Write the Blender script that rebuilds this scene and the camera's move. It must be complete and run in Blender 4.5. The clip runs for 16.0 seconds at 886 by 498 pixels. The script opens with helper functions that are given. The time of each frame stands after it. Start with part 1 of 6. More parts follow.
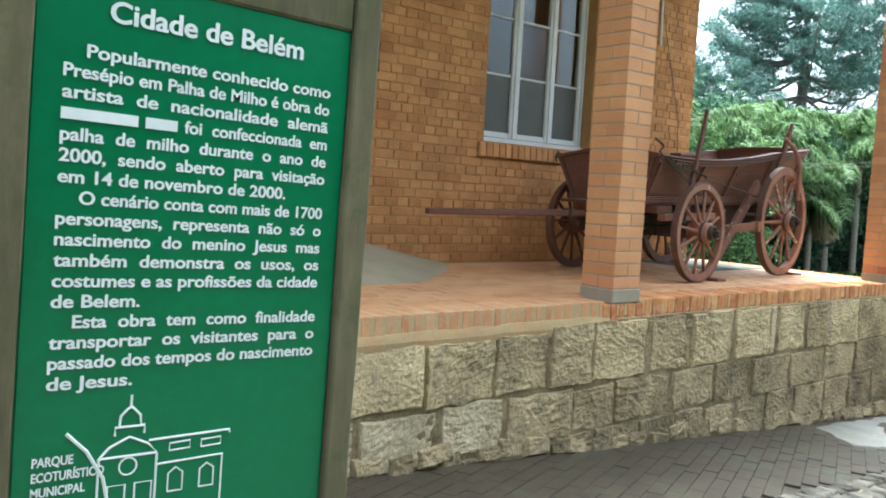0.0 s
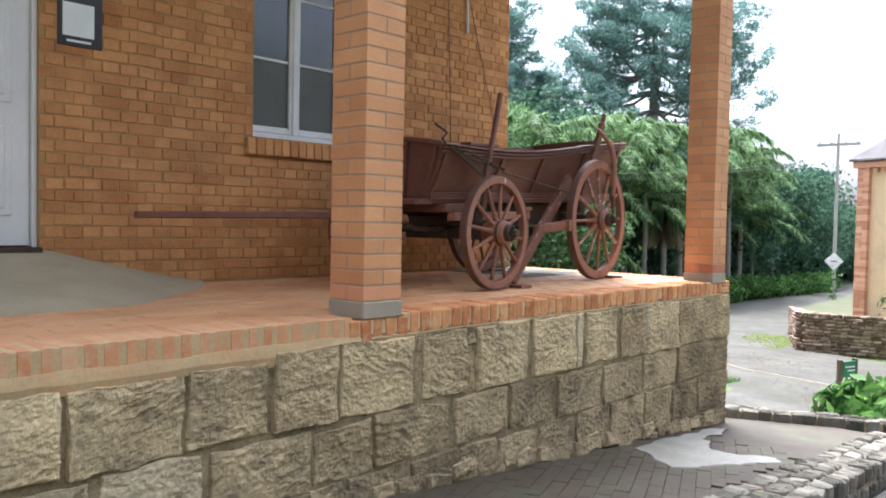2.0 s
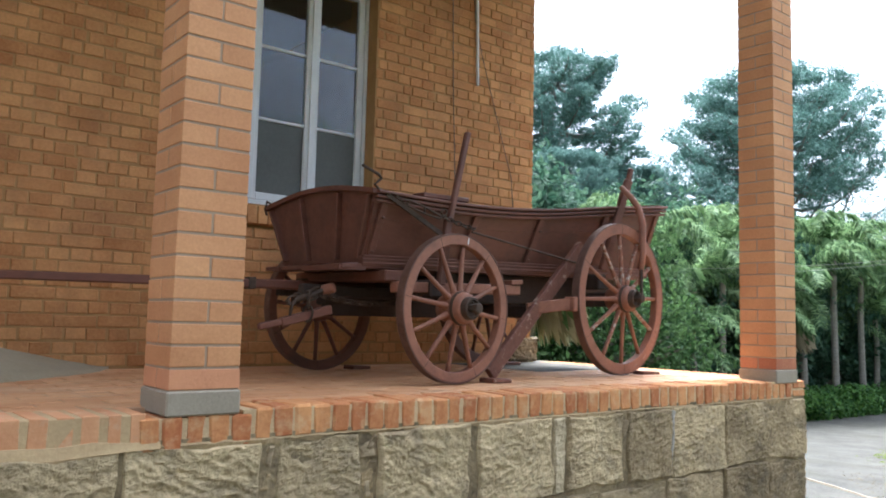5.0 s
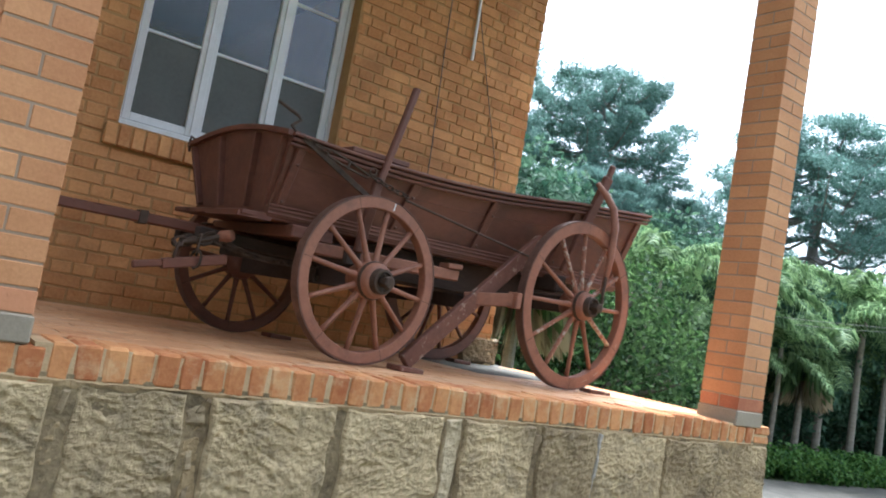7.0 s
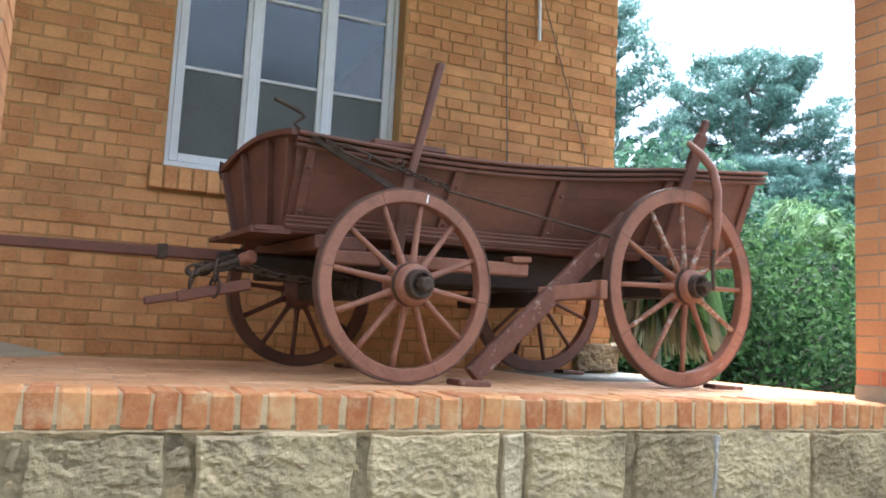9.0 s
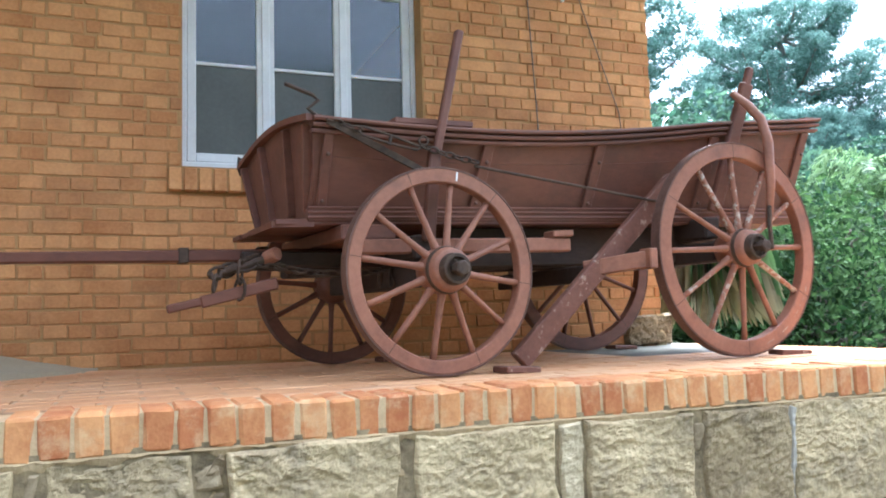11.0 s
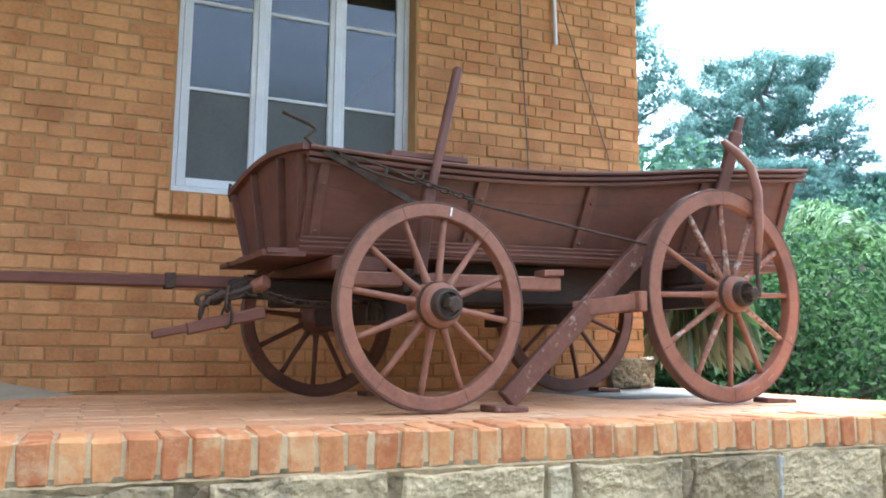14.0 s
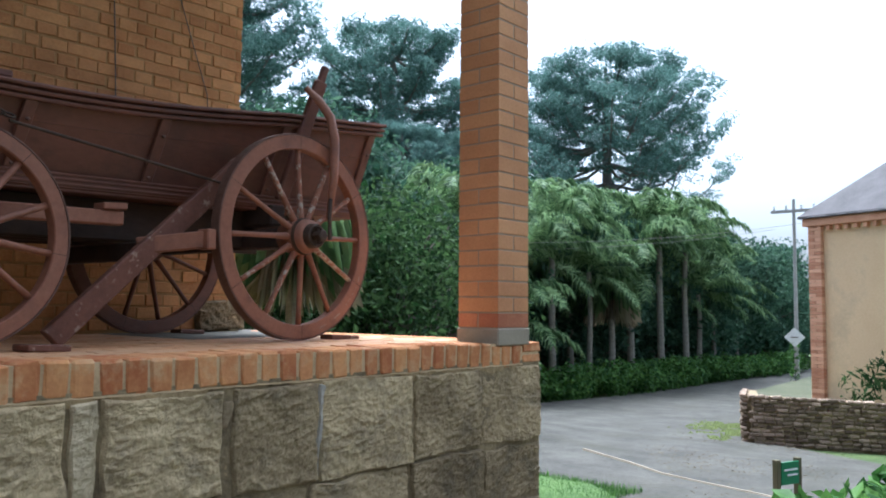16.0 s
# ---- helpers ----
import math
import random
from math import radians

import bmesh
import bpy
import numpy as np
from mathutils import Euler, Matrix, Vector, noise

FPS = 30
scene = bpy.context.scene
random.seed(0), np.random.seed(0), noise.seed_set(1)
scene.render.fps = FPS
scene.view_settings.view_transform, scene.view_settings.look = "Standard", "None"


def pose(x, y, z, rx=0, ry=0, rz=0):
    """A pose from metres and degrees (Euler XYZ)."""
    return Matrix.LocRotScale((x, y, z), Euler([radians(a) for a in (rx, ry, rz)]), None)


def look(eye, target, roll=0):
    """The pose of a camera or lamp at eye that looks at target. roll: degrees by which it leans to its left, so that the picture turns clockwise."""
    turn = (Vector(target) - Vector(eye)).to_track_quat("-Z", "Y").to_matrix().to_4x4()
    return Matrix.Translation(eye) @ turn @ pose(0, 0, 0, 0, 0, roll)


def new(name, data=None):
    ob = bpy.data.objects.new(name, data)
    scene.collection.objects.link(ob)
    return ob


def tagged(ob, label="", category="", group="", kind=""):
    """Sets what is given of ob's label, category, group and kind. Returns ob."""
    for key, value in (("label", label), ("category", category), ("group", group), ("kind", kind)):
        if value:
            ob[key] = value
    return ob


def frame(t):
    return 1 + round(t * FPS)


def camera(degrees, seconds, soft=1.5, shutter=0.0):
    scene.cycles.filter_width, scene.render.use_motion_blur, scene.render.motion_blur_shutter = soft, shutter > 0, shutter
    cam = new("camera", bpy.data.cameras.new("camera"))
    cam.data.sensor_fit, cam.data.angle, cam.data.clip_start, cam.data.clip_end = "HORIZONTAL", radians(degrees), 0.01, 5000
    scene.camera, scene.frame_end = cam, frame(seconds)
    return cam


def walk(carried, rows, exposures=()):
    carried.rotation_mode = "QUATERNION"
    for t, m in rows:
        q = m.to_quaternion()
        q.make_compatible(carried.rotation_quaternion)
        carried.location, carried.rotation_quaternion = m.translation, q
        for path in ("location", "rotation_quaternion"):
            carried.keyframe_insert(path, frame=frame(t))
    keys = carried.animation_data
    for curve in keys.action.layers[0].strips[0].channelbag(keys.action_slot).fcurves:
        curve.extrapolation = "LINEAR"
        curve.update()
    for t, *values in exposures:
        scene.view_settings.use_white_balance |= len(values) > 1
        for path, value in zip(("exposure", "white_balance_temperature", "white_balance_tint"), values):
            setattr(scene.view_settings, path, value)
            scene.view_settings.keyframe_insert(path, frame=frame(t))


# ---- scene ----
cam = camera(57.9, 16.0, soft=1.9)
# seconds, eye, target, roll in degrees
PATH = [
    (0, (-3.784, -2.996, 1.251), (-2.53, -1.445, 1.114), 3.1),
    (0.5, (-3.459, -2.92, 1.224), (-2.231, -1.347, 1.086), 1.8),
    (1, (-3.128, -2.904, 1.193), (-1.876, -1.351, 1.053), -0.6),
    (1.5, (-2.844, -2.825, 1.166), (-1.373, -1.477, 1.028), 0.8),
    (2, (-2.549, -2.804, 1.132), (-1.079, -1.45, 1.062), 1.1),
    (2.5, (-2.27, -2.725, 1.097), (-0.844, -1.323, 1.048), 2.1),
    (3, (-2.023, -2.62, 1.047), (-0.585, -1.23, 1.067), 5.9),
    (3.5, (-1.768, -2.616, 1.013), (-0.423, -1.14, 1.129), 2.8),
    (6, (-0.569, -2.542, 0.965), (0.626, -0.95, 1.166), 2.9),
    (6.5, (-0.419, -2.485, 0.926), (0.778, -0.892, 1.104), 6.6),
    (7, (-0.221, -2.545, 0.922), (0.951, -0.935, 1.106), 10.1),
    (7.5, (-0.011, -2.542, 0.93), (1.104, -0.892, 1.12), 7.9),
    (8, (0.143, -2.444, 0.88), (1.226, -0.775, 1.082), 6.6),
    (8.5, (0.313, -2.359, 0.879), (1.283, -0.623, 1.094), 5.1),
    (9, (0.492, -2.352, 0.864), (1.313, -0.541, 1.081), 2.9),
    (11.5, (0.593, -2.133, 0.887), (1.33, -0.281, 1.056), -1.7),
    (12, (0.576, -2.129, 0.886), (1.33, -0.284, 1.053), -0.9),
    (12.5, (0.533, -2.116, 0.861), (1.284, -0.269, 1.027), -0.8),
    (13, (0.531, -2.127, 0.875), (1.279, -0.283, 1.072), -0.4),
    (13.5, (0.54, -2.135, 0.886), (1.294, -0.3, 1.134), -0.2),
    (14, (0.55, -2.123, 0.884), (1.332, -0.301, 1.144), 0.5),
    (14.5, (0.583, -2.115, 0.879), (1.432, -0.324, 1.141), 1.2),
    (15, (0.641, -2.14, 0.871), (1.675, -0.447, 1.126), 1.2),
    (15.5, (0.718, -2.203, 0.859), (2.015, -0.696, 1.077), 0.6),
    (16, (0.789, -2.288, 0.834), (2.289, -0.973, 0.98), 0.5),
]
walk(cam, [(t, look(eye, target, roll)) for t, eye, target, roll in PATH],
     exposures=[(0.0, 2.4, 5580, 0), (0.7, 2.4, 5680, 4), (1.1, 2.4, 5880, 11), (1.5, 2.2, 5780, 12), (2.0, 2.2, 5680, 12), (2.5, 2.1, 5580, 12), (3.0, 1.8, 5480, 11), (3.5, 2.1, 5480, 11), (6.0, 2.2, 5520, 8), (8.0, 2.3, 5420, 8), (9.0, 2.7, 5340, 8), (11.5, 2.98, 5140, 7), (13.0, 3.04, 5090, 7), (14.5, 2.83, 4940, 7), (15.0, 2.63, 4690, 6), (15.5, 1.93, 4940, 7), (16.0, 1.42, 5190, 8)])

# ---------------------------------------------------------------- light
SUN_UP, SUN_ROUND = 70, 36      # a veiled sun, high over the road
world = bpy.data.worlds.new("world")
scene.world = world
world.use_nodes = True
wn, wl = world.node_tree.nodes, world.node_tree.links
sky = wn.new("ShaderNodeTexSky")
sky.sky_type, sky.sun_disc = "NISHITA", False
sky.sun_elevation, sky.sun_rotation = radians(SUN_UP), radians(SUN_ROUND)
sky.air_density, sky.dust_density = 1.0, 6.0
soften = wn.new("ShaderNodeHueSaturation")      # thin cloud: the blue is mostly washed out
soften.inputs["Saturation"].default_value = 0.36
wl.new(sky.outputs[0], soften.inputs["Color"])
wl.new(soften.outputs[0], wn["Background"].inputs[0])
wn["Background"].inputs[1].default_value = 0.14

sun_data = bpy.data.lights.new("sun", "SUN")
sun_data.energy, sun_data.angle, sun_data.color = 2.6, radians(26), (1.0, 0.97, 0.93)
sun = new("sun", sun_data)
sun.matrix_world = look((0, 0, 0), (-math.sin(radians(SUN_ROUND)) * math.cos(radians(SUN_UP)), -math.cos(radians(SUN_ROUND)) * math.cos(radians(SUN_UP)), -math.sin(radians(SUN_UP))))

# ---------------------------------------------------------------- materials


def grained(name, low, high, scale=8.0, rough=0.8, bump=0.25, fine=60.0, vary="", spread=0.25, stain=None, stain_scale=1.5,
            stain_amount=0.5, metal=0.0, stretch=(1, 1, 1), bump_depth=0.004, spec=0.4, stain_from=0.5, stain_to=0.68):
    """A surface with broad patches, fine grain, relief, stains of their own shape, and a tone that varies from piece to piece."""
    m = bpy.data.materials.new(name)
    m.use_nodes = True
    n, l = m.node_tree.nodes, m.node_tree.links
    b = n["Principled BSDF"]
    geo = n.new("ShaderNodeNewGeometry")
    mp = n.new("ShaderNodeMapping")
    mp.inputs["Scale"].default_value = stretch
    l.new(geo.outputs["Position"], mp.inputs[0])
    broad, small = n.new("ShaderNodeTexNoise"), n.new("ShaderNodeTexNoise")
    broad.inputs["Scale"].default_value, broad.inputs["Detail"].default_value = scale, 5
    small.inputs["Scale"].default_value, small.inputs["Detail"].default_value = fine, 6
    small.inputs["Roughness"].default_value = 0.65
    for t in (broad, small):
        l.new(mp.outputs[0], t.inputs["Vector"])
    ramp = n.new("ShaderNodeValToRGB")
    ramp.color_ramp.elements[0].position, ramp.color_ramp.elements[1].position = 0.3, 0.7
    ramp.color_ramp.elements[0].color, ramp.color_ramp.elements[1].color = (*low, 1), (*high, 1)
    mix = n.new("ShaderNodeMath")
    mix.operation = "MULTIPLY_ADD"
    mix.inputs[1].default_value = 0.45
    l.new(small.outputs[0], mix.inputs[0])
    half = n.new("ShaderNodeMath")
    half.operation = "MULTIPLY"
    half.inputs[1].default_value = 0.55
    l.new(broad.outputs[0], half.inputs[0])
    l.new(half.outputs[0], mix.inputs[2])
    fac = mix.outputs[0]
    if vary:
        rnd = geo.outputs["Random Per Island"] if vary == "island" else n.new("ShaderNodeObjectInfo").outputs["Random"]
        add = n.new("ShaderNodeMath")
        add.operation = "MULTIPLY_ADD"
        add.inputs[1].default_value = spread * 2
        l.new(rnd, add.inputs[0])
        sub = n.new("ShaderNodeMath")
        sub.operation = "SUBTRACT"
        sub.inputs[1].default_value = spread
        l.new(fac, sub.inputs[0])
        l.new(sub.outputs[0], add.inputs[2])
        fac = add.outputs[0]
    l.new(fac, ramp.inputs[0])
    col = ramp.outputs[0]
    if stain:
        st = n.new("ShaderNodeTexNoise")
        st.inputs["Scale"].default_value, st.inputs["Detail"].default_value = stain_scale, 8
        st.inputs["Roughness"].default_value = 0.7
        l.new(geo.outputs["Position"], st.inputs["Vector"])
        cut = n.new("ShaderNodeMapRange")
        cut.inputs[1].default_value, cut.inputs[2].default_value = stain_from, stain_to
        cut.inputs[4].default_value = stain_amount
        l.new(st.outputs[0], cut.inputs[0])
        mc = n.new("ShaderNodeMixRGB")
        mc.inputs[2].default_value = (*stain, 1)
        l.new(cut.outputs[0], mc.inputs[0])
        l.new(col, mc.inputs[1])
        col = mc.outputs[0]
    l.new(col, b.inputs["Base Color"])
    b.inputs["Roughness"].default_value, b.inputs["Metallic"].default_value = rough, metal
    b.inputs["Specular IOR Level"].default_value = spec
    if bump:
        bp = n.new("ShaderNodeBump")
        bp.inputs["Strength"].default_value, bp.inputs["Distance"].default_value = bump, bump_depth
        l.new(small.outputs[0], bp.inputs["Height"])
        l.new(bp.outputs[0], b.inputs["Normal"])
    return m


def leafy(name, low, high, rough=0.6, through_light=0.25):
    m = grained(name, low, high, scale=1.2, rough=rough, bump=0, fine=9, vary="island", spread=0.35, spec=0.12)
    n, l = m.node_tree.nodes, m.node_tree.links
    b, out = n["Principled BSDF"], n["Material Output"]
    tr, mx = n.new("ShaderNodeBsdfTranslucent"), n.new("ShaderNodeMixShader")
    l.new(b.inputs["Base Color"].links[0].from_socket, tr.inputs[0])
    mx.inputs[0].default_value = through_light
    l.new(b.outputs[0], mx.inputs[1])
    l.new(tr.outputs[0], mx.inputs[2])
    l.new(mx.outputs[0], out.inputs[0])
    return m


WALL_BRICK = dict(low=(0.37, 0.148, 0.046), high=(0.635, 0.318, 0.118), scale=4, rough=0.85, bump=0.6, fine=55, spread=0.11,
                  stain=(0.24, 0.12, 0.055), stain_scale=2.2, stain_amount=0.45)
M_wall_brick = grained("wall_brick", vary="object", **WALL_BRICK)
M_wall_brick_rest = grained("wall_brick_rest", vary="island", **WALL_BRICK)
M_wall_mortar = grained("wall_mortar", (0.30, 0.160, 0.058), (0.47, 0.272, 0.108), scale=6, rough=0.95, bump=0.6, fine=120)
M_pillar_brick = grained("pillar_brick", (0.47, 0.205, 0.082), (0.68, 0.345, 0.150), scale=3, rough=0.75, bump=0.25, fine=90, vary="object", spread=0.08)
M_pillar_mortar = grained("pillar_mortar", (0.29, 0.205, 0.135), (0.43, 0.320, 0.22), scale=8, rough=0.95, bump=0.5, fine=150)
M_red_brick = grained("red_brick", (0.38, 0.13, 0.06), (0.60, 0.27, 0.13), scale=6, rough=0.8, bump=0.4, fine=80, vary="object", spread=0.3)
RIM = dict(low=(0.385, 0.122, 0.040), high=(0.64, 0.305, 0.112), scale=11, rough=0.85, bump=0.8, fine=55, spread=0.13,
           stain=(0.66, 0.45, 0.23), stain_scale=12, stain_amount=0.65)
M_rim_brick = grained("rim_brick", vary="object", **RIM)
M_rim_flush = grained("flush_rim_brick", (0.49, 0.205, 0.084), (0.65, 0.345, 0.165), scale=7, rough=0.85, bump=0.4, fine=60, vary="object", spread=0.12,
                      stain=(0.56, 0.42, 0.26), stain_scale=9, stain_amount=0.75)
M_rim_joint = grained("rim_joint", (0.40, 0.275, 0.140), (0.70, 0.51, 0.29), scale=12, rough=0.95, bump=0.7, fine=90)
PAVER = dict(low=(0.50, 0.240, 0.102), high=(0.65, 0.365, 0.178), scale=3, rough=0.62, bump=0.3, fine=50, spread=0.12,
             stain=(0.44, 0.33, 0.21), stain_scale=1.6, stain_amount=0.35)
M_paver = grained("floor_paver", vary="object", **PAVER)
M_paver_rest = grained("floor_paver_rest", vary="island", **PAVER)
M_floor_cement = grained("floor_cement", (0.42, 0.25, 0.135), (0.55, 0.365, 0.22), scale=2, rough=0.85, bump=0.3, fine=60)
STONE = dict(scale=4, rough=0.9, bump=0.9, fine=36, vary="object", spread=0.14, stain_scale=6.5, bump_depth=0.022)
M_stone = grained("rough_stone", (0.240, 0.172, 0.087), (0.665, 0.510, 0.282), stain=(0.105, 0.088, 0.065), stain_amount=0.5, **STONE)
# darker stone for the lower courses, the foot and the house corner
M_stone_dark = grained("dark_stone", (0.165, 0.118, 0.060), (0.47, 0.355, 0.195), stain=(0.055, 0.048, 0.034), stain_amount=0.65, **STONE)
M_stone_pale = grained("pale_stone", (0.40, 0.31, 0.18), (0.70, 0.57, 0.36), scale=7, rough=0.9, bump=0.9, fine=45, stain=(0.20, 0.16, 0.11),
                       stain_scale=5, stain_amount=0.4, bump_depth=0.012)
M_stone_chip = grained("stone_chip", (0.187, 0.132, 0.070), (0.425, 0.327, 0.191), scale=14, rough=0.9, bump=0.8, fine=70, vary="object", spread=0.2)
M_stone_mortar = grained("stone_mortar", (0.075, 0.054, 0.029), (0.42, 0.315, 0.170), scale=9, rough=0.95, bump=0.9, fine=40, bump_depth=0.01)
M_white_mortar = grained("pale_mortar", (0.33, 0.29, 0.23), (0.58, 0.53, 0.45), scale=9, rough=0.95, bump=0.6, fine=60)
M_moss = grained("moss", (0.05, 0.07, 0.015), (0.17, 0.20, 0.05), scale=6, rough=0.95, bump=0.9, fine=40, bump_depth=0.01)
M_bed = grained("bed_mortar", (0.25, 0.172, 0.085), (0.50, 0.365, 0.19), scale=9, rough=0.95, bump=0.8, fine=60, bump_depth=0.008)
# this ceiling is out of view; its brown is picked to cut bounced light
M_ceiling = grained("ceiling_brown", (0.34, 0.25, 0.16), (0.46, 0.35, 0.23), scale=2, rough=0.7, bump=0.3, fine=30, stretch=(0.2, 1, 1))
M_smear = grained("smeared_mortar", (0.38, 0.255, 0.125), (0.57, 0.41, 0.215), scale=4, rough=0.95, bump=0.6, fine=60, stain=(0.52, 0.24, 0.10),
                  stain_scale=5, stain_amount=0.45)
M_cement = grained("cement", (0.29, 0.240, 0.150), (0.45, 0.385, 0.255), scale=3, rough=0.8, bump=0.35, fine=70, stain=(0.15, 0.14, 0.12), stain_amount=0.4)
# slab cement darkened to offset the sky light at the open end
M_dark_cement = grained("dark_cement", (0.075, 0.070, 0.058), (0.155, 0.145, 0.120), scale=4, rough=0.85, bump=0.4, fine=60, stain=(0.05, 0.055, 0.04), stain_amount=0.5, spec=0.06)
M_plinth = grained("plinth_cement", (0.25, 0.203, 0.140), (0.39, 0.33, 0.24), scale=5, rough=0.85, bump=0.4, fine=90)
M_white_paint = grained("white_paint", (0.66, 0.65, 0.62), (0.82, 0.81, 0.78), scale=5, rough=0.45, bump=0.12, fine=60, stain=(0.50, 0.47, 0.41), stain_scale=3, stain_amount=0.3)
M_door_paint = grained("door_paint", (0.68, 0.66, 0.62), (0.80, 0.78, 0.74), scale=3, rough=0.4, bump=0.12, fine=40, stain=(0.55, 0.52, 0.46), stain_scale=2.5, stain_amount=0.35)
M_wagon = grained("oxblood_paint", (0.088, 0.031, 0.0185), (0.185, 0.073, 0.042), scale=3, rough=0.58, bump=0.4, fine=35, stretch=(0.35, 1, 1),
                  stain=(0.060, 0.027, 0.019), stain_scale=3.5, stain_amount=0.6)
# near-black gear under the bed: the shade there is put into the colour
M_under = grained("underbody_shade_timber", (0.020, 0.013, 0.009), (0.060, 0.038, 0.027), scale=6, rough=0.85, bump=0.5, fine=45, stretch=(0.4, 1, 1))
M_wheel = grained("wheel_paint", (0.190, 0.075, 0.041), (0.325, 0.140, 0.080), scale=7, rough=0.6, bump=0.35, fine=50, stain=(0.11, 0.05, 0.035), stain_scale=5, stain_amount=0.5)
M_flaked = grained("flaked_wheel_paint", (0.190, 0.075, 0.041), (0.325, 0.140, 0.080), scale=7, rough=0.7, bump=0.5, fine=50, stain=(0.46, 0.39, 0.31), stain_scale=24, stain_amount=0.85, stain_from=0.52, stain_to=0.57)
M_flaked_bar = grained("flaked_oxblood_paint", (0.100, 0.036, 0.021), (0.190, 0.078, 0.045), scale=5, rough=0.65, bump=0.5, fine=40, stain=(0.40, 0.30, 0.22), stain_scale=20, stain_amount=0.6, stain_from=0.58, stain_to=0.63)
M_worn = grained("worn_wood", (0.21, 0.09, 0.06), (0.42, 0.30, 0.22), scale=14, rough=0.75, bump=0.5, fine=50, stretch=(0.5, 1, 0.6))
M_iron = grained("dark_iron", (0.024, 0.016, 0.011), (0.110, 0.068, 0.042), scale=20, rough=0.7, bump=0.4, fine=90, metal=0.25)
M_tyre = grained("iron_tyre", (0.075, 0.036, 0.024), (0.175, 0.095, 0.065), scale=14, rough=0.6, bump=0.4, fine=70, metal=0.2)
M_sign_green = grained("sign_green", (0.006, 0.125, 0.042), (0.012, 0.190, 0.070), scale=1.5, rough=0.32, bump=0.05, fine=30)
M_letter = grained("white_letter", (0.72, 0.74, 0.70), (0.85, 0.86, 0.83), scale=9, rough=0.5, bump=0)
M_post = grained("mossy_post", (0.060, 0.050, 0.026), (0.19, 0.16, 0.085), scale=6, rough=0.9, bump=0.8, fine=30, stretch=(1, 1, 0.2), stain=(0.07, 0.085, 0.03),
                 stain_scale=9, stain_amount=0.6)
M_plaque = grained("black_plaque", (0.018, 0.017, 0.017), (0.04, 0.037, 0.035), scale=8, rough=0.3, bump=0.05)
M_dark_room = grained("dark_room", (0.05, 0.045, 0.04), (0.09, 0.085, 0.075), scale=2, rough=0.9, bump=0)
M_grass = grained("grass_ground", (0.030, 0.055, 0.012), (0.085, 0.12, 0.03), scale=1.5, rough=0.95, bump=0.8, fine=30, bump_depth=0.02)
M_verge = grained("verge_grass", (0.045, 0.09, 0.018), (0.10, 0.165, 0.04), scale=4, rough=0.95, bump=0.8, fine=60, bump_depth=0.02)
M_road = grained("worn_concrete_road", (0.024, 0.022, 0.017), (0.112, 0.103, 0.082), scale=1.6, rough=0.93, bump=0.9, fine=14, stain=(0.045, 0.042, 0.026), stain_scale=0.7, stain_amount=0.8, bump_depth=0.012)
M_litter = grained("leaf_litter", (0.05, 0.035, 0.018), (0.20, 0.16, 0.09), scale=5, rough=0.9, bump=0.3, fine=40)
M_walk = grained("wet_paving", (0.032, 0.023, 0.013), (0.080, 0.058, 0.034), scale=4, rough=0.66, bump=0.5, fine=40, vary="island", spread=0.03, stain=(0.075, 0.085, 0.04),
                 stain_scale=3, stain_amount=0.6)
M_puddle = grained("pale_cement_patch", (0.15, 0.138, 0.112), (0.34, 0.32, 0.27), scale=3, rough=0.55, bump=0.3, fine=30, stain=(0.25, 0.25, 0.23), stain_scale=3, stain_amount=0.5)
M_low_wall = grained("kerb_wall", (0.065, 0.057, 0.042), (0.24, 0.215, 0.17), scale=5, rough=0.9, bump=0.9, fine=25, vary="island", spread=0.2, bump_depth=0.015,
                     stain=(0.06, 0.065, 0.04), stain_scale=3, stain_amount=0.6)
M_yard_wall = grained("yard_wall", (0.120, 0.080, 0.052), (0.38, 0.275, 0.195), scale=5, rough=0.9, bump=0.9, fine=25, vary="island", spread=0.25, bump_depth=0.015,
                      stain=(0.09, 0.08, 0.045), stain_scale=2, stain_amount=0.5)
M_lawn = grained("thin_lawn", (0.034, 0.045, 0.015), (0.098, 0.094, 0.050), scale=1.2, rough=0.95, bump=0.8, fine=20, bump_depth=0.02)
M_ochre = grained("ochre_render", (0.66, 0.45, 0.25), (0.80, 0.60, 0.37), scale=1.5, rough=0.9, bump=0.2, fine=30, stain=(0.36, 0.25, 0.15), stain_amount=0.4)
M_gate_brick = grained("gate_brick", (0.50, 0.23, 0.13), (0.72, 0.40, 0.25), scale=3, rough=0.85, bump=0.3, fine=40, vary="island", spread=0.3)
M_roof_tile = grained("dark_roof_tile", (0.055, 0.05, 0.048), (0.13, 0.115, 0.11), scale=3, rough=0.85, bump=0.5, fine=30, vary="island", spread=0.2)
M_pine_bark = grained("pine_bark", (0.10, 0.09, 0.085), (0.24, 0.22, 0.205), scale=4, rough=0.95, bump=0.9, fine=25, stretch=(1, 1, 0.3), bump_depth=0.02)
M_bark = grained("bark", (0.045, 0.037, 0.028), (0.14, 0.115, 0.09), scale=4, rough=0.95, bump=0.9, fine=25, stretch=(1, 1, 0.3), bump_depth=0.02)
M_palm_bark = grained("palm_bark", (0.13, 0.115, 0.09), (0.27, 0.245, 0.20), scale=4, rough=0.95, bump=0.7, fine=15, stretch=(1, 1, 3), bump_depth=0.02)
# needles paled and turned bluish, so the colour carries the distant haze
M_pine = leafy("hazed_pine_needles", (0.085, 0.158, 0.135), (0.190, 0.295, 0.255), 0.8, 0.5)
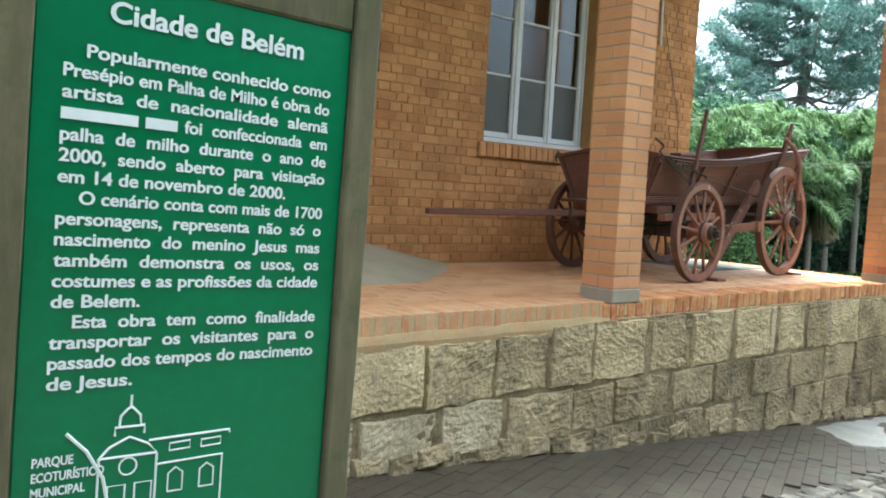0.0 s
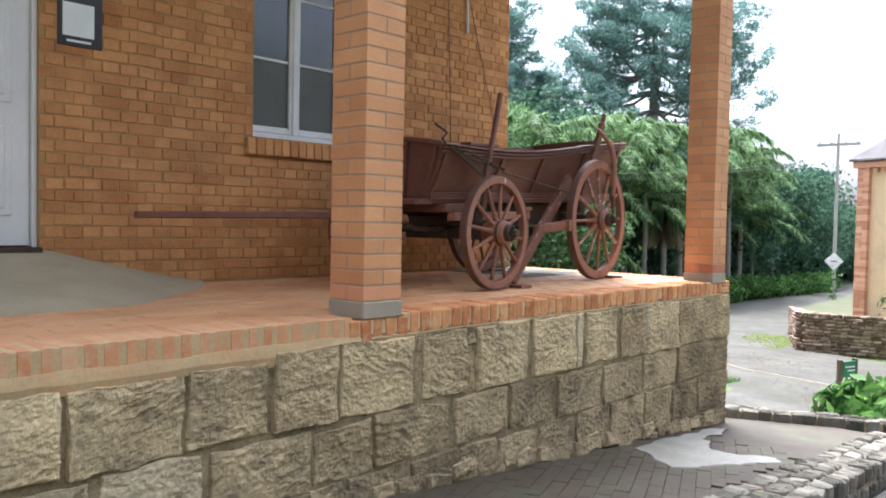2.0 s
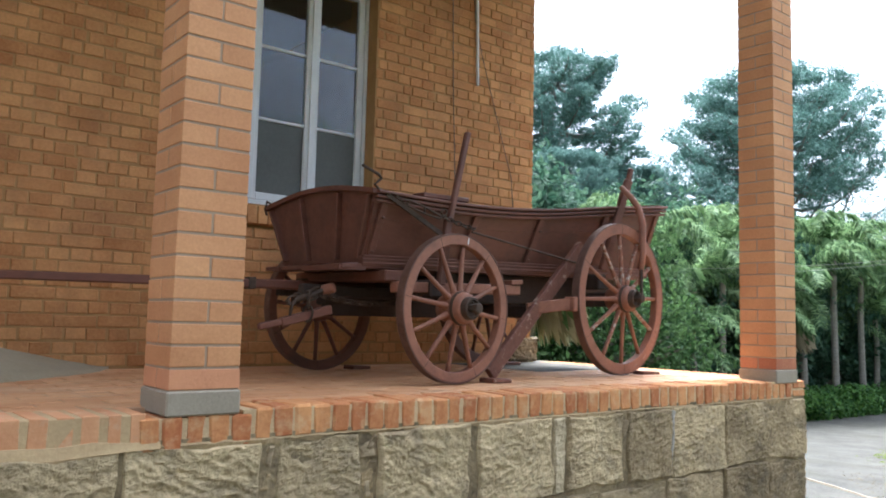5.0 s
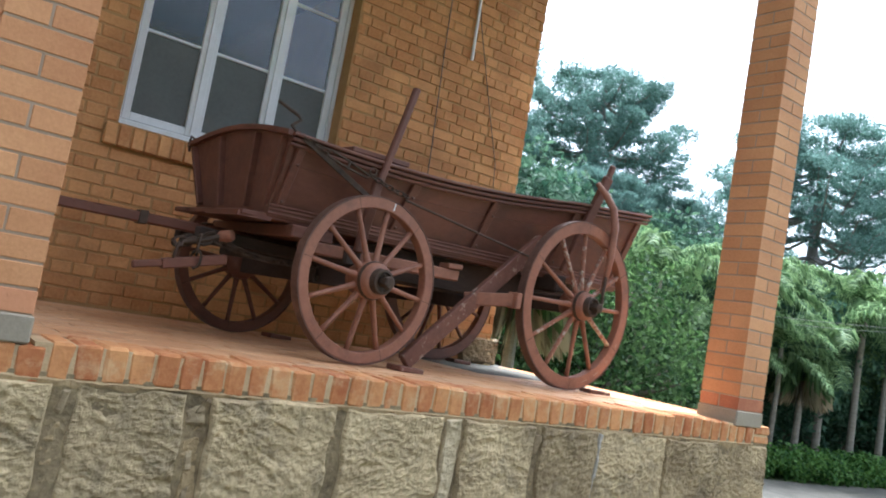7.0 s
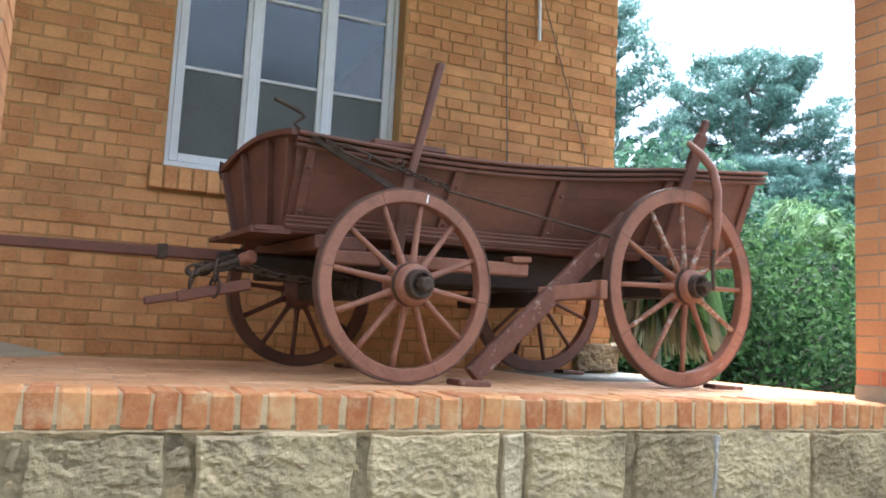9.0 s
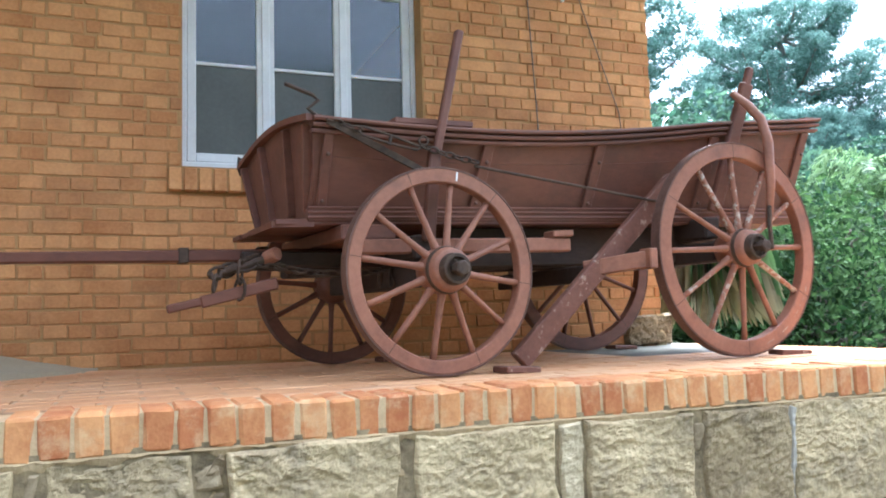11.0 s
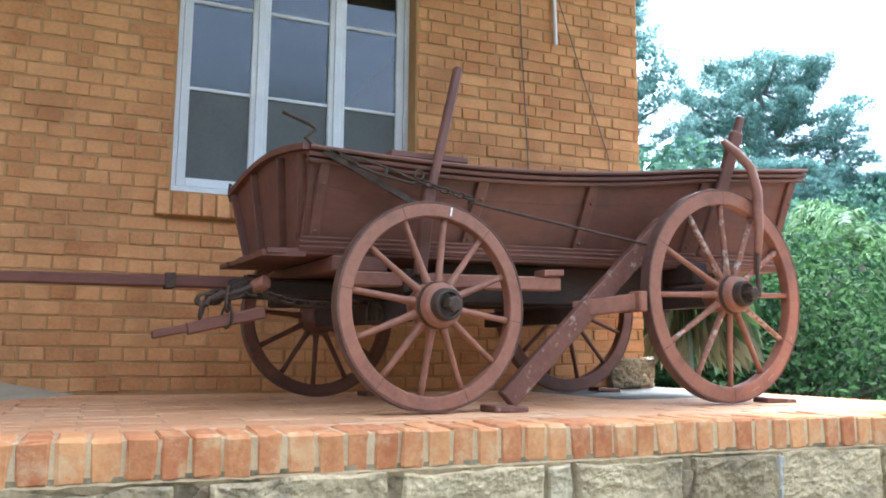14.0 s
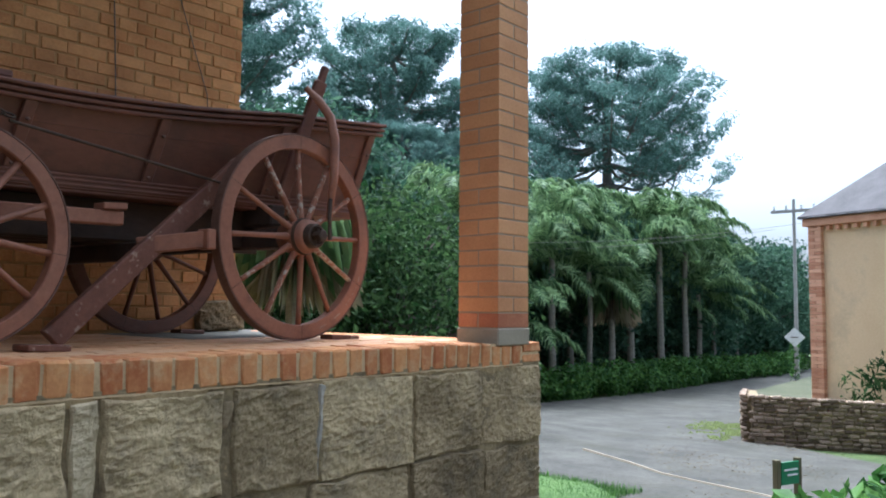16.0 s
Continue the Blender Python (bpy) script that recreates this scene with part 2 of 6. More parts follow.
M_leaf = leafy("shrub_leaves", (0.014, 0.036, 0.010), (0.066, 0.115, 0.037), 0.75, 0.45)
M_wood_leaf = leafy("wood_leaves", (0.030, 0.070, 0.042), (0.088, 0.155, 0.092), 0.6, 0.45)
M_palm = leafy("palm_fronds", (0.062, 0.120, 0.046), (0.27, 0.385, 0.175), 0.5, 0.5)
M_dry = leafy("dry_fronds", (0.22, 0.18, 0.11), (0.42, 0.36, 0.24), 0.8, 0.2)
M_hedge = leafy("hedge_leaves", (0.030, 0.085, 0.018), (0.115, 0.225, 0.05), 0.5, 0.35)
M_cable = grained("cable", (0.10, 0.085, 0.07), (0.2, 0.17, 0.14), scale=9, rough=0.7, bump=0)
# grey lightened to carry the sky's glare on the far pole
M_pole = grained("grey_pole", (0.28, 0.27, 0.25), (0.42, 0.40, 0.37), scale=5, rough=0.9, bump=0.2)
M_plate = grained("sign_plate", (0.62, 0.64, 0.64), (0.78, 0.79, 0.79), scale=5, rough=0.4, bump=0)


def glass(name, rough, tint):
    m = bpy.data.materials.new(name)
    m.use_nodes = True
    n, l = m.node_tree.nodes, m.node_tree.links
    b = n["Principled BSDF"]
    b.inputs["Base Color"].default_value = (*tint, 1)
    b.inputs["Roughness"].default_value = rough
    b.inputs["Transmission Weight"].default_value = 1.0
    b.inputs["IOR"].default_value = 1.45
    if rough > 0.03:
        geo, tx, bp = n.new("ShaderNodeNewGeometry"), n.new("ShaderNodeTexNoise"), n.new("ShaderNodeBump")
        tx.inputs["Scale"].default_value = 70
        bp.inputs["Strength"].default_value, bp.inputs["Distance"].default_value = 0.22, 0.004
        l.new(geo.outputs["Position"], tx.inputs["Vector"])
        l.new(tx.outputs[0], bp.inputs["Height"])
        l.new(bp.outputs[0], b.inputs["Normal"])
    return m


M_glass = glass("window_glass", 0.01, (0.85, 0.88, 0.88))
M_glass_rough = glass("rippled_glass", 0.06, (0.80, 0.84, 0.84))
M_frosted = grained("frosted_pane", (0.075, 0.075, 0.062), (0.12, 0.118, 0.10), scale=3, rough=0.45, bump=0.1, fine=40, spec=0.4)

# ---------------------------------------------------------------- mesh helpers


def link_mesh(name, bm, material, parent=None, smooth=False):
    me = bpy.data.meshes.new(name)
    bm.to_mesh(me)
    bm.free()
    me.materials.append(material)
    if smooth:
        for p in me.polygons:
            p.use_smooth = True
    ob = new(name, me)
    ob.parent = parent
    return ob


def part(name, bm, material, parent, label="", smooth=False):
    ob = link_mesh(name, bm, material, parent, smooth)
    return tagged(ob, label=label)


def empty(name, place=(0, 0, 0)):
    ob = new(name)
    ob.empty_display_size = 0.1
    ob.location = place
    return ob


def box(bm, lo, hi, m=None, bevel=0.0):
    """An upright block between two corners, turned by m, with rounded edges."""
    vs = [bm.verts.new((x, y, z)) for x in (lo[0], hi[0]) for y in (lo[1], hi[1]) for z in (lo[2], hi[2])]
    fs = [bm.faces.new([vs[i] for i in q]) for q in ((0, 1, 3, 2), (4, 6, 7, 5), (0, 4, 5, 1), (2, 3, 7, 6), (0, 2, 6, 4), (1, 5, 7, 3))]
    if bevel:
        es = list({e for f in fs for e in f.edges})
        made = bmesh.ops.bevel(bm, geom=es, offset=bevel, segments=1, affect="EDGES")
        vs = list({v for f in made["faces"] for v in f.verts} | {v for v in vs if v.is_valid})
    if m is not None:
        for v in vs:
            v.co = m @ v.co
    return vs


def beam(bm, a, b, w, h, bevel=0.004, up=(0, 0, 1)):
    """A squared timber from a to b, w across and h deep."""
    a, b = Vector(a), Vector(b)
    d = b - a
    z = d.normalized()
    x = z.cross(Vector(up))
    if x.length < 1e-4:
        x = Vector((1, 0, 0))
    x.normalize()
    y = x.cross(z)
    m = Matrix((x, y, z)).transposed().to_4x4()
    m.translation = a
    return box(bm, (-w / 2, -h / 2, 0), (w / 2, h / 2, d.length), m, bevel)


def tube(bm, pts, radii, n=8, caps=True):
    """A round bar along points."""
    pts = [Vector(p) for p in pts]
    if not hasattr(radii, "__len__"):
        radii = [radii] * len(pts)
    rings, side = [], None
    for i, p in enumerate(pts):
        d = (pts[min(i + 1, len(pts) - 1)] - pts[max(i - 1, 0)]).normalized()
        if side is None:
            side = d.orthogonal().normalized()
        side = (side - d * side.dot(d)).normalized()
        other = d.cross(side)
        rings.append([bm.verts.new(p + (side * math.cos(a) + other * math.sin(a)) * radii[i]) for a in [2 * math.pi * k / n for k in range(n)]])
    for r, s in zip(rings, rings[1:]):
        for k in range(n):
            bm.faces.new((r[k], r[(k + 1) % n], s[(k + 1) % n], s[k]))
    if caps:
        bm.faces.new(rings[0][::-1])
        bm.faces.new(rings[-1])


def lathe(bm, profile, m, n=32, closed=False):
    """Turns (radius, height) pairs round the local z axis of m."""
    rings = [[bm.verts.new(m @ Vector((r * math.cos(a), r * math.sin(a), h))) for a in [2 * math.pi * k / n for k in range(n)]] for r, h in profile]
    pairs = list(zip(rings, rings[1:])) + ([(rings[-1], rings[0])] if closed else [])
    for r, s in pairs:
        for k in range(n):
            bm.faces.new((r[k], r[(k + 1) % n], s[(k + 1) % n], s[k]))
    if not closed:
        bm.faces.new(rings[0][::-1])
        bm.faces.new(rings[-1])


def loft(bm, rings):
    """Skins a row of closed rings of points, with end caps."""
    vs = [[bm.verts.new(p) for p in r] for r in rings]
    n = len(vs[0])
    for r, s in zip(vs, vs[1:]):
        for k in range(n):
            bm.faces.new((r[k], r[(k + 1) % n], s[(k + 1) % n], s[k]))
    bm.faces.new(vs[0][::-1])
    bm.faces.new(vs[-1])


def from_lists(name, verts, faces, material, parent=None, smooth=False):
    me = bpy.data.meshes.new(name)
    me.from_pydata(verts, [], faces)
    me.materials.append(material)
    if smooth:
        me.polygons.foreach_set("use_smooth", [True] * len(me.polygons))
    me.update()
    ob = new(name, me)
    ob.parent = parent
    return ob


def brick_mesh(name, l, d, h, material, wear=0.004, seed=0):
    """One brick about its centre, with worn, slightly uneven edges."""
    rng = random.Random(seed)
    bm = bmesh.new()
    for v in box(bm, (-l / 2, -d / 2, -h / 2), (l / 2, d / 2, h / 2), None, wear):
        v.co += Vector([rng.uniform(-1, 1) * wear * 0.5 for _ in range(3)])
    me = bpy.data.meshes.new(name)
    bm.to_mesh(me)
    bm.free()
    me.materials.append(material)
    return me


def piece(name, me, parent, m):
    ob = new(name, me)
    ob.parent = parent
    ob.matrix_basis = m
    return ob


def fuse(name, pieces, material, parent=None):
    """Joins placed copies of small meshes into one mesh."""
    verts, faces, base = [], [], 0
    for me, m in pieces:
        verts += [m @ v.co for v in me.vertices]
        faces += [[base + i for i in p.vertices] for p in me.polygons]
        base += len(me.vertices)
    return from_lists(name, [tuple(v) for v in verts], faces, material, parent)

# ---------------------------------------------------------------- the ground
FLOOR, WALL_Y, CORNER_X, EDGE_Y = 0.668, 2.272, 3.900, 0.05


def path_level(x):
    """The paved path beside the terrace falls away along the wall."""
    x = min(max(x, -14.0), 90.0)
    return -0.215 - 0.0805 * min(x, 21.0) - 0.022 * max(x - 21.0, 0.0)


def ground_level(x, y):
    t = min(1.0, max(0.0, (x - 5.0) / 6.0))
    return path_level(x) - 0.20 + 0.15 * t * t * (3 - 2 * t)


def site(x, y):
    """The grounds beyond the terrace lie a little askew to it."""
    return x - 0.0276 * y + 0.004 * x, y - 0.029 * x


def ground_sheet():
    xs = sorted({*[-900, -300, -100, -40, -14], *[i * 1.0 for i in range(-12, 30)], *[i * 5.0 for i in range(6, 16)], 75, 120, 300, 900})
    ys = sorted({*[-900, -300, -100, -40, -20], *[i * 1.0 for i in range(-12, 24)], 30, 40, 60, 100, 300, 900})
    verts = [(x, y, ground_level(x, y) - 0.03) for x in xs for y in ys]
    w = len(ys)
    faces = [(i * w + j, (i + 1) * w + j, (i + 1) * w + j + 1, i * w + j + 1) for i in range(len(xs) - 1) for j in range(w - 1)]
    return tagged(from_lists("ground", verts, faces, M_grass), "grassy ground sloping gently away from the terrace", "ground", kind="structure")


ground_sheet()


def road_sheet():
    """Worn concrete yard beside the walk that narrows to a road between hedge and low wall."""
    rows = [(-14, -9, -1.5), (0, -9, -1.5), (4.6, -9, -1.3), (4.9, -8, 1.2), (6.5, -6, 3.0), (9, -4, 8.0), (12, -1.5, 10.6), (15, 2.8, 10.9), (19, 4.6, 11.0), (26, 6.6, 11.6), (36, 10.0, 12.6), (48, 11.6, 14.2), (75, 15, 18)]
    verts, faces, n = [], [], 12
    for x0, a, b in rows:
        for k in range(n + 1):
            y = a + (b - a) * k / n
            x, y = site(x0, y) if x0 > 5 else (x0, y)
            verts.append((x, y, ground_level(x, y) + 0.02 + 0.012 * noise.noise(Vector((x, y, 0)))))
    for i in range(len(rows) - 1):
        for k in range(n):
            q = i * (n + 1) + k
            faces.append((q, q + n + 1, q + n + 2, q + 1))
    road = from_lists("road", verts, faces, M_road)
    rng = random.Random(12)
    # a pale joint across the concrete and moss creeping from the low wall
    bm = bmesh.new()
    line = [(10.6, 3.95), (9.95, 2.9), (9.45, 2.2), (9.25, 1.6), (9.05, 0.9), (8.7, 0.1)]
    rings = []
    for x, y in [site(*p) for p in line]:
        z = ground_level(x, y) + 0.028
        rings.append([(x - 0.02, y, z - 0.03), (x + 0.02, y, z - 0.03), (x + 0.011, y, z + 0.003), (x - 0.011, y, z + 0.003)])
    loft(bm, rings)
    part("joint", bm, M_plinth, road, "pale filled joint across the concrete")
    verts, faces = [], []
    for i in range(4200):
        t = rng.random()
        x, y = 14.6 + 6.6 * t + rng.gauss(0, 0.25), 3.55 + 2.6 * t + rng.gauss(0.2, 0.34)
        x, y = site(x, y)
        cover = 0.55 + 1.3 * noise.noise(Vector((x * 0.9, y * 2.2, 3.0))) - 0.9 * abs(2 * t - 1) ** 2
        if rng.random() > cover:
            continue
        r, z = rng.uniform(0.012, 0.045), ground_level(x, y) + 0.03
        b = len(verts)
        verts += [(x - r, y - r * 0.6, z), (x + r, y - r, z), (x + r * 0.4, y + r, z), (x, y, z + r * 0.7)]
        faces += [(b, b + 1, b + 3), (b + 1, b + 2, b + 3), (b + 2, b, b + 3)]
    tagged(from_lists("moss", verts, faces, M_moss, road), "yellow-green moss at the road's edge", kind="stuff")
    # leaf litter and grit gathered on the yard before the low wall
    verts, faces = [], []
    for i in range(5200):
        x, y = rng.uniform(7.0, 15.0), rng.uniform(-1.5, 5.0)
        if y > 0.65 * (x - 6.5) or rng.random() > 0.35 + 1.5 * noise.noise(Vector((x * 0.5, y * 0.8, 7.0))):
            continue
        r, z, a = rng.uniform(0.008, 0.03), ground_level(x, y) + 0.03, rng.uniform(0, 6.28)
        c, s, b = math.cos(a) * r, math.sin(a) * r, len(verts)
        verts += [(x - c, y - s, z), (x + s * 0.5, y - c * 0.5, z + 0.006), (x + c, y + s, z + 0.002), (x - s * 0.5, y + c * 0.5, z + 0.008)]
        faces.append((b, b + 1, b + 2, b + 3))
    tagged(from_lists("leaf_litter", verts, faces, M_litter, road), "dry brown leaf litter and grit", kind="stuff")
    return tagged(road, "worn pale concrete yard and road", "road", kind="structure")


road_sheet()


def walkway():
    """Paved path at the foot of the terrace, of narrow setts laid askew."""
    x0, x1 = -6.0, 5.0
    bm = bmesh.new()
    ring = lambda x: [(x, -1.02, path_level(x) - 0.30), (x, EDGE_Y + 0.2, path_level(x) - 0.30), (x, EDGE_Y + 0.2, path_level(x) - 0.012), (x, -1.02, path_level(x) - 0.012)]
    loft(bm, [ring(x0), ring(x1)])
    walk_ob = tagged(link_mesh("pavement", bm, M_walk), "damp mossy brick path at the foot of the stone wall", "path", kind="structure")
    rng = random.Random(3)
    me = brick_mesh("sett", 0.231, 0.0832, 0.03, M_walk, 0.003, 5)
    sl = math.atan(0.083)
    placed = []
    ca, sa = math.cos(radians(24)), math.sin(radians(24))
    for i in range(-34, 30):
        for j in range(-40, 40):
            u, v = i * 0.232 + (j % 2) * 0.116, j * 0.084
            x, y = u * ca - v * sa, u * sa + v * ca
            if x0 + 0.2 < x < 3.4 and -0.92 < y < EDGE_Y - 0.05:
                m = Matrix.Translation((x, y, path_level(x) - 0.0135 + rng.uniform(-0.002, 0.0025))) @ pose(0, 0, 0, rng.uniform(-1, 1), math.degrees(sl), 24 + rng.uniform(-1, 1))
                placed.append((me, m))
    tagged(fuse("sett", placed, M_walk, walk_ob), kind="stuff")
    bm = bmesh.new()
    patch = []
    for k, (x, y) in enumerate(((2.05, -0.52), (2.22, -0.30), (2.36, -0.08), (2.70, -0.04), (3.2, -0.05), (3.70, -0.05), (3.86, -0.12), (3.62, -0.19), (3.27, -0.17), (3.10, -0.28), (2.84, -0.45), (2.90, -0.62), (3.06, -0.82), (2.9, -0.90), (2.55, -0.72), (2.2, -0.62))):
        patch.append((x + 0.02 * noise.noise(Vector((k, 0, 3))), y))
    outline = []
    for k, p in enumerate(patch):             # a ragged hem
        q = patch[(k + 1) % len(patch)]
        for i in range(7):
            x, y = p[0] + (q[0] - p[0]) * i / 7, p[1] + (q[1] - p[1]) * i / 7
            outline.append((x + 0.06 * noise.noise(Vector((x * 9, y * 9, 1))) + 0.03 * noise.noise(Vector((x * 31, y * 31, 1))), y + 0.05 * noise.noise(Vector((x * 9, y * 9, 5)))))
    low = [bm.verts.new((x, y, path_level(x) - 0.02)) for x, y in outline]
    top = [bm.verts.new((2.95 + (x - 2.95) * 0.97, -0.38 + (y + 0.38) * 0.95, path_level(x) + 0.006)) for x, y in outline]
    n = len(outline)
    bm.faces.new(top)
    for k in range(n):
        bm.faces.new((low[k], low[(k + 1) % n], top[(k + 1) % n], top[k]))
    part("cement_patch", bm, M_puddle, walk_ob, "pale smooth cement patch")


walkway()


def kerb_walls():
    """Low rubble walls that hold the path: along its outer side and across its end."""
    rng = random.Random(8)

    def course(name, label, spans):
        placed = []
        root = None
        for a, b, width, step, top in spans:
            a, b = Vector(a), Vector(b)
            d = (b - a).to_3d()
            ang = math.atan2(d.y, d.x)
            s = 0.0
            while s < d.length:
                l = step * rng.uniform(0.6, 1.3)
                p = a + d.normalized() * (s + l / 2)
                for row in range(3):
                    k = 0
                    while k < 3:
                        w = width / 3
                        off = (k - 1) * w
                        me = brick_mesh("rubble", l - 0.012, w - 0.012, 0.115, M_low_wall, 0.016, rng.randrange(9999))
                        z = path_level(p.x) + top - 0.06 - row * 0.12 + rng.uniform(-0.012, 0.012)
                        m = Matrix.Translation((p.x - math.sin(ang) * off, p.y + math.cos(ang) * off, z)) @ pose(0, 0, 0, rng.uniform(-3, 3), 4.7 * math.cos(ang), math.degrees(ang) + rng.uniform(-3, 3))
                        placed.append((me, m))
                        k += 1
                s += l
            bm = bmesh.new()
            n = Vector((-math.sin(ang), math.cos(ang), 0)) * (width / 2 - 0.02)
            rings = []
            for q in (a, b):
                q3 = Vector((q.x, q.y, 0))
                zt, zb = path_level(q.x) + top - 0.025, path_level(q.x) - 0.5
                rings.append([(*(q3 - n).xy, zb), (*(q3 + n).xy, zb), (*(q3 + n).xy, zt), (*(q3 - n).xy, zt)])
            loft(bm, rings)
            core = link_mesh(name, bm, M_stone_mortar, root)
            if root is None:
                root = tagged(core, label, "low wall", kind="structure")
        for me_m in range(0, len(placed), 400):
            tagged(fuse("rubble", placed[me_m:me_m + 400], M_low_wall, root), kind="stuff")

    course("kerb_wall_path", "low weathered rubble wall along the paved path", [((-6, -1.22, 0), (4.9, -1.12, 0), 0.40, 0.12, 0.02)])
    course("kerb_wall_end", "low mossy stone kerb across the end of the path", [((5.42, -1.02, 0), (4.44, 0.30, 0), 0.18, 0.2, 0.08), ((4.44, 0.30, 0), (4.36, 1.1, 0), 0.18, 0.2, 0.08)])


kerb_walls()

# ---------------------------------------------------------------- the terrace
TERR_X0, TERR_X1 = -6.2, 4.22


def stone_face(l, h, seed, step=0.0085, relief=0.0115):
    """A rough-hewn block: a nearly flat face pecked all over, with a sharp uneven outline. Local x along the wall, -y outwards."""
    rng = random.Random(seed)
    off = Vector((rng.uniform(0, 90), rng.uniform(0, 90), rng.uniform(0, 90)))
    nx, nz = max(6, int(l / step)), max(6, int(h / step))
    verts, faces = [], []
    tilt, lean, turn = rng.uniform(-0.016, 0.016), rng.uniform(-0.014, 0.008), rng.uniform(-0.4, 0.4)
    ca, sa = math.cos(turn), math.sin(turn)
    for j in range(nz + 1):
        for i in range(nx + 1):
            u, v = i / nx, j / nz
            x, z = (u - 0.5) * l, (v - 0.5) * h
            e = min(u * l, (1 - u) * l, v * h, (1 - v) * h)
            p = Vector((x, 0, z)) + off
            ragged = 0.010 + 0.012 * noise.noise(p * 8)
            edge = min(1.0, max(0.0, e / max(0.006, ragged))) ** 0.7
            q = Vector((x * ca + z * sa, 0, (z * ca - x * sa) * 2.3)) + off
            warp = q + 0.03 * noise.noise_vector(p * 9)
            ridge = 0.42 - abs(noise.noise(warp * 9)) + 0.6 * (0.42 - abs(noise.noise(warp * 21))) + 0.35 * (0.42 - abs(noise.noise(warp * 44)))
            d = 0.8 * noise.noise(p * 4) + max(0.25, 0.85 + 1.1 * noise.noise(p * 4.5 + Vector((3, 3, 3)))) * ridge + 0.35 * noise.noise(p * 33) + 0.3 * noise.noise(p * 70)
            y = -edge * (0.026 + relief * d + tilt * (u - 0.5) + lean * (v - 0.5))
            lim = 1 - min(1.0, e / 0.06)
            wx, wz = 0.016 * noise.noise(p * 8 + Vector((7, 0, 0))) * lim, 0.016 * noise.noise(p * 8 + Vector((0, 7, 0))) * lim
            verts.append((x + wx, y, z + wz))
    w = nx + 1
    for j in range(nz):
        for i in range(nx):
            q = j * w + i
            faces.append((q, q + 1, q + w + 1, q + w))
    rim = [i for i in range(w)] + [j * w + nx for j in range(1, nz + 1)] + [nz * w + i for i in range(nx - 1, -1, -1)] + [j * w for j in range(nz - 1, 0, -1)]
    base = len(verts)
    verts += [(verts[k][0], 0.06, verts[k][2]) for k in rim]
    n = len(rim)
    faces += [(rim[(k + 1) % n], rim[k], base + k, base + (k + 1) % n) for k in range(n)]
    return verts, faces


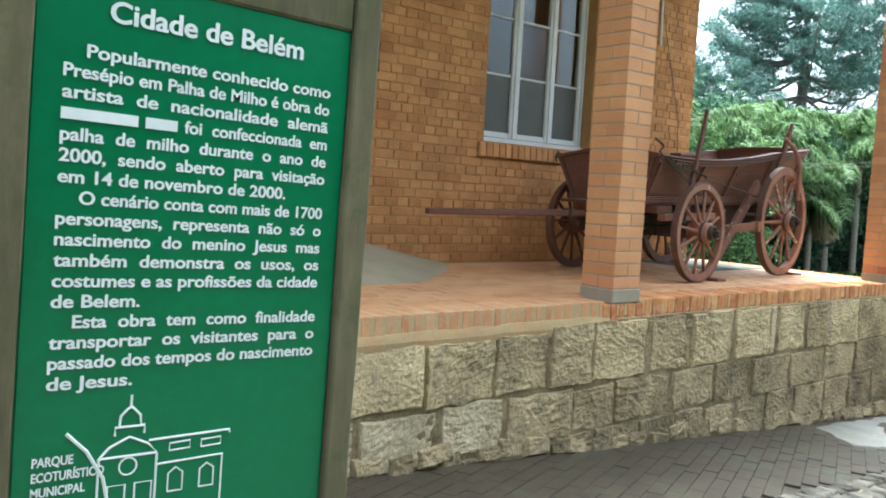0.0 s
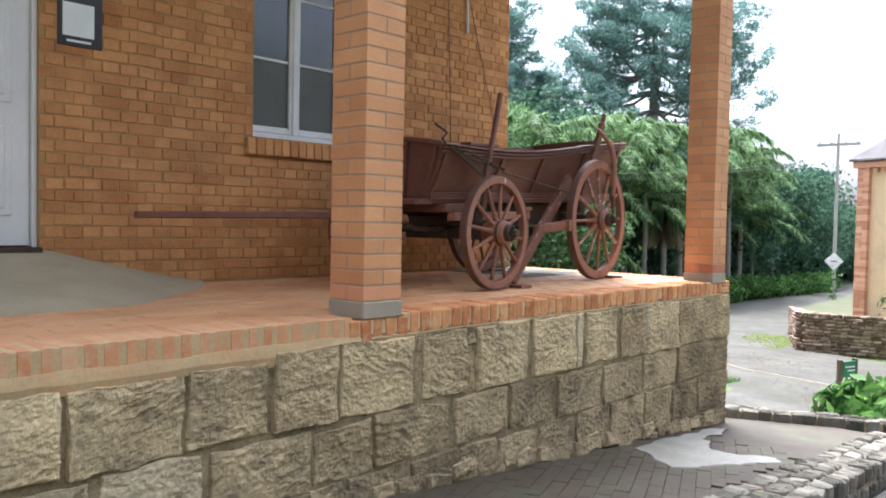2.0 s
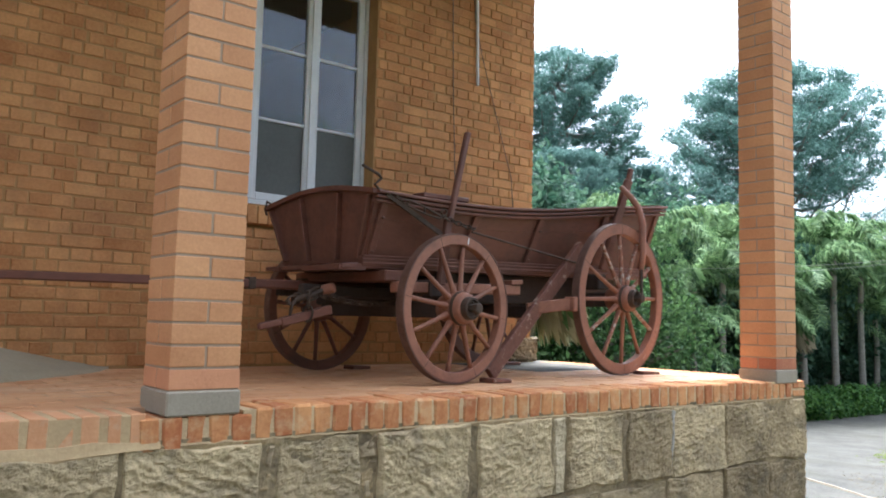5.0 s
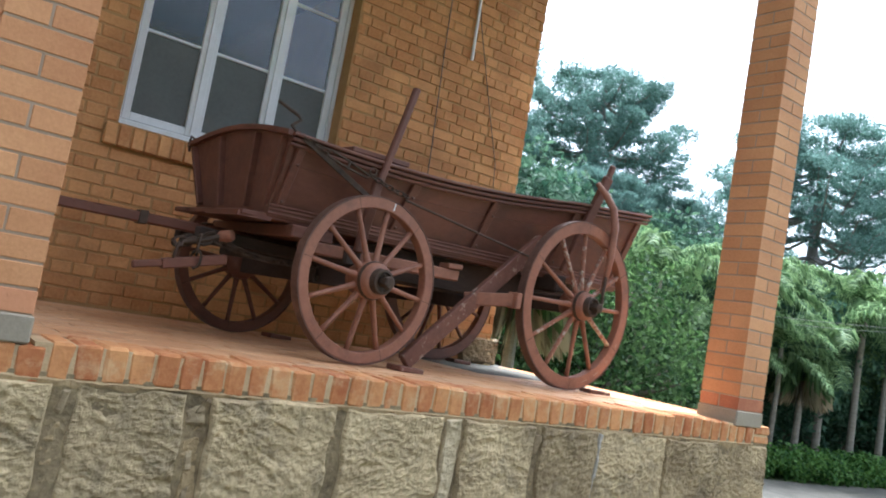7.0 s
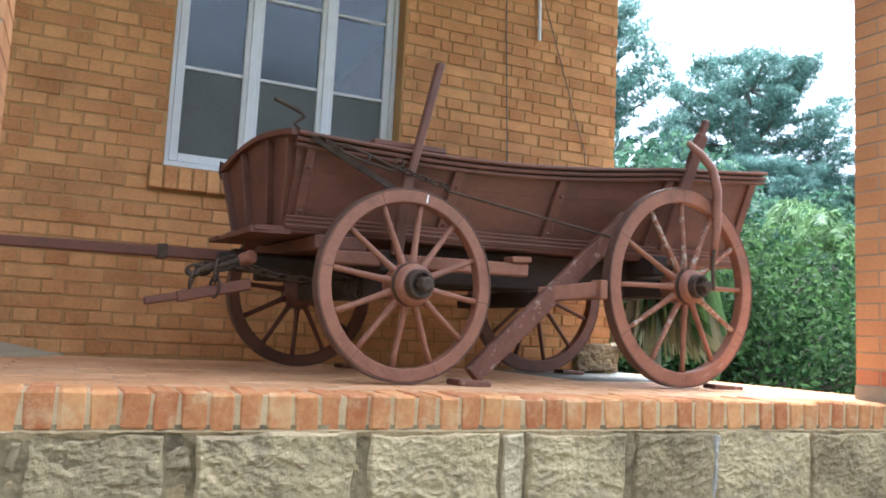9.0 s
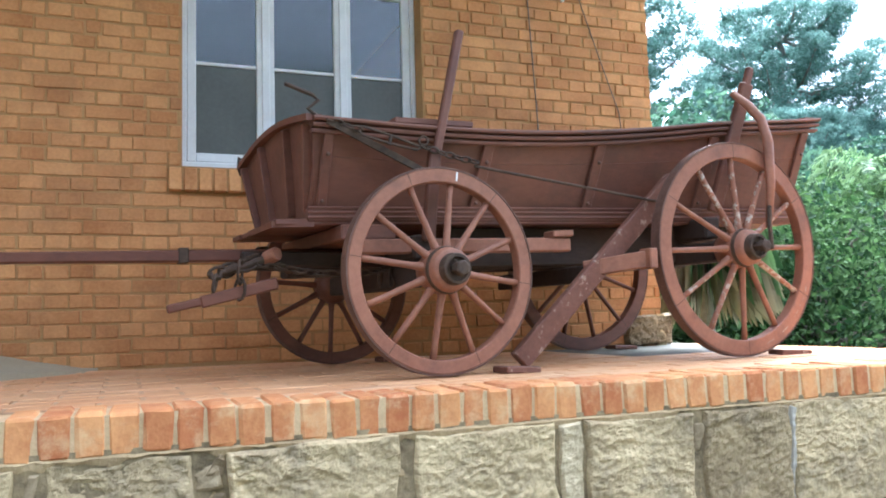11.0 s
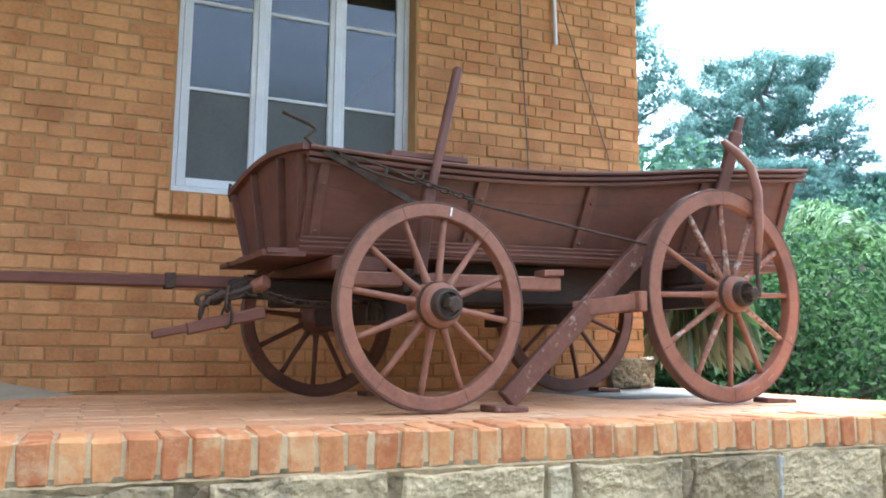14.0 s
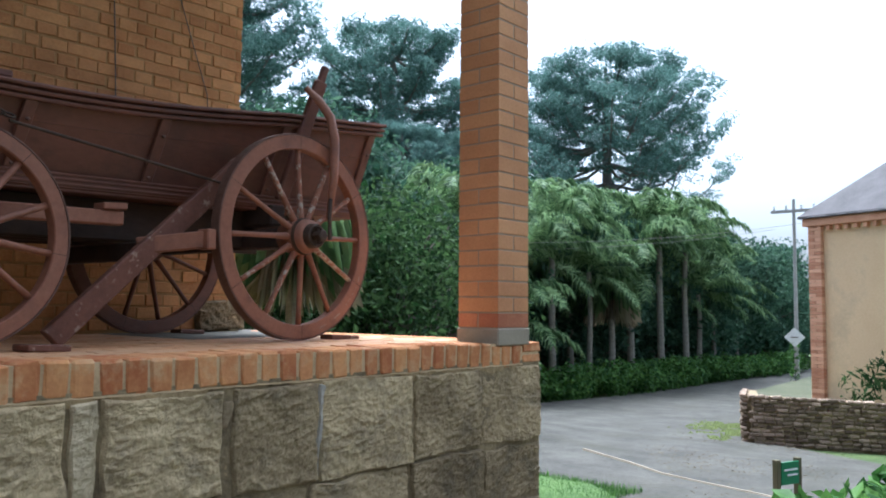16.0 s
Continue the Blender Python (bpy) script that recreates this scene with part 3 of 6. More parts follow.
def terrace():
    bm = bmesh.new()
    box(bm, (TERR_X0, EDGE_Y + 0.003, -1.6), (TERR_X1 - 0.012, 9.0, FLOOR - 0.09))
    root = tagged(link_mesh("terrace", bm, M_stone_mortar), "raised terrace with a rough stone wall and red brick edge", "terrace", kind="structure")
    # the brick-on-edge rim; the old bricks towards the door are smeared over with mortar
    rng = random.Random(21)
    kinds = [brick_mesh("rim_brick", 0.0690 + 0.0035 * (k % 3 - 1), 0.225, 0.109 + 0.003 * (k % 2), M_rim_brick, 0.0070, k) for k in range(12)]
    flat = [brick_mesh("rim_brick", wd, 0.225, 0.100, M_rim_flush, 0.0015, 60 + k) for k, wd in enumerate((0.050, 0.044, 0.054, 0.040))]
    x = TERR_X0
    while x < -0.10:                          # towards the door the bricks lie flush in wide smeared joints
        wid = rng.uniform(0.070, 0.080)
        piece("rim_brick", flat[rng.randrange(4)], root, pose(x + wid / 2, EDGE_Y + 0.1125 + rng.uniform(-0.001, 0.001), FLOOR - 0.0495, 0, rng.uniform(-2, 2), rng.uniform(-1, 1)))
        x += wid
    x = -0.1005
    while x < TERR_X1 - 0.21:
        wid = 0.0815 + rng.uniform(-0.0035, 0.0035)
        mid = x + wid / 2
        sunk = 0.018 if -0.07 < mid < 0.27 or mid > 3.84 else 0.0      # under the pillars' feet
        m = Matrix.Translation((mid, EDGE_Y + 0.1125 + rng.uniform(-0.004, 0.003), FLOOR - 0.053 - sunk + rng.uniform(-0.003, 0.003))) @ pose(0, 0, 0, rng.uniform(-1.4, 1.4), rng.uniform(-1.9, 1.9), rng.uniform(-1.2, 1.2))
        piece("rim_brick", kinds[rng.randrange(12)], root, m)
        x += wid
    for j, (z, h) in enumerate(((FLOOR - 0.030, 0.05), (FLOOR - 0.082, 0.046))):     # laid flat at the corner
        me = brick_mesh("rim_brick", 0.155, 0.22, h, M_rim_brick, 0.007, 40 + j)
        piece("rim_brick", me, root, pose(TERR_X1 - 0.078, EDGE_Y + 0.112, z))
    side = brick_mesh("rim_brick", 0.225, 0.062, 0.108, M_rim_brick, 0.006, 50)
    for i in range(26):
        piece("rim_brick", side, root, pose(TERR_X1 - 0.1125 + rng.uniform(-0.004, 0.004), EDGE_Y + 0.29 + i * 0.075, FLOOR - 0.053))
    bm = bmesh.new()
    box(bm, (TERR_X0, EDGE_Y + 0.0015, FLOOR - 0.114), (-0.0995, EDGE_Y + 0.243, FLOOR - 0.0015), None, 0.004)
    part("smeared_joint", bm, M_smear, root, "wide buff joints dragged flush with the old edge bricks")
    bm = bmesh.new()
    box(bm, (-0.098, EDGE_Y + 0.0060, FLOOR - 0.115), (0.27, EDGE_Y + 0.24, FLOOR - 0.022))
    box(bm, (0.271, EDGE_Y + 0.0060, FLOOR - 0.115), (3.85, EDGE_Y + 0.24, FLOOR - 0.0045))
    box(bm, (3.851, EDGE_Y + 0.0060, FLOOR - 0.115), (TERR_X1 - 0.012, EDGE_Y + 0.24, FLOOR - 0.022))
    part("rim_joint", bm, M_rim_joint, root, "pale crumbling mortar between the edge bricks")
    # mortar dragged down over the stones, towards the door
    bm = bmesh.new()
    rings = []
    for i in range(60):
        x = TERR_X0 + (-0.02 - TERR_X0) * i / 59
        drop = 0.072 + 0.03 * noise.noise(Vector((x * 3, 0, 0))) + 0.02 * noise.noise(Vector((x * 9, 4, 0)))
        if x > -0.5:
            drop *= max(0.05, (-0.02 - x) / 0.48)
        top = FLOOR - 0.086 + 0.022 * noise.noise(Vector((x * 14, 9, 0)))
        y = EDGE_Y + 0.004
        rings.append([(x, y + 0.03, FLOOR - 0.105 - drop), (x, y - 0.007, FLOOR - 0.10 - drop), (x, y - 0.014, FLOOR - 0.112 - drop * 0.3), (x, y - 0.010, FLOOR - 0.106), (x, y - 0.0065, top), (x, y + 0.05, top + 0.004)])
    loft(bm, rings)
    part("smeared_mortar", bm, M_smear, root, "buff mortar smeared over the old edge bricks")
    bm = bmesh.new()
    rings = []
    for i in range(260):                      # buff mortar spilling from under the bricks on to the stones
        x = -0.02 + 4.08 * i / 259
        drop = max(0.004, 0.018 + 0.05 * noise.noise(Vector((x * 2.2, 3, 0))) + 0.035 * noise.noise(Vector((x * 8, 7, 0))) + 0.018 * noise.noise(Vector((x * 31, 2, 0))))
        y = EDGE_Y + 0.006
        rings.append([(x, y + 0.03, FLOOR - 0.108 - drop), (x, y - 0.006, FLOOR - 0.106 - drop), (x, y - 0.010 + 0.006 * noise.noise(Vector((x * 25, 5, 0))), FLOOR - 0.110 + 0.006 * noise.noise(Vector((x * 22, 8, 0)))), (x, y + 0.004, FLOOR - 0.098), (x, y + 0.05, FLOOR - 0.098)])
    loft(bm, rings)
    part("bed_mortar", bm, M_bed, root, "buff mortar bed under the edge bricks")
    # rough stones in courses, joints as they fall in the wall
    zs = [0.558, 0.185, -0.095, -0.41, -0.72]
    joints = [
        [-6.2, -5.7, -5.2, -4.7, -4.2, -3.7, -3.28, -2.82, -2.42, -1.98, -1.40, -0.929, -0.527, -0.148, 0.372, 0.80, 1.34, 1.83, 1.925, 2.365, 2.762, 3.27, 3.73, 4.205],
        [-6.2, -5.8, -5.3, -4.8, -4.3, -3.8, -3.25, -2.74, -2.25, -1.784, -1.286, -0.831, -0.303, 0.073, 0.648, 1.137, 1.62, 2.17, 2.72, 3.25, 3.75, 4.205],
        [-2.25, -1.75, -1.13, -0.56, -0.10, 0.33, 0.71, 1.04, 1.45, 1.85, 2.27, 2.75, 3.17, 3.63, 4.205],
        [0.9, 1.5, 2.05, 2.53, 3.0, 3.55, 4.205],
    ]
    pale = {(1, 8), (1, 9), (1, 10), (0, 17)}
    wide = {(0, 14): 0.024, (0, 15): 0.040, (0, 16): 0.018, (0, 19): 0.012, (0, 12): 0.010, (1, 9): 0.012, (1, 10): 0.010, (1, 11): 0.008, (1, 14): 0.010}     # half-widths of the open joints
    for c, row in enumerate(joints):
        for i, (a, b) in enumerate(zip(row, row[1:])):
            dz = 0.0 if a > -0.6 else -0.035
            lift = (rng.uniform(-0.012, 0.012), rng.uniform(-0.012, 0.012))
            z1, z0 = zs[c] + (dz if c == 0 else 0) + (lift[0] if c else 0), zs[c + 1] + lift[1]
            g = 0.007
            a, b = a + wide.get((c, i), 0.0), b - wide.get((c, i + 1), 0.0)
            v, f = stone_face(b - a - g, z1 - z0 - g, c * 100 + i, 0.0065 if c == 0 and a > -0.6 else 0.0085)
            ob = from_lists("stone", v, f, M_stone_pale if (c, i) in pale else (M_stone if c < 1 or c < 2 and a < 0.5 else M_stone_dark), root)
            ob.location = ((a + b) / 2, EDGE_Y + 0.020 + rng.uniform(-0.006, 0.004), (z0 + z1) / 2)
            ob.rotation_euler = (0, radians(rng.uniform(-0.8, 0.8)), 0)
    for c in range(4):                       # the return of the corner
        for i in range(6):
            v, f = stone_face(0.42, zs[c] - zs[c + 1] - 0.013, 700 + c * 10 + i)
            ob = from_lists("stone", v, f, M_stone, root)
            ob.location = (TERR_X1 - 0.020, EDGE_Y + 0.26 + i * 0.433 + (c % 2) * 0.1, (zs[c] + zs[c + 1]) / 2)
            ob.rotation_euler = (0, 0, radians(90))
    for x, w, z0, z1 in ((2.762, 0.035, 0.20, 0.55),):     # joints filled with pale mortar
        v, f = stone_face(w, z1 - z0, int(x * 99), 0.012, 0.01)
        ob = from_lists("pale_mortar", v, f, M_white_mortar, root)
        ob.location = (x, EDGE_Y + 0.018, (z0 + z1) / 2)
        ob.rotation_euler = (0, radians(3), 0)
    # wide joints stopped with buff mortar and chips of stone
    for x, w, z, h, mat, turn in ((0.372, 0.052, 0.372, 0.36, M_bed, 4), (0.80, 0.070, 0.365, 0.35, M_bed, -3), (0.785, 0.075, 0.485, 0.085, M_stone_chip, -8), (0.822, 0.055, 0.512, 0.07, M_stone_chip, 25),
                                  (0.815, 0.055, 0.425, 0.075, M_stone_chip, 8), (0.80, 0.045, 0.335, 0.09, M_stone_chip, -5), (0.805, 0.040, 0.235, 0.08, M_stone_chip, 12), (1.335, 0.075, 0.49, 0.13, M_bed, 3),
                                  (1.345, 0.035, 0.33, 0.22, M_bed, -2), (2.362, 0.040, 0.47, 0.10, M_stone_chip, 5), (2.365, 0.034, 0.33, 0.16, M_bed, 0), (0.375, 0.045, 0.50, 0.09, M_stone_chip, 10)):
        v, f = stone_face(w, h, int(x * 977 + z * 311), 0.008, 0.009)
        ob = from_lists("joint_stone" if mat is M_stone_chip else "pale_mortar", v, f, mat, root)
        ob.location, ob.rotation_euler = (x, EDGE_Y + (0.024 if mat is M_stone_chip else 0.034), z), (0, radians(turn), 0)
    # small stones packed at the foot
    for i in range(34):
        x = -2.3 + i * 0.19 + rng.uniform(-0.05, 0.05)
        v, f = stone_face(rng.uniform(0.14, 0.22), rng.uniform(0.08, 0.14), 900 + i, 0.012, 0.012)
        ob = from_lists("stone", v, f, M_stone_dark, root)
        ob.location = (x, EDGE_Y + 0.01 + rng.uniform(-0.02, 0.0), path_level(x) + 0.03 + rng.uniform(-0.02, 0.03))
        ob.rotation_euler = (radians(-12), radians(rng.uniform(-12, 12)), 0)
    return root


terrace_ob = terrace()


def pillar(x0):
    """A square pillar one brick wide: courses of two bricks laid by turns along and across, on a cement foot."""
    w, top = 0.250, 4.20
    root = empty("brick_pillar", (x0 + w / 2, 0.052 + w / 2, FLOOR))
    tagged(root, "tall square pillar of orange brick on a cement foot", "pillar", "veranda pillars")
    rng = random.Random(int(x0 * 10) + 2)
    bm = bmesh.new()
    box(bm, (-w / 2 - 0.006, -w / 2 - 0.006, -0.016), (w / 2 + 0.006, w / 2 + 0.006, 0.068), None, 0.006)
    part("cement_foot", bm, M_plinth, root, "grey cement foot")
    bm = bmesh.new()
    box(bm, (-w / 2 + 0.003, -w / 2 + 0.003, 0.06), (w / 2 - 0.003, w / 2 - 0.003, top - FLOOR))
    part("mortar", bm, M_pillar_mortar, root, "pale grey mortar")
    h, g = 0.0762, 0.0085
    kinds = [brick_mesh("brick", w - 0.0, (w - g) / 2, h - g, M_pillar_brick, 0.002, s) for s in range(4)]
    base = brick_mesh("brick", w, (w - g) / 2, h - g, M_red_brick, 0.002, 9)
    n = int((top - FLOOR - 0.068) / h)
    for c in range(n):
        z = 0.068 + h * (c + 0.5)
        for s in (-1, 1):
            turn = 90 if c % 2 else 0
            off = s * (w + g) / 4
            p = (off, 0) if turn else (0, off)
            piece("brick", base if c == 0 else kinds[rng.randrange(4)], root, pose(p[0], p[1], z, 0, 0, turn))
    return root


pillar(-0.002)
pillar(3.864)
pillar(-3.862)

# ---------------------------------------------------------------- the house wall
WIN_X0, WIN_X1, WIN_Z0, WIN_Z1 = 0.865, 2.246, 1.733, 3.47
DOOR_X0, DOOR_X1, DOOR_Z0, DOOR_Z1 = -2.33, -0.645, 0.923, 3.26
# wall, terrace and ceiling run on unseen to the left to cut light
WALL_TOP, WALL_X0 = 4.28, -6.2


def house_wall():
    bm = bmesh.new()
    y0, y1 = WALL_Y + 0.0055, WALL_Y + 0.38
    for lo, hi in (((WALL_X0, DOOR_X0), (-1.0, WALL_TOP)), ((DOOR_X0, DOOR_X1), (-1.0, DOOR_Z0)), ((DOOR_X0, DOOR_X1), (DOOR_Z1, WALL_TOP)),
                   ((DOOR_X1, WIN_X0), (-1.0, WALL_TOP)), ((WIN_X0, WIN_X1), (-1.0, WIN_Z0 - 0.0)), ((WIN_X0, WIN_X1), (WIN_Z1, WALL_TOP)), ((WIN_X1, CORNER_X - 0.008), (-1.0, WALL_TOP))):
        box(bm, (lo[0], y0, hi[0]), (lo[1], y1, hi[1]))
    box(bm, (CORNER_X - 0.38, y1, -1.0), (CORNER_X - 0.008, 9.0, WALL_TOP))
    box(bm, (WALL_X0, y1, -1.0), (WALL_X0 + 0.3, 9.0, WALL_TOP))
    box(bm, (WALL_X0, 9.0, -1.0), (CORNER_X, 9.3, WALL_TOP))
    root = tagged(link_mesh("wall_front", bm, M_wall_mortar), "old orange brick wall with uneven joints", "wall", kind="structure")
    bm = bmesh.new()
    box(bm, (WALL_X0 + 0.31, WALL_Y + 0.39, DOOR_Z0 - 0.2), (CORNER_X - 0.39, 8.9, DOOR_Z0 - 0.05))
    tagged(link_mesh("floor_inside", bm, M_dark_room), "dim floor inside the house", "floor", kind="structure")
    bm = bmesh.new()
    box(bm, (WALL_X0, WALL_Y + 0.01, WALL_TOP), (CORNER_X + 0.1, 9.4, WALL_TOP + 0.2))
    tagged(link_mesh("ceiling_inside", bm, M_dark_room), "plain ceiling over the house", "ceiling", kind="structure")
    h, g = 0.0752, 0.0095
    rng = random.Random(5)
    L, H = 0.235, 0.1175
    # meshes by length class
    stretch = [brick_mesh("brick", L - g, 0.10, h - g, M_wall_brick, 0.0042, s) for s in range(6)]
    heads = [brick_mesh("brick", H - g, 0.10, h - g, M_wall_brick, 0.0042, 10 + s) for s in range(6)]
    near, rest = [], []

    def closer(l):
        return brick_mesh("brick", l, 0.10, h - g, M_wall_brick, 0.0042, int(l * 1e4))

    def solid(x0, x1, z):
        """The stretches of wall at this course, outside the openings."""
        cuts = []
        if WIN_Z0 - 0.02 < z < WIN_Z1:
            cuts.append((WIN_X0, WIN_X1))
        if WIN_Z0 - 0.145 < z <= WIN_Z0 - 0.02:
            cuts.append((WIN_X0 - 0.075, WIN_X1 + 0.075))
        if DOOR_Z0 < z < DOOR_Z1:
            cuts.append((DOOR_X0, DOOR_X1))
        out, a = [], x0
        for c, d in sorted(cuts):
            out.append((a, c))
            a = d
        out.append((a, x1))
        return out

    n = int((WALL_TOP - FLOOR) / h) + 1
    for c in range(n):
        z = FLOOR + 0.01 + h * (c + 0.5)
        unit, kinds, shift = (L, stretch, 0.0) if c % 2 else (H, heads, L / 4)
        for a, b in solid(WALL_X0, CORNER_X, z):
            x = WALL_X0 + shift - unit
            while x < b:
                u0, u1 = max(x, a), min(x + unit, b)
                x += unit
                l = u1 - u0 - g
                if l < 0.02:
                    continue
                # some long bricks are broken in two
                spans = [(u0, u1)]
                if unit == L and rng.random() < 0.22 and l > 0.2:
                    q = u0 + unit * rng.choice((0.5, 0.5, 0.35))
                    spans = [(u0, q), (q, u1)]
                for s0, s1 in spans:
                    full = abs(s1 - s0 - unit) < 1e-6
                    me = kinds[rng.randrange(6)] if full else closer(round(s1 - s0 - g, 2))
                    m = pose((s0 + s1) / 2 + rng.uniform(-0.004, 0.004), WALL_Y + 0.05 + rng.uniform(-0.004, 0.003), z + rng.uniform(-0.004, 0.004), rng.uniform(-0.8, 0.8), rng.uniform(-1.1, 1.1), rng.uniform(-0.8, 0.8))
                    mid = (s0 + s1) / 2
                    if 0.3 < mid < 0.97 and 1.35 < z < 2.75 or 2.3 < mid < 3.92 and 1.62 < z < 2.75 or 0.2 < mid < 1.2 and z < 1.36:
                        near.append((me, m))
                    else:
                        rest.append((me, m))
    for me, m in near[:300]:
        piece("brick", me, root, m)
    tagged(fuse("bricks", near[300:] + rest, M_wall_brick_rest, root), kind="stuff")
    # the flank of the house, past the corner
    flank = []
    for c in range(n):
        z = FLOOR + 0.01 + h * (c + 0.5)
        unit, kinds, shift = (H, heads, 0.0) if c % 2 else (L, stretch, H)
        y = WALL_Y + shift
        while y < 8.8:
            flank.append((kinds[rng.randrange(6)], pose(CORNER_X - 0.05 + rng.uniform(-0.003, 0.003), y + unit / 2, z, 0, 0, 90)))
            y += unit
    tagged(fuse("bricks", flank, M_wall_brick_rest, root), kind="stuff")
    # sill of bricks on edge under the window
    sill = brick_mesh("sill_brick", 0.064, 0.17, 0.122, M_wall_brick, 0.005, 77)
    k = int((WIN_X1 - WIN_X0 + 0.15) / 0.0755)
    for i in range(k):
        piece("sill_brick", sill, root, pose(WIN_X0 - 0.075 + (i + 0.5) * (WIN_X1 - WIN_X0 + 0.15) / k, WALL_Y + 0.045, WIN_Z0 - 0.080, -4, 0, rng.uniform(-0.6, 0.6)))
    bm = bmesh.new()
    box(bm, (WIN_X0 - 0.07, WALL_Y - 0.028, WIN_Z0 - 0.135), (WIN_X1 + 0.07, WALL_Y + 0.1, WIN_Z0 - 0.020))
    part("sill_mortar", bm, M_wall_mortar, root)
    # corner stones at the foot of the wall
    for i, (x0, x1, z1) in enumerate(((3.60, 3.965, 0.870),)):
        v, f = stone_face(x1 - x0, z1 - FLOOR, 1300 + i, 0.012, 0.02)
        ob = from_lists("stone", v, f, M_stone_dark, root)
        ob.location = ((x0 + x1) / 2, WALL_Y - 0.005, (FLOOR + z1) / 2)
    v, f = stone_face(0.45, 0.2, 1310, 0.012, 0.02)
    ob = from_lists("stone", v, f, M_stone, root)
    ob.location, ob.rotation_euler = (CORNER_X + 0.005, WALL_Y + 0.2, FLOOR + 0.1), (0, 0, radians(90))
    return root


def window():
    """A tall white window of three lights in a brick reveal, each light with glazing bars."""
    y = WALL_Y + 0.14
    root = tagged(empty("window_1", ((WIN_X0 + WIN_X1) / 2, y, WIN_Z0)), "tall white-painted wooden window with three lights", "window", kind="structure")
    ox, oy, oz = root.location
    def put(name, lo, hi, mat, label="", bevel=0.004, shadow=True):
        bm = bmesh.new()
        box(bm, [lo[0] - ox, lo[1] - oy, lo[2] - oz], [hi[0] - ox, hi[1] - oy, hi[2] - oz], None, bevel)
        ob = part(name, bm, mat, root, label)
        ob.visible_shadow = shadow
        return ob
    f = 0.030
    put("window_frame", (WIN_X0, y - 0.02, WIN_Z0), (WIN_X0 + f, y + 0.09, WIN_Z1), M_white_paint)
    put("window_frame", (WIN_X1 - f, y - 0.02, WIN_Z0), (WIN_X1, y + 0.09, WIN_Z1), M_white_paint)
    put("window_frame", (WIN_X0 + f, y - 0.02, WIN_Z1 - f), (WIN_X1 - f, y + 0.09, WIN_Z1), M_white_paint)
    put("window_sill", (WIN_X0 - 0.0, y - 0.045, WIN_Z0 - 0.005), (WIN_X1, y + 0.09, WIN_Z0 + 0.045), M_white_paint, "", 0.006)
    lights = ((WIN_X0 + f + 0.003, 1.328), (1.334, 1.785), (1.791, WIN_X1 - f - 0.003))
    z0, z1, s = WIN_Z0 + 0.052, WIN_Z1 - f - 0.004, 0.048
    for a, b in lights:
        sash = put("sash", (a, y - 0.012, z0), (a + s, y + 0.03, z1), M_white_paint)
        put("sash", (b - s, y - 0.012, z0), (b, y + 0.03, z1), M_white_paint)
        put("sash", (a + s, y - 0.010, z0), (b - s, y + 0.03, z0 + 0.05), M_white_paint)
        put("sash", (a + s, y - 0.010, z1 - 0.05), (b - s, y + 0.03, z1), M_white_paint)
        bars = [2.348, 2.860]
        for z in bars:
            put("glazing_bar", (a + s, y - 0.004, z - 0.010), (b - s, y + 0.026, z + 0.010), M_white_paint)
        levels = [z0 + 0.05] + bars + [z1 - 0.05]
        for i, (p, q) in enumerate(zip(levels, levels[1:])):
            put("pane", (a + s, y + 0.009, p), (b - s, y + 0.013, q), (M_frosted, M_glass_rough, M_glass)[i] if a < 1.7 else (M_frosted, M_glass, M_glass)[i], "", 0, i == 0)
    for x in (1.331, 1.788):
        put("mullion", (x - 0.022, y - 0.028, z0), (x + 0.022, y - 0.012, z1), M_white_paint, "", 0.003)
    return root


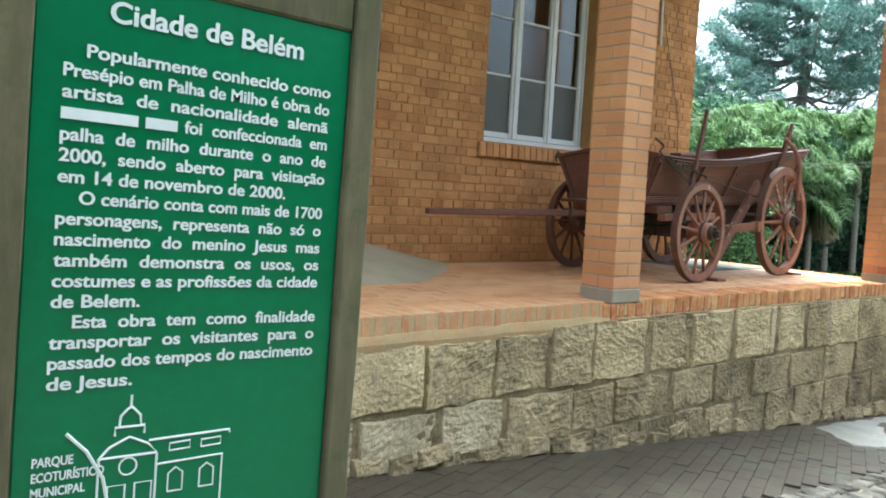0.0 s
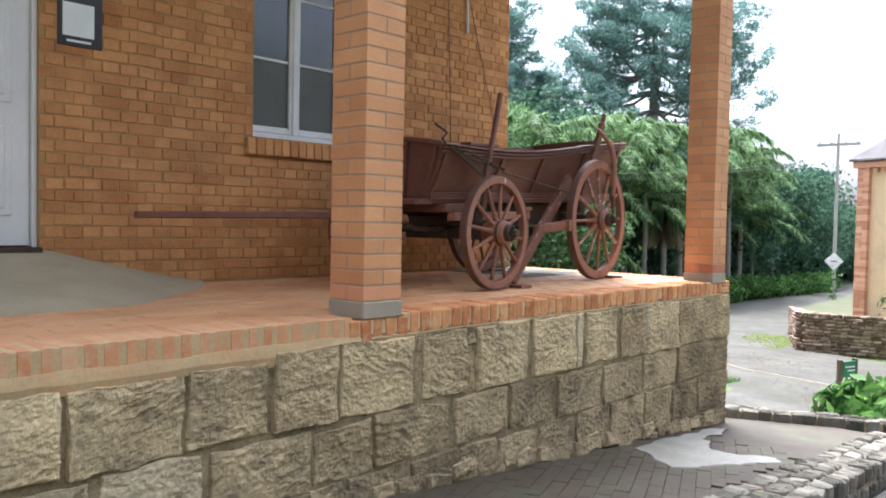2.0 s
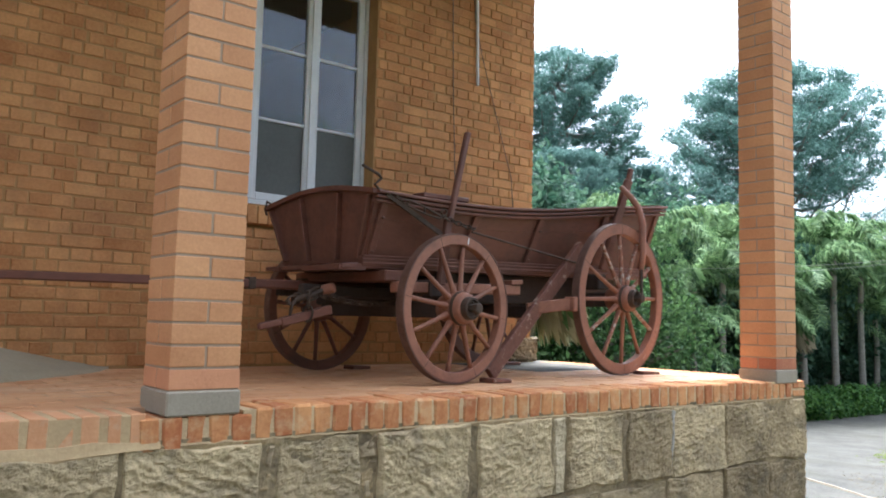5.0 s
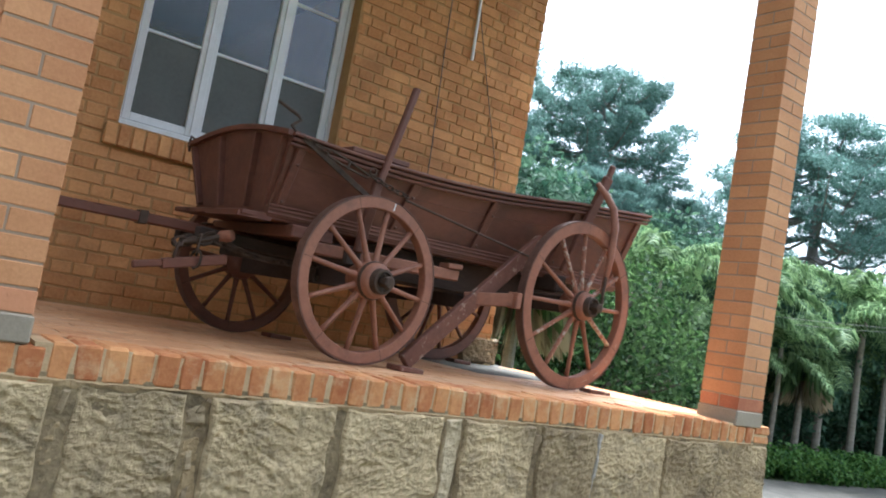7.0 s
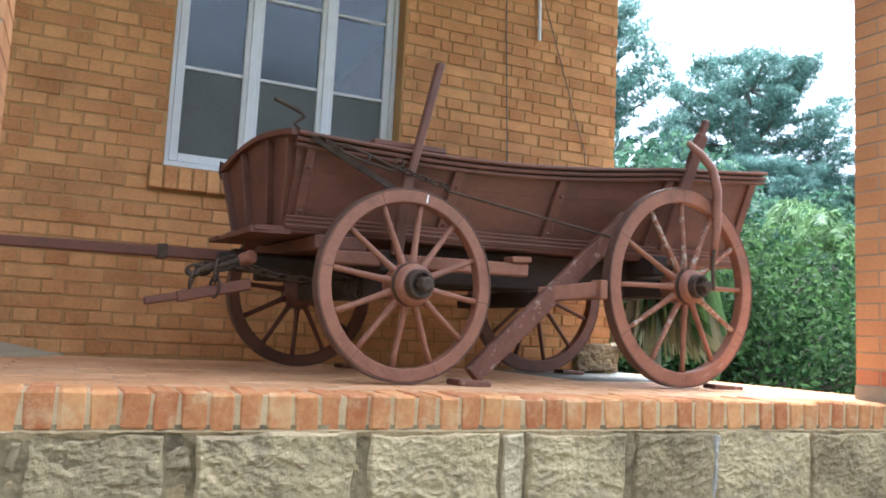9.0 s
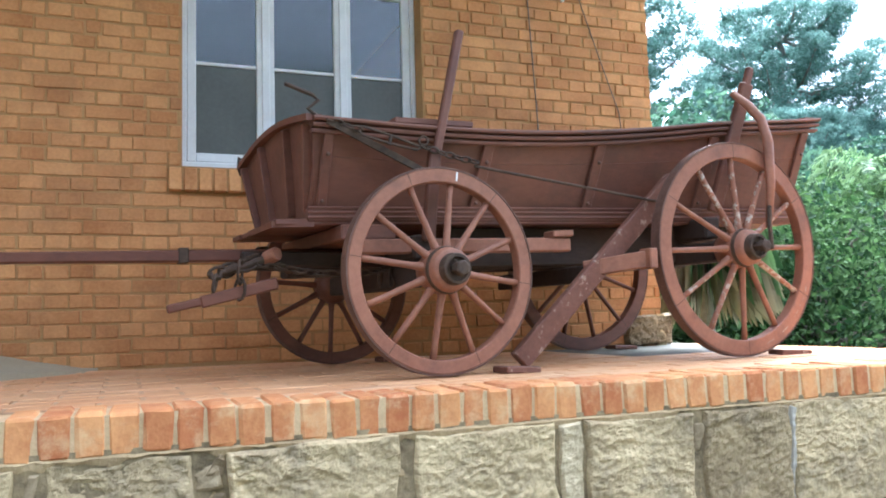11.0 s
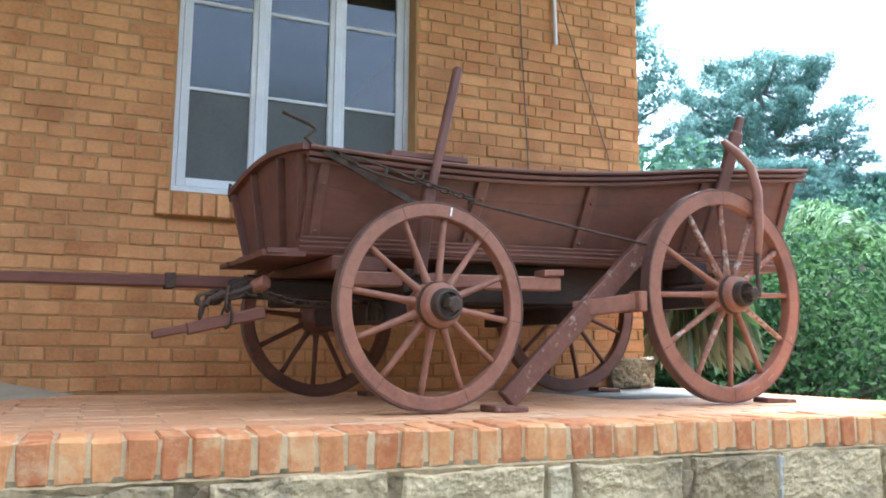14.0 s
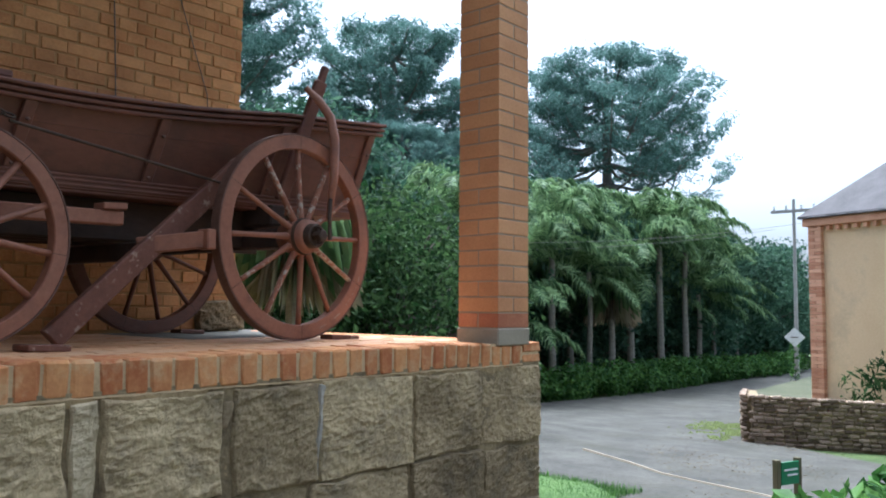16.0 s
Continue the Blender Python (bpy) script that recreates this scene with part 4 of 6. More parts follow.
def door():
    """A white double door, each leaf with raised fields, the slim leaf with handle and lock."""
    y = WALL_Y + 0.06
    root = tagged(empty("door_1", ((DOOR_X0 + DOOR_X1) / 2, y, DOOR_Z0)), "closed white-painted double door with raised panels", "door", kind="structure")
    ox, oy, oz = root.location
    def put(name, lo, hi, mat, parent=root, label="", bevel=0.004):
        bm = bmesh.new()
        box(bm, [lo[0] - ox, lo[1] - oy, lo[2] - oz], [hi[0] - ox, hi[1] - oy, hi[2] - oz], None, bevel)
        return part(name, bm, mat, parent, label)
    put("door_frame", (DOOR_X1 - 0.028, y - 0.03, DOOR_Z0), (DOOR_X1, y + 0.1, DOOR_Z1), M_door_paint)
    put("door_frame", (DOOR_X0, y - 0.03, DOOR_Z0), (DOOR_X0 + 0.028, y + 0.1, DOOR_Z1), M_door_paint)
    put("threshold", (DOOR_X0, y - 0.12, DOOR_Z0 - 0.03), (DOOR_X1, y + 0.1, DOOR_Z0 + 0.004), M_iron, root, "dark worn threshold")
    for a, b in ((-1.478, DOOR_X1 - 0.031), (DOOR_X0 + 0.031, -1.484)):
        leaf = put("door_leaf", (a, y, DOOR_Z0 + 0.012), (b, y + 0.04, DOOR_Z1 - 0.01), M_door_paint)
        for z0, z1 in ((1.11, 1.69), (1.78, 2.53), (2.63, 3.15)):
            put("field_moulding", (a + 0.10, y - 0.012, z0), (b - 0.10, y + 0.006, z1), M_door_paint, leaf, "", 0.010)
            put("field", (a + 0.145, y - 0.024, z0 + 0.045), (b - 0.145, y - 0.006, z1 - 0.045), M_door_paint, leaf, "", 0.009)
    put("cover_strip", (-1.512, y - 0.018, DOOR_Z0 + 0.012), (-1.45, y + 0.004, DOOR_Z1 - 0.01), M_door_paint, root, "", 0.006)
    bm = bmesh.new()
    tube(bm, [(-1.53 - ox, y - 0.0 - oy, 1.985 - oz), (-1.53 - ox, y - 0.05 - oy, 1.985 - oz), (-1.63 - ox, y - 0.055 - oy, 1.982 - oz)], 0.008)
    box(bm, (-1.545 - ox, y - 0.006 - oy, 1.86 - oz), (-1.515 - ox, y + 0.002 - oy, 2.02 - oz), None, 0.003)
    part("door_handle", bm, M_pole, root, "grey metal lever handle and lock plate")
    return root


house_wall()
window()
door()


def ramp():
    """Cement ramp dragged down from the threshold, fanning out to the floor."""
    xa, xb = -2.42, -0.60
    verts, faces, n = [], [], 40
    for i in range(n + 1):
        x = -3.1 + i * (0.46 + 3.1) / n
        reach = 1.20 + 0.05 * math.sin(x * 3.0) + 0.03 * noise.noise(Vector((x * 4, 0, 0)))
        if x > xb:
            t = min(1, (x - xb) / 1.05)
            reach, high = reach * (1 - t) ** 0.75, 0.250 * (1 - t) ** 1.1
        elif x < xa:
            t = min(1, (xa - x) / 0.7)
            reach, high = reach * (1 - t) ** 0.7, 0.250 * (1 - t)
        else:
            high = 0.250
        for j in range(13):
            v = j / 12
            z = FLOOR + 0.004 + high * (1 - v) ** 1.05 * (1 if v < 1 else 0) + (0.008 if v < 1 else -0.006)
            verts.append((x, WALL_Y + 0.10 - v * (reach + 0.10), z + 0.004 * noise.noise(Vector((x * 5, v * 9, 0)))))
    for i in range(n):
        for j in range(12):
            q = i * 13 + j
            faces.append((q, q + 13, q + 14, q + 1))
    tagged(from_lists("ramp", verts, faces, M_cement, None, True), "grey cement ramp spread up to the doorsill", "ramp", kind="structure")


ramp()


def plaque():
    root = tagged(empty("plaque", (-0.405, WALL_Y - 0.004, 2.388)), "black information plaque with a pale square on the brick wall", "plaque")
    bm = bmesh.new()
    box(bm, (-0.137, -0.008, -0.222), (0.137, 0.004, 0.222), None, 0.003)
    part("board", bm, M_plaque, root)
    bm = bmesh.new()
    box(bm, (-0.110, -0.0115, -0.162), (0.084, -0.0085, 0.042), None, 0.0)
    part("pale_square", bm, M_letter, root, "plain pale square")
    bm = bmesh.new()
    box(bm, (-0.085, -0.0115, -0.198), (0.065, -0.0085, -0.184), None, 0.0)
    part("bar", bm, M_letter, root, "small pale line of print")
    return root


plaque()


def veranda_roof():
    bm = bmesh.new()
    box(bm, (-6.2, -0.10, 4.20), (4.12, WALL_Y, 4.28))
    tagged(link_mesh("ceiling_veranda", bm, M_ceiling), "unseen brown ceiling over the veranda", "ceiling", kind="structure")


veranda_roof()


def terrace_floor():
    """Brick pavers in courses across the terrace, the joints filled with cement."""
    bm = bmesh.new()
    box(bm, (TERR_X0, EDGE_Y + 0.2, FLOOR - 0.05), (TERR_X1 - 0.2, WALL_Y + 0.05, FLOOR - 0.0025))
    box(bm, (TERR_X1 - 0.2, EDGE_Y + 0.3, FLOOR - 0.05), (TERR_X1 - 0.21 + 0.19, 9.0, FLOOR - 0.008))
    root = tagged(link_mesh("floor", bm, M_floor_cement), "terrace floor of worn red brick pavers", "floor", kind="structure")
    bm = bmesh.new()
    box(bm, (2.975, 1.24, FLOOR - 0.02), (TERR_X1 - 0.03, 8.9, FLOOR - 0.001), None, 0.004)
    part("cement_slab", bm, M_dark_cement, root, "grey cement slab at the end of the terrace")
    rng = random.Random(13)
    kinds = [brick_mesh("paver", 0.228, 0.110, 0.03, M_paver, 0.003, s) for s in range(4)]
    near, rest = [], []
    y, r = EDGE_Y + 0.345, 0
    while y < WALL_Y - 0.02:
        x = TERR_X0 + (r % 2) * 0.12
        while x < TERR_X1 - 0.35:
            if x > 2.72 and y > 1.26:
                break
            item = (kinds[rng.randrange(4)], pose(x + 0.12, y - 0.055, FLOOR - 0.0145 + rng.uniform(-0.002, 0.002), rng.uniform(-0.4, 0.4), rng.uniform(-0.3, 0.3), rng.uniform(-0.4, 0.4)))
            (near if x > -0.3 and y < 1.6 else rest).append(item)
            x += 0.24
        y, r = y + 0.12, r + 1
    for me, m in near[:300]:
        piece("paver", me, root, m)
    tagged(fuse("pavers", near[300:] + rest, M_paver_rest, root), kind="stuff")


terrace_floor()

# ---------------------------------------------------------------- the farm wagon
NEAR_Y, FAR_Y, MID_Y = 0.62, 1.74, 1.18


def ring_link(bm, at, along, size, wire, roll):
    """One oval chain link."""
    along = Vector(along).normalized()
    side = along.orthogonal().normalized()
    side = (Matrix.Rotation(roll, 3, along) @ side).normalized()
    pts = [Vector(at) + along * size * 0.62 * math.cos(a) + side * size * 0.36 * math.sin(a) for a in [2 * math.pi * k / 10 for k in range(11)]]
    tube(bm, pts, wire, 5, False)


def chain(bm, a, b, sag, size=0.034, wire=0.0042):
    a, b = Vector(a), Vector(b)
    n = max(2, int((b - a).length / (size * 0.92)))
    prev = None
    for i in range(n):
        t = (i + 0.5) / n
        p = a.lerp(b, t) - Vector((0, 0, sag * 4 * t * (1 - t)))
        q = a.lerp(b, t + 0.02) - Vector((0, 0, sag * 4 * (t + 0.02) * (1 - t - 0.02)))
        ring_link(bm, p, q - p, size, wire, (i % 2) * math.pi / 2)


def wheel(parent, x, y, r, out, turn):
    """A spoked wooden wheel with an iron tyre; out is -1 where the hub points to the yard."""
    z = r + 0.004
    m = Matrix.Translation((x, y, z)) @ pose(0, 0, 0, 90 if out < 0 else -90, 0, 0) @ pose(0, 0, 0, 0, 0, turn)
    deep, th = 0.15 * r, 0.052
    bm = bmesh.new()
    lathe(bm, [(r - deep, -th / 2 + 0.004), (r - deep + 0.004, -th / 2), (r - 0.010, -th / 2), (r - 0.006, -th / 2 + 0.004), (r - 0.006, th / 2 - 0.004), (r - 0.010, th / 2), (r - deep + 0.004, th / 2), (r - deep, th / 2 - 0.004)], Matrix(), 72, True)
    paint = M_wheel if y < 0.5 else M_wagon      # wheels by the wall take the darker body paint, standing in for shade
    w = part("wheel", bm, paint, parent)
    w.matrix_basis = m
    bm = bmesh.new()
    lathe(bm, [(r - 0.0065, -th / 2 - 0.001), (r - 0.001, -th / 2 - 0.001), (r, -th / 2 + 0.003), (r, th / 2 - 0.003), (r - 0.001, th / 2 + 0.001), (r - 0.0065, th / 2 + 0.001)], Matrix(), 72, True)
    part("tyre", bm, M_tyre, w, "rusty iron tyre")
    for k in range(12):
        a = 2 * math.pi * k / 12
        d = Vector((math.cos(a), math.sin(a), 0))
        s = Vector((-math.sin(a), math.cos(a), 0))
        bm = bmesh.new()
        rings = []
        for t, wd, tk in ((0.0, 0.030, 0.020), (0.15, 0.030, 0.017), (0.3, 0.024, 0.015), (0.8, 0.021, 0.0125), (1.0, 0.024, 0.014)):
            p = d * (0.05 + (r - deep - 0.045) * t) + Vector((0, 0, 0.022 * (1 - t)))
            rings.append([p + s * (wd / 2 * math.cos(q)) * 1.12 + Vector((0, 0, 1)) * tk * math.sin(q) for q in [2 * math.pi * i / 8 for i in range(8)]])
        loft(bm, rings)
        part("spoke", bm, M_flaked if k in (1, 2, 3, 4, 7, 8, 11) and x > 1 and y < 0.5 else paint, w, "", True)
    for k in range(6):                        # the rim is made of six felloes
        a = 2 * math.pi * (k + 0.5) / 6
        bm = bmesh.new()
        box(bm, (r - deep + 0.001, -0.0011, -th / 2 - 0.0005), (r - 0.009, 0.0011, th / 2 + 0.0005), pose(0, 0, 0, 0, 0, math.degrees(a)))
        part("felloe_joint", bm, M_iron, w, "thin dark joint between two felloes")
    bm = bmesh.new()
    lathe(bm, [(0.055, -0.080), (0.070, -0.075), (0.084, -0.03), (0.090, 0.0), (0.090, 0.028), (0.085, 0.058), (0.077, 0.088), (0.071, 0.094), (0.045, 0.094)], Matrix(), 32)
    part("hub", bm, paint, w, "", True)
    bm = bmesh.new()
    lathe(bm, [(0.058, 0.085), (0.060, 0.090), (0.057, 0.126), (0.054, 0.130), (0.044, 0.130), (0.042, 0.112), (0.02, 0.110)], Matrix(), 28)
    part("hub_band", bm, M_iron, w, "dark iron hub band")
    bm = bmesh.new()
    lathe(bm, [(0.022, 0.09), (0.022, 0.140), (0.029, 0.142), (0.029, 0.170), (0.022, 0.174)], Matrix(), 6)
    tube(bm, [(0.0, -0.036, 0.136), (0.0, 0.036, 0.136)], 0.005, 6)
    part("axle_nut", bm, M_iron, w, "square axle end with linch pin")
    bm = bmesh.new()
    lathe(bm, [(0.080, 0.062), (0.0865, 0.062), (0.0875, 0.058), (0.0895, 0.046), (0.0885, 0.043), (0.080, 0.043)], Matrix(), 28, True)
    part("hub_ring", bm, M_iron, w)
    return w


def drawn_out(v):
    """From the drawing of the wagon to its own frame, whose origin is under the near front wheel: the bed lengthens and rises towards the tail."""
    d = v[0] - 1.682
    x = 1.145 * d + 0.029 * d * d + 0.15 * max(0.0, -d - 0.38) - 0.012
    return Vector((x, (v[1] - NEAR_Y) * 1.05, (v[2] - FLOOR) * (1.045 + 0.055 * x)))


WAGON_AT = pose(1.694, 0.610, FLOOR, 0, 0, 6.0)      # its tail stands further in than its front


def top_z(x):
    """The upper edge of the body dips behind the front and lifts to the tail."""
    t = (x - 1.30) / 2.3
    return 1.612 - 0.035 * math.sin(math.pi * min(1, max(0, t * 1.35))) + 0.085 * max(0.0, t) ** 2.0


BODY_X0, BODY_X1 = 1.305, 3.54


def side_y(near, v):
    """The sides flare outwards from the floor (v = 0) to the rail (v = 1)."""
    y = 0.125 * v
    return (0.868 - y) if near else (2 * MID_Y - 0.868 + y)


def wagon():
    root = tagged(empty("farm_wagon", (0, 0, 0)), "old wooden farm wagon in oxblood paint with spoked wheels", "wagon")
    zb = 1.29
    # flaring sides, of two boards each
    for near in (True, False):
        s = -1 if near else 1
        for v0, v1 in ((0.0, 0.60), (0.603, 1.0)):
            bm = bmesh.new()
            rings = []
            for i in range(25):
                x = BODY_X0 + (BODY_X1 - BODY_X0) * i / 24
                zt = top_z(x)
                ring = []
                for v, o in ((v0, 0), (v1, 0), (v1, 0.02), (v0, 0.02)):
                    lean = 0.05 * v * (1 if i == 24 else 0)
                    ring.append((x + lean, side_y(near, v) - s * o, zb + (zt - zb) * v))
                rings.append(ring)
            loft(bm, rings)
            part("side_board", bm, M_wagon, root)
        # three beads along the upper edge
        for k, (dz, pr) in enumerate(((-0.004, 0.030), (-0.026, 0.024), (-0.047, 0.018))):
            bm = bmesh.new()
            rings = []
            for i in range(33):
                x = BODY_X0 - 0.025 + (BODY_X1 + 0.10 - BODY_X0) * i / 32
                y, z = side_y(near, 1.0 + dz * 2), top_z(x) + dz
                rings.append([(x, y + s * 0.0, z - 0.009), (x, y + s * pr, z - 0.007), (x, y + s * (pr + 0.003), z), (x, y + s * pr, z + 0.007), (x, y - s * 0.024, z + 0.009)])
            loft(bm, rings)
            part("top_rail", bm, M_wagon, root, "moulded top rail")
        # sill with two beads
        bm = bmesh.new()
        beam(bm, (BODY_X0 - 0.01, side_y(near, 0) + s * 0.008, 1.272), (BODY_X1 + 0.03, side_y(near, 0) + s * 0.008, 1.272), 0.035, 0.05, 0.004)
        part("sill", bm, M_wagon, root)
        for z in (1.298, 1.281, 1.262):
            bm = bmesh.new()
            tube(bm, [(BODY_X0 - 0.012, side_y(near, 0) + s * 0.026, z), (BODY_X1 + 0.02, side_y(near, 0) + s * 0.026, z)], 0.0065, 6)
            part("sill_bead", bm, M_wagon, root)
        # battens with bolt heads
        for x, w in ((1.345, 0.035), (1.93, 0.042), (2.425, 0.042), (2.98, 0.042), (3.50, 0.036)):
            bm = bmesh.new()
            zt = top_z(x) - 0.05
            lean = 0.045 if x > 2.9 else (0.02 if x > 1.5 else 0)
            beam(bm, (x, side_y(near, 0.02) + s * 0.009, zb), (x + lean, side_y(near, 0.86) + s * 0.009, zt), w, 0.016, 0.003, (0, 1, 0))
            b = part("batten", bm, M_wagon, root)
            for v in (0.12, 0.72):
                bm = bmesh.new()
                p = Vector((x + lean * v, side_y(near, v) + s * 0.017, zb + (zt - zb) * v))
                lathe(bm, [(0.0075, -0.003), (0.0075, 0.003), (0.004, 0.006)], Matrix.Translation(p) @ pose(0, 0, 0, 90 if near else -90), 8)
                part("bolt", bm, M_tyre, b, "worn bolt head")
    # ends: the front is arched and leans out, with uprights
    for front in (True, False):
        xb, xt = (1.325, 1.285) if front else (BODY_X1 - 0.02, BODY_X1 + 0.03)
        skew, droop = (-0.030, 0.020) if front else (0.0, 0.0)
        bm = bmesh.new()
        rings = []
        for i in range(17):
            u = i / 16
            yb = side_y(True, 0) + (side_y(False, 0) - side_y(True, 0)) * u
            yt = side_y(True, 0.97) + (side_y(False, 0.97) - side_y(True, 0.97)) * u
            arch = (0.055 if front else 0.02) * math.sin(math.pi * u)
            zt = top_z(BODY_X0 if front else BODY_X1) - 0.01 + arch - droop * u
            th = 0.02 if front else -0.02
            rings.append([(xb + skew * u, yb, zb - 0.02), (xt + skew * u, yt, zt), (xt + skew * u + th, yt, zt), (xb + skew * u + th, yb, zb - 0.02)])
        loft(bm, rings)
        part("front_board" if front else "tail_board", bm, M_wagon, root)
        for u in (0.04, 0.30, 0.66, 0.96):
            bm = bmesh.new()
            yb = side_y(True, 0) + (side_y(False, 0) - side_y(True, 0)) * u
            yt = side_y(True, 0.97) + (side_y(False, 0.97) - side_y(True, 0.97)) * u
            o = -0.009 if front else 0.009
            beam(bm, (xb + skew * u + o, yb, zb), (xt + skew * u + o, yt, top_z(xt) - 0.02 + 0.05 * math.sin(math.pi * u) - droop * u), 0.045, 0.018, 0.003, (0, 1, 0))
            part("upright", bm, M_wagon, root)
        bm = bmesh.new()
        rings = []
        for i in range(17):
            u = i / 16
            yt = side_y(True, 1.08) + (side_y(False, 1.08) - side_y(True, 1.08)) * u
            zt = top_z(BODY_X0 if front else BODY_X1) + (0.055 if front else 0.02) * math.sin(math.pi * u) - droop * u
            xx = xt + skew * u
            rings.append([(xx - 0.03, yt, zt - 0.012), (xx + 0.03, yt, zt - 0.012), (xx + 0.03, yt, zt + 0.012), (xx - 0.03, yt, zt + 0.012)])
        loft(bm, rings)
        part("end_rail", bm, M_wagon, root)
    for k in range(5):
        y0 = 0.85 + k * 0.132
        bm = bmesh.new()
        box(bm, (1.170 + 0.010 * (k % 2), y0, 1.236), (BODY_X1, y0 + 0.1295, 1.258), None, 0.004)
        part("floor_board", bm, M_wagon, root)
    bm = bmesh.new()
    rings = [[(1.158, 0.86 + 0.30 * k, 1.228), (1.32, 0.845 + 0.2 * k, 1.228), (1.32, 0.845 + 0.2 * k, 1.262), (1.158, 0.86 + 0.3 * k, 1.250)] for k in (0, 1)]
    loft(bm, rings)
    part("step_board", bm, M_wagon, root, "tapering step board in front")
    # running gear
    ax_f, ax_r = FLOOR + 0.369, FLOOR + 0.437
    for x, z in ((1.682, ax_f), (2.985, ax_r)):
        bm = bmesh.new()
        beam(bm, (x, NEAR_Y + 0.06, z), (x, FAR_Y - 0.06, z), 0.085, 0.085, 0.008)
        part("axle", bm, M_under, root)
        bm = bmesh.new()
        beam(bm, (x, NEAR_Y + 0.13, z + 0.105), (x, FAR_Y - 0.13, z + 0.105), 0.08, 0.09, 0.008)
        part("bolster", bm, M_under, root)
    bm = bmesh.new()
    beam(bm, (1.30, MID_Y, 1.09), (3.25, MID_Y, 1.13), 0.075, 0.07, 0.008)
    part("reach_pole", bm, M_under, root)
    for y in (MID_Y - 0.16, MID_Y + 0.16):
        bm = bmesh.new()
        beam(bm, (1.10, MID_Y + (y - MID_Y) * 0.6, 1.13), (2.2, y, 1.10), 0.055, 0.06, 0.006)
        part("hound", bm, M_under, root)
    for y in (0.80, 2 * MID_Y - 0.80):
        bm = bmesh.new()
        beam(bm, (1.45, y, 1.147), (2.30, y, 1.147), 0.06, 0.055, 0.006)
        part("side_bearer", bm, M_wheel, root, "squared bearer with a worn end")
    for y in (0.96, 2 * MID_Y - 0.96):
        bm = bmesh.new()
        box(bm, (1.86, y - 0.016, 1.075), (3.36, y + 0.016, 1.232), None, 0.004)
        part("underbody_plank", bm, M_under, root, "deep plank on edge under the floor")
    bm = bmesh.new()
    beam(bm, (2.215, 0.795, 1.188), (2.305, 0.795, 1.192), 0.075, 0.026, 0.004)
    part("bearer_block", bm, M_wheel, root, "split block on the bearer")
    bm = bmesh.new()
    box(bm, (1.40, 0.80, 1.175), (1.60, 2 * MID_Y - 0.80, 1.232), None, 0.006)
    part("turntable", bm, M_wagon, root)
    # pole, swingletree and their irons
    bm = bmesh.new()
    rings = []
    for t in (0, 0.15, 0.5, 0.8, 1.0):
        c = Vector((-0.645, 1.338, 1.1735)).lerp(Vector((1.75, 1.20, 1.150)), t)
        h = 0.019 + 0.008 * t
        rings.append([c + Vector((0, dy * h, dz * h)) for dy, dz in ((-1, -0.7), (-0.7, -1), (0.7, -1), (1, -0.7), (1, 0.7), (0.7, 1), (-0.7, 1), (-1, 0.7))])
    loft(bm, rings)
    part("draught_pole", bm, M_wagon, root, "long slender draught pole")
    for x in (0.90, 1.23):
        bm = bmesh.new()
        beam(bm, (x - 0.02, 1.25, 1.160), (x + 0.02, 1.248, 1.160), 0.062, 0.062, 0.003)
        part("pole_band", bm, M_iron, root, "dark iron band")
    bm = bmesh.new()
    beam(bm, (0.92, 1.0, 0.966), (1.215, 0.98, 1.030), 0.038, 0.046, 0.006)
    s = part("swingletree", bm, M_wagon, root, "swingletree bar hung on rings")
    bm = bmesh.new()
    beam(bm, (0.795, 1.005, 0.944), (0.93, 1.0, 0.970), 0.026, 0.032, 0.006)
    part("bar_tip", bm, M_wagon, s)
    bm = bmesh.new()
    for at, al, sz, ro in (((0.972, 0.985, 1.035), (0.2, 0, 1), 0.055, 0.3), ((0.985, 1.0, 1.075), (1, 0.2, 0.15), 0.062, 1.2), ((1.068, 0.975, 1.075), (0.05, 0, 1), 0.075, 0.25),
                           ((1.066, 0.975, 1.010), (0.05, 0, 1), 0.066, 1.5), ((1.03, 1.02, 1.085), (1, 0.3, 0.3), 0.07, 0.9), ((1.10, 1.0, 1.10), (1, 0, 0.3), 0.075, 0.1), ((1.115, 1.0, 1.118), (1, 0, 0.5), 0.06, 1.4)):
        ring_link(bm, at, al, sz, 0.0065, ro)
        part("shackle", bm, M_iron, root, "rusty iron shackle")
        bm = bmesh.new()
    lathe(bm, [(0.012, -0.03), (0.018, -0.02), (0.018, 0.02), (0.012, 0.03)], Matrix.Translation((1.035, 1.0, 1.085)) @ pose(0, 0, 0, 20, 70, 0), 10)
    part("swivel", bm, M_iron, root, "rusty iron swivel")
    bm = bmesh.new()
    lathe(bm, [(0.024, -0.02), (0.028, -0.012), (0.028, 0.04), (0.024, 0.048)], Matrix.Translation((1.185, 0.99, 1.128)) @ pose(0, 0, 0, 75, 0, 30), 14)
    part("pin", bm, M_wheel, root, "turned wooden pin")
    bm = bmesh.new()
    tube(bm, [(0.955, 1.0, 1.082), (0.965, 0.99, 1.055), (0.99, 0.99, 1.055), (1.0, 1.0, 1.075), (1.06, 1.0, 1.09), (1.12, 1.0, 1.105), (1.18, 0.99, 1.128)], [0.008, 0.010, 0.011, 0.012, 0.014, 0.016, 0.017], 7)
    part("hook", bm, M_iron, root)
    bm = bmesh.new()
    chain(bm, (1.14, 0.985, 1.105), (1.60, 0.97, 1.070), 0.022, 0.038, 0.005)
    chain(bm, (1.21, 0.97, 1.10), (1.43, 0.95, 1.062), 0.012, 0.038, 0.005)
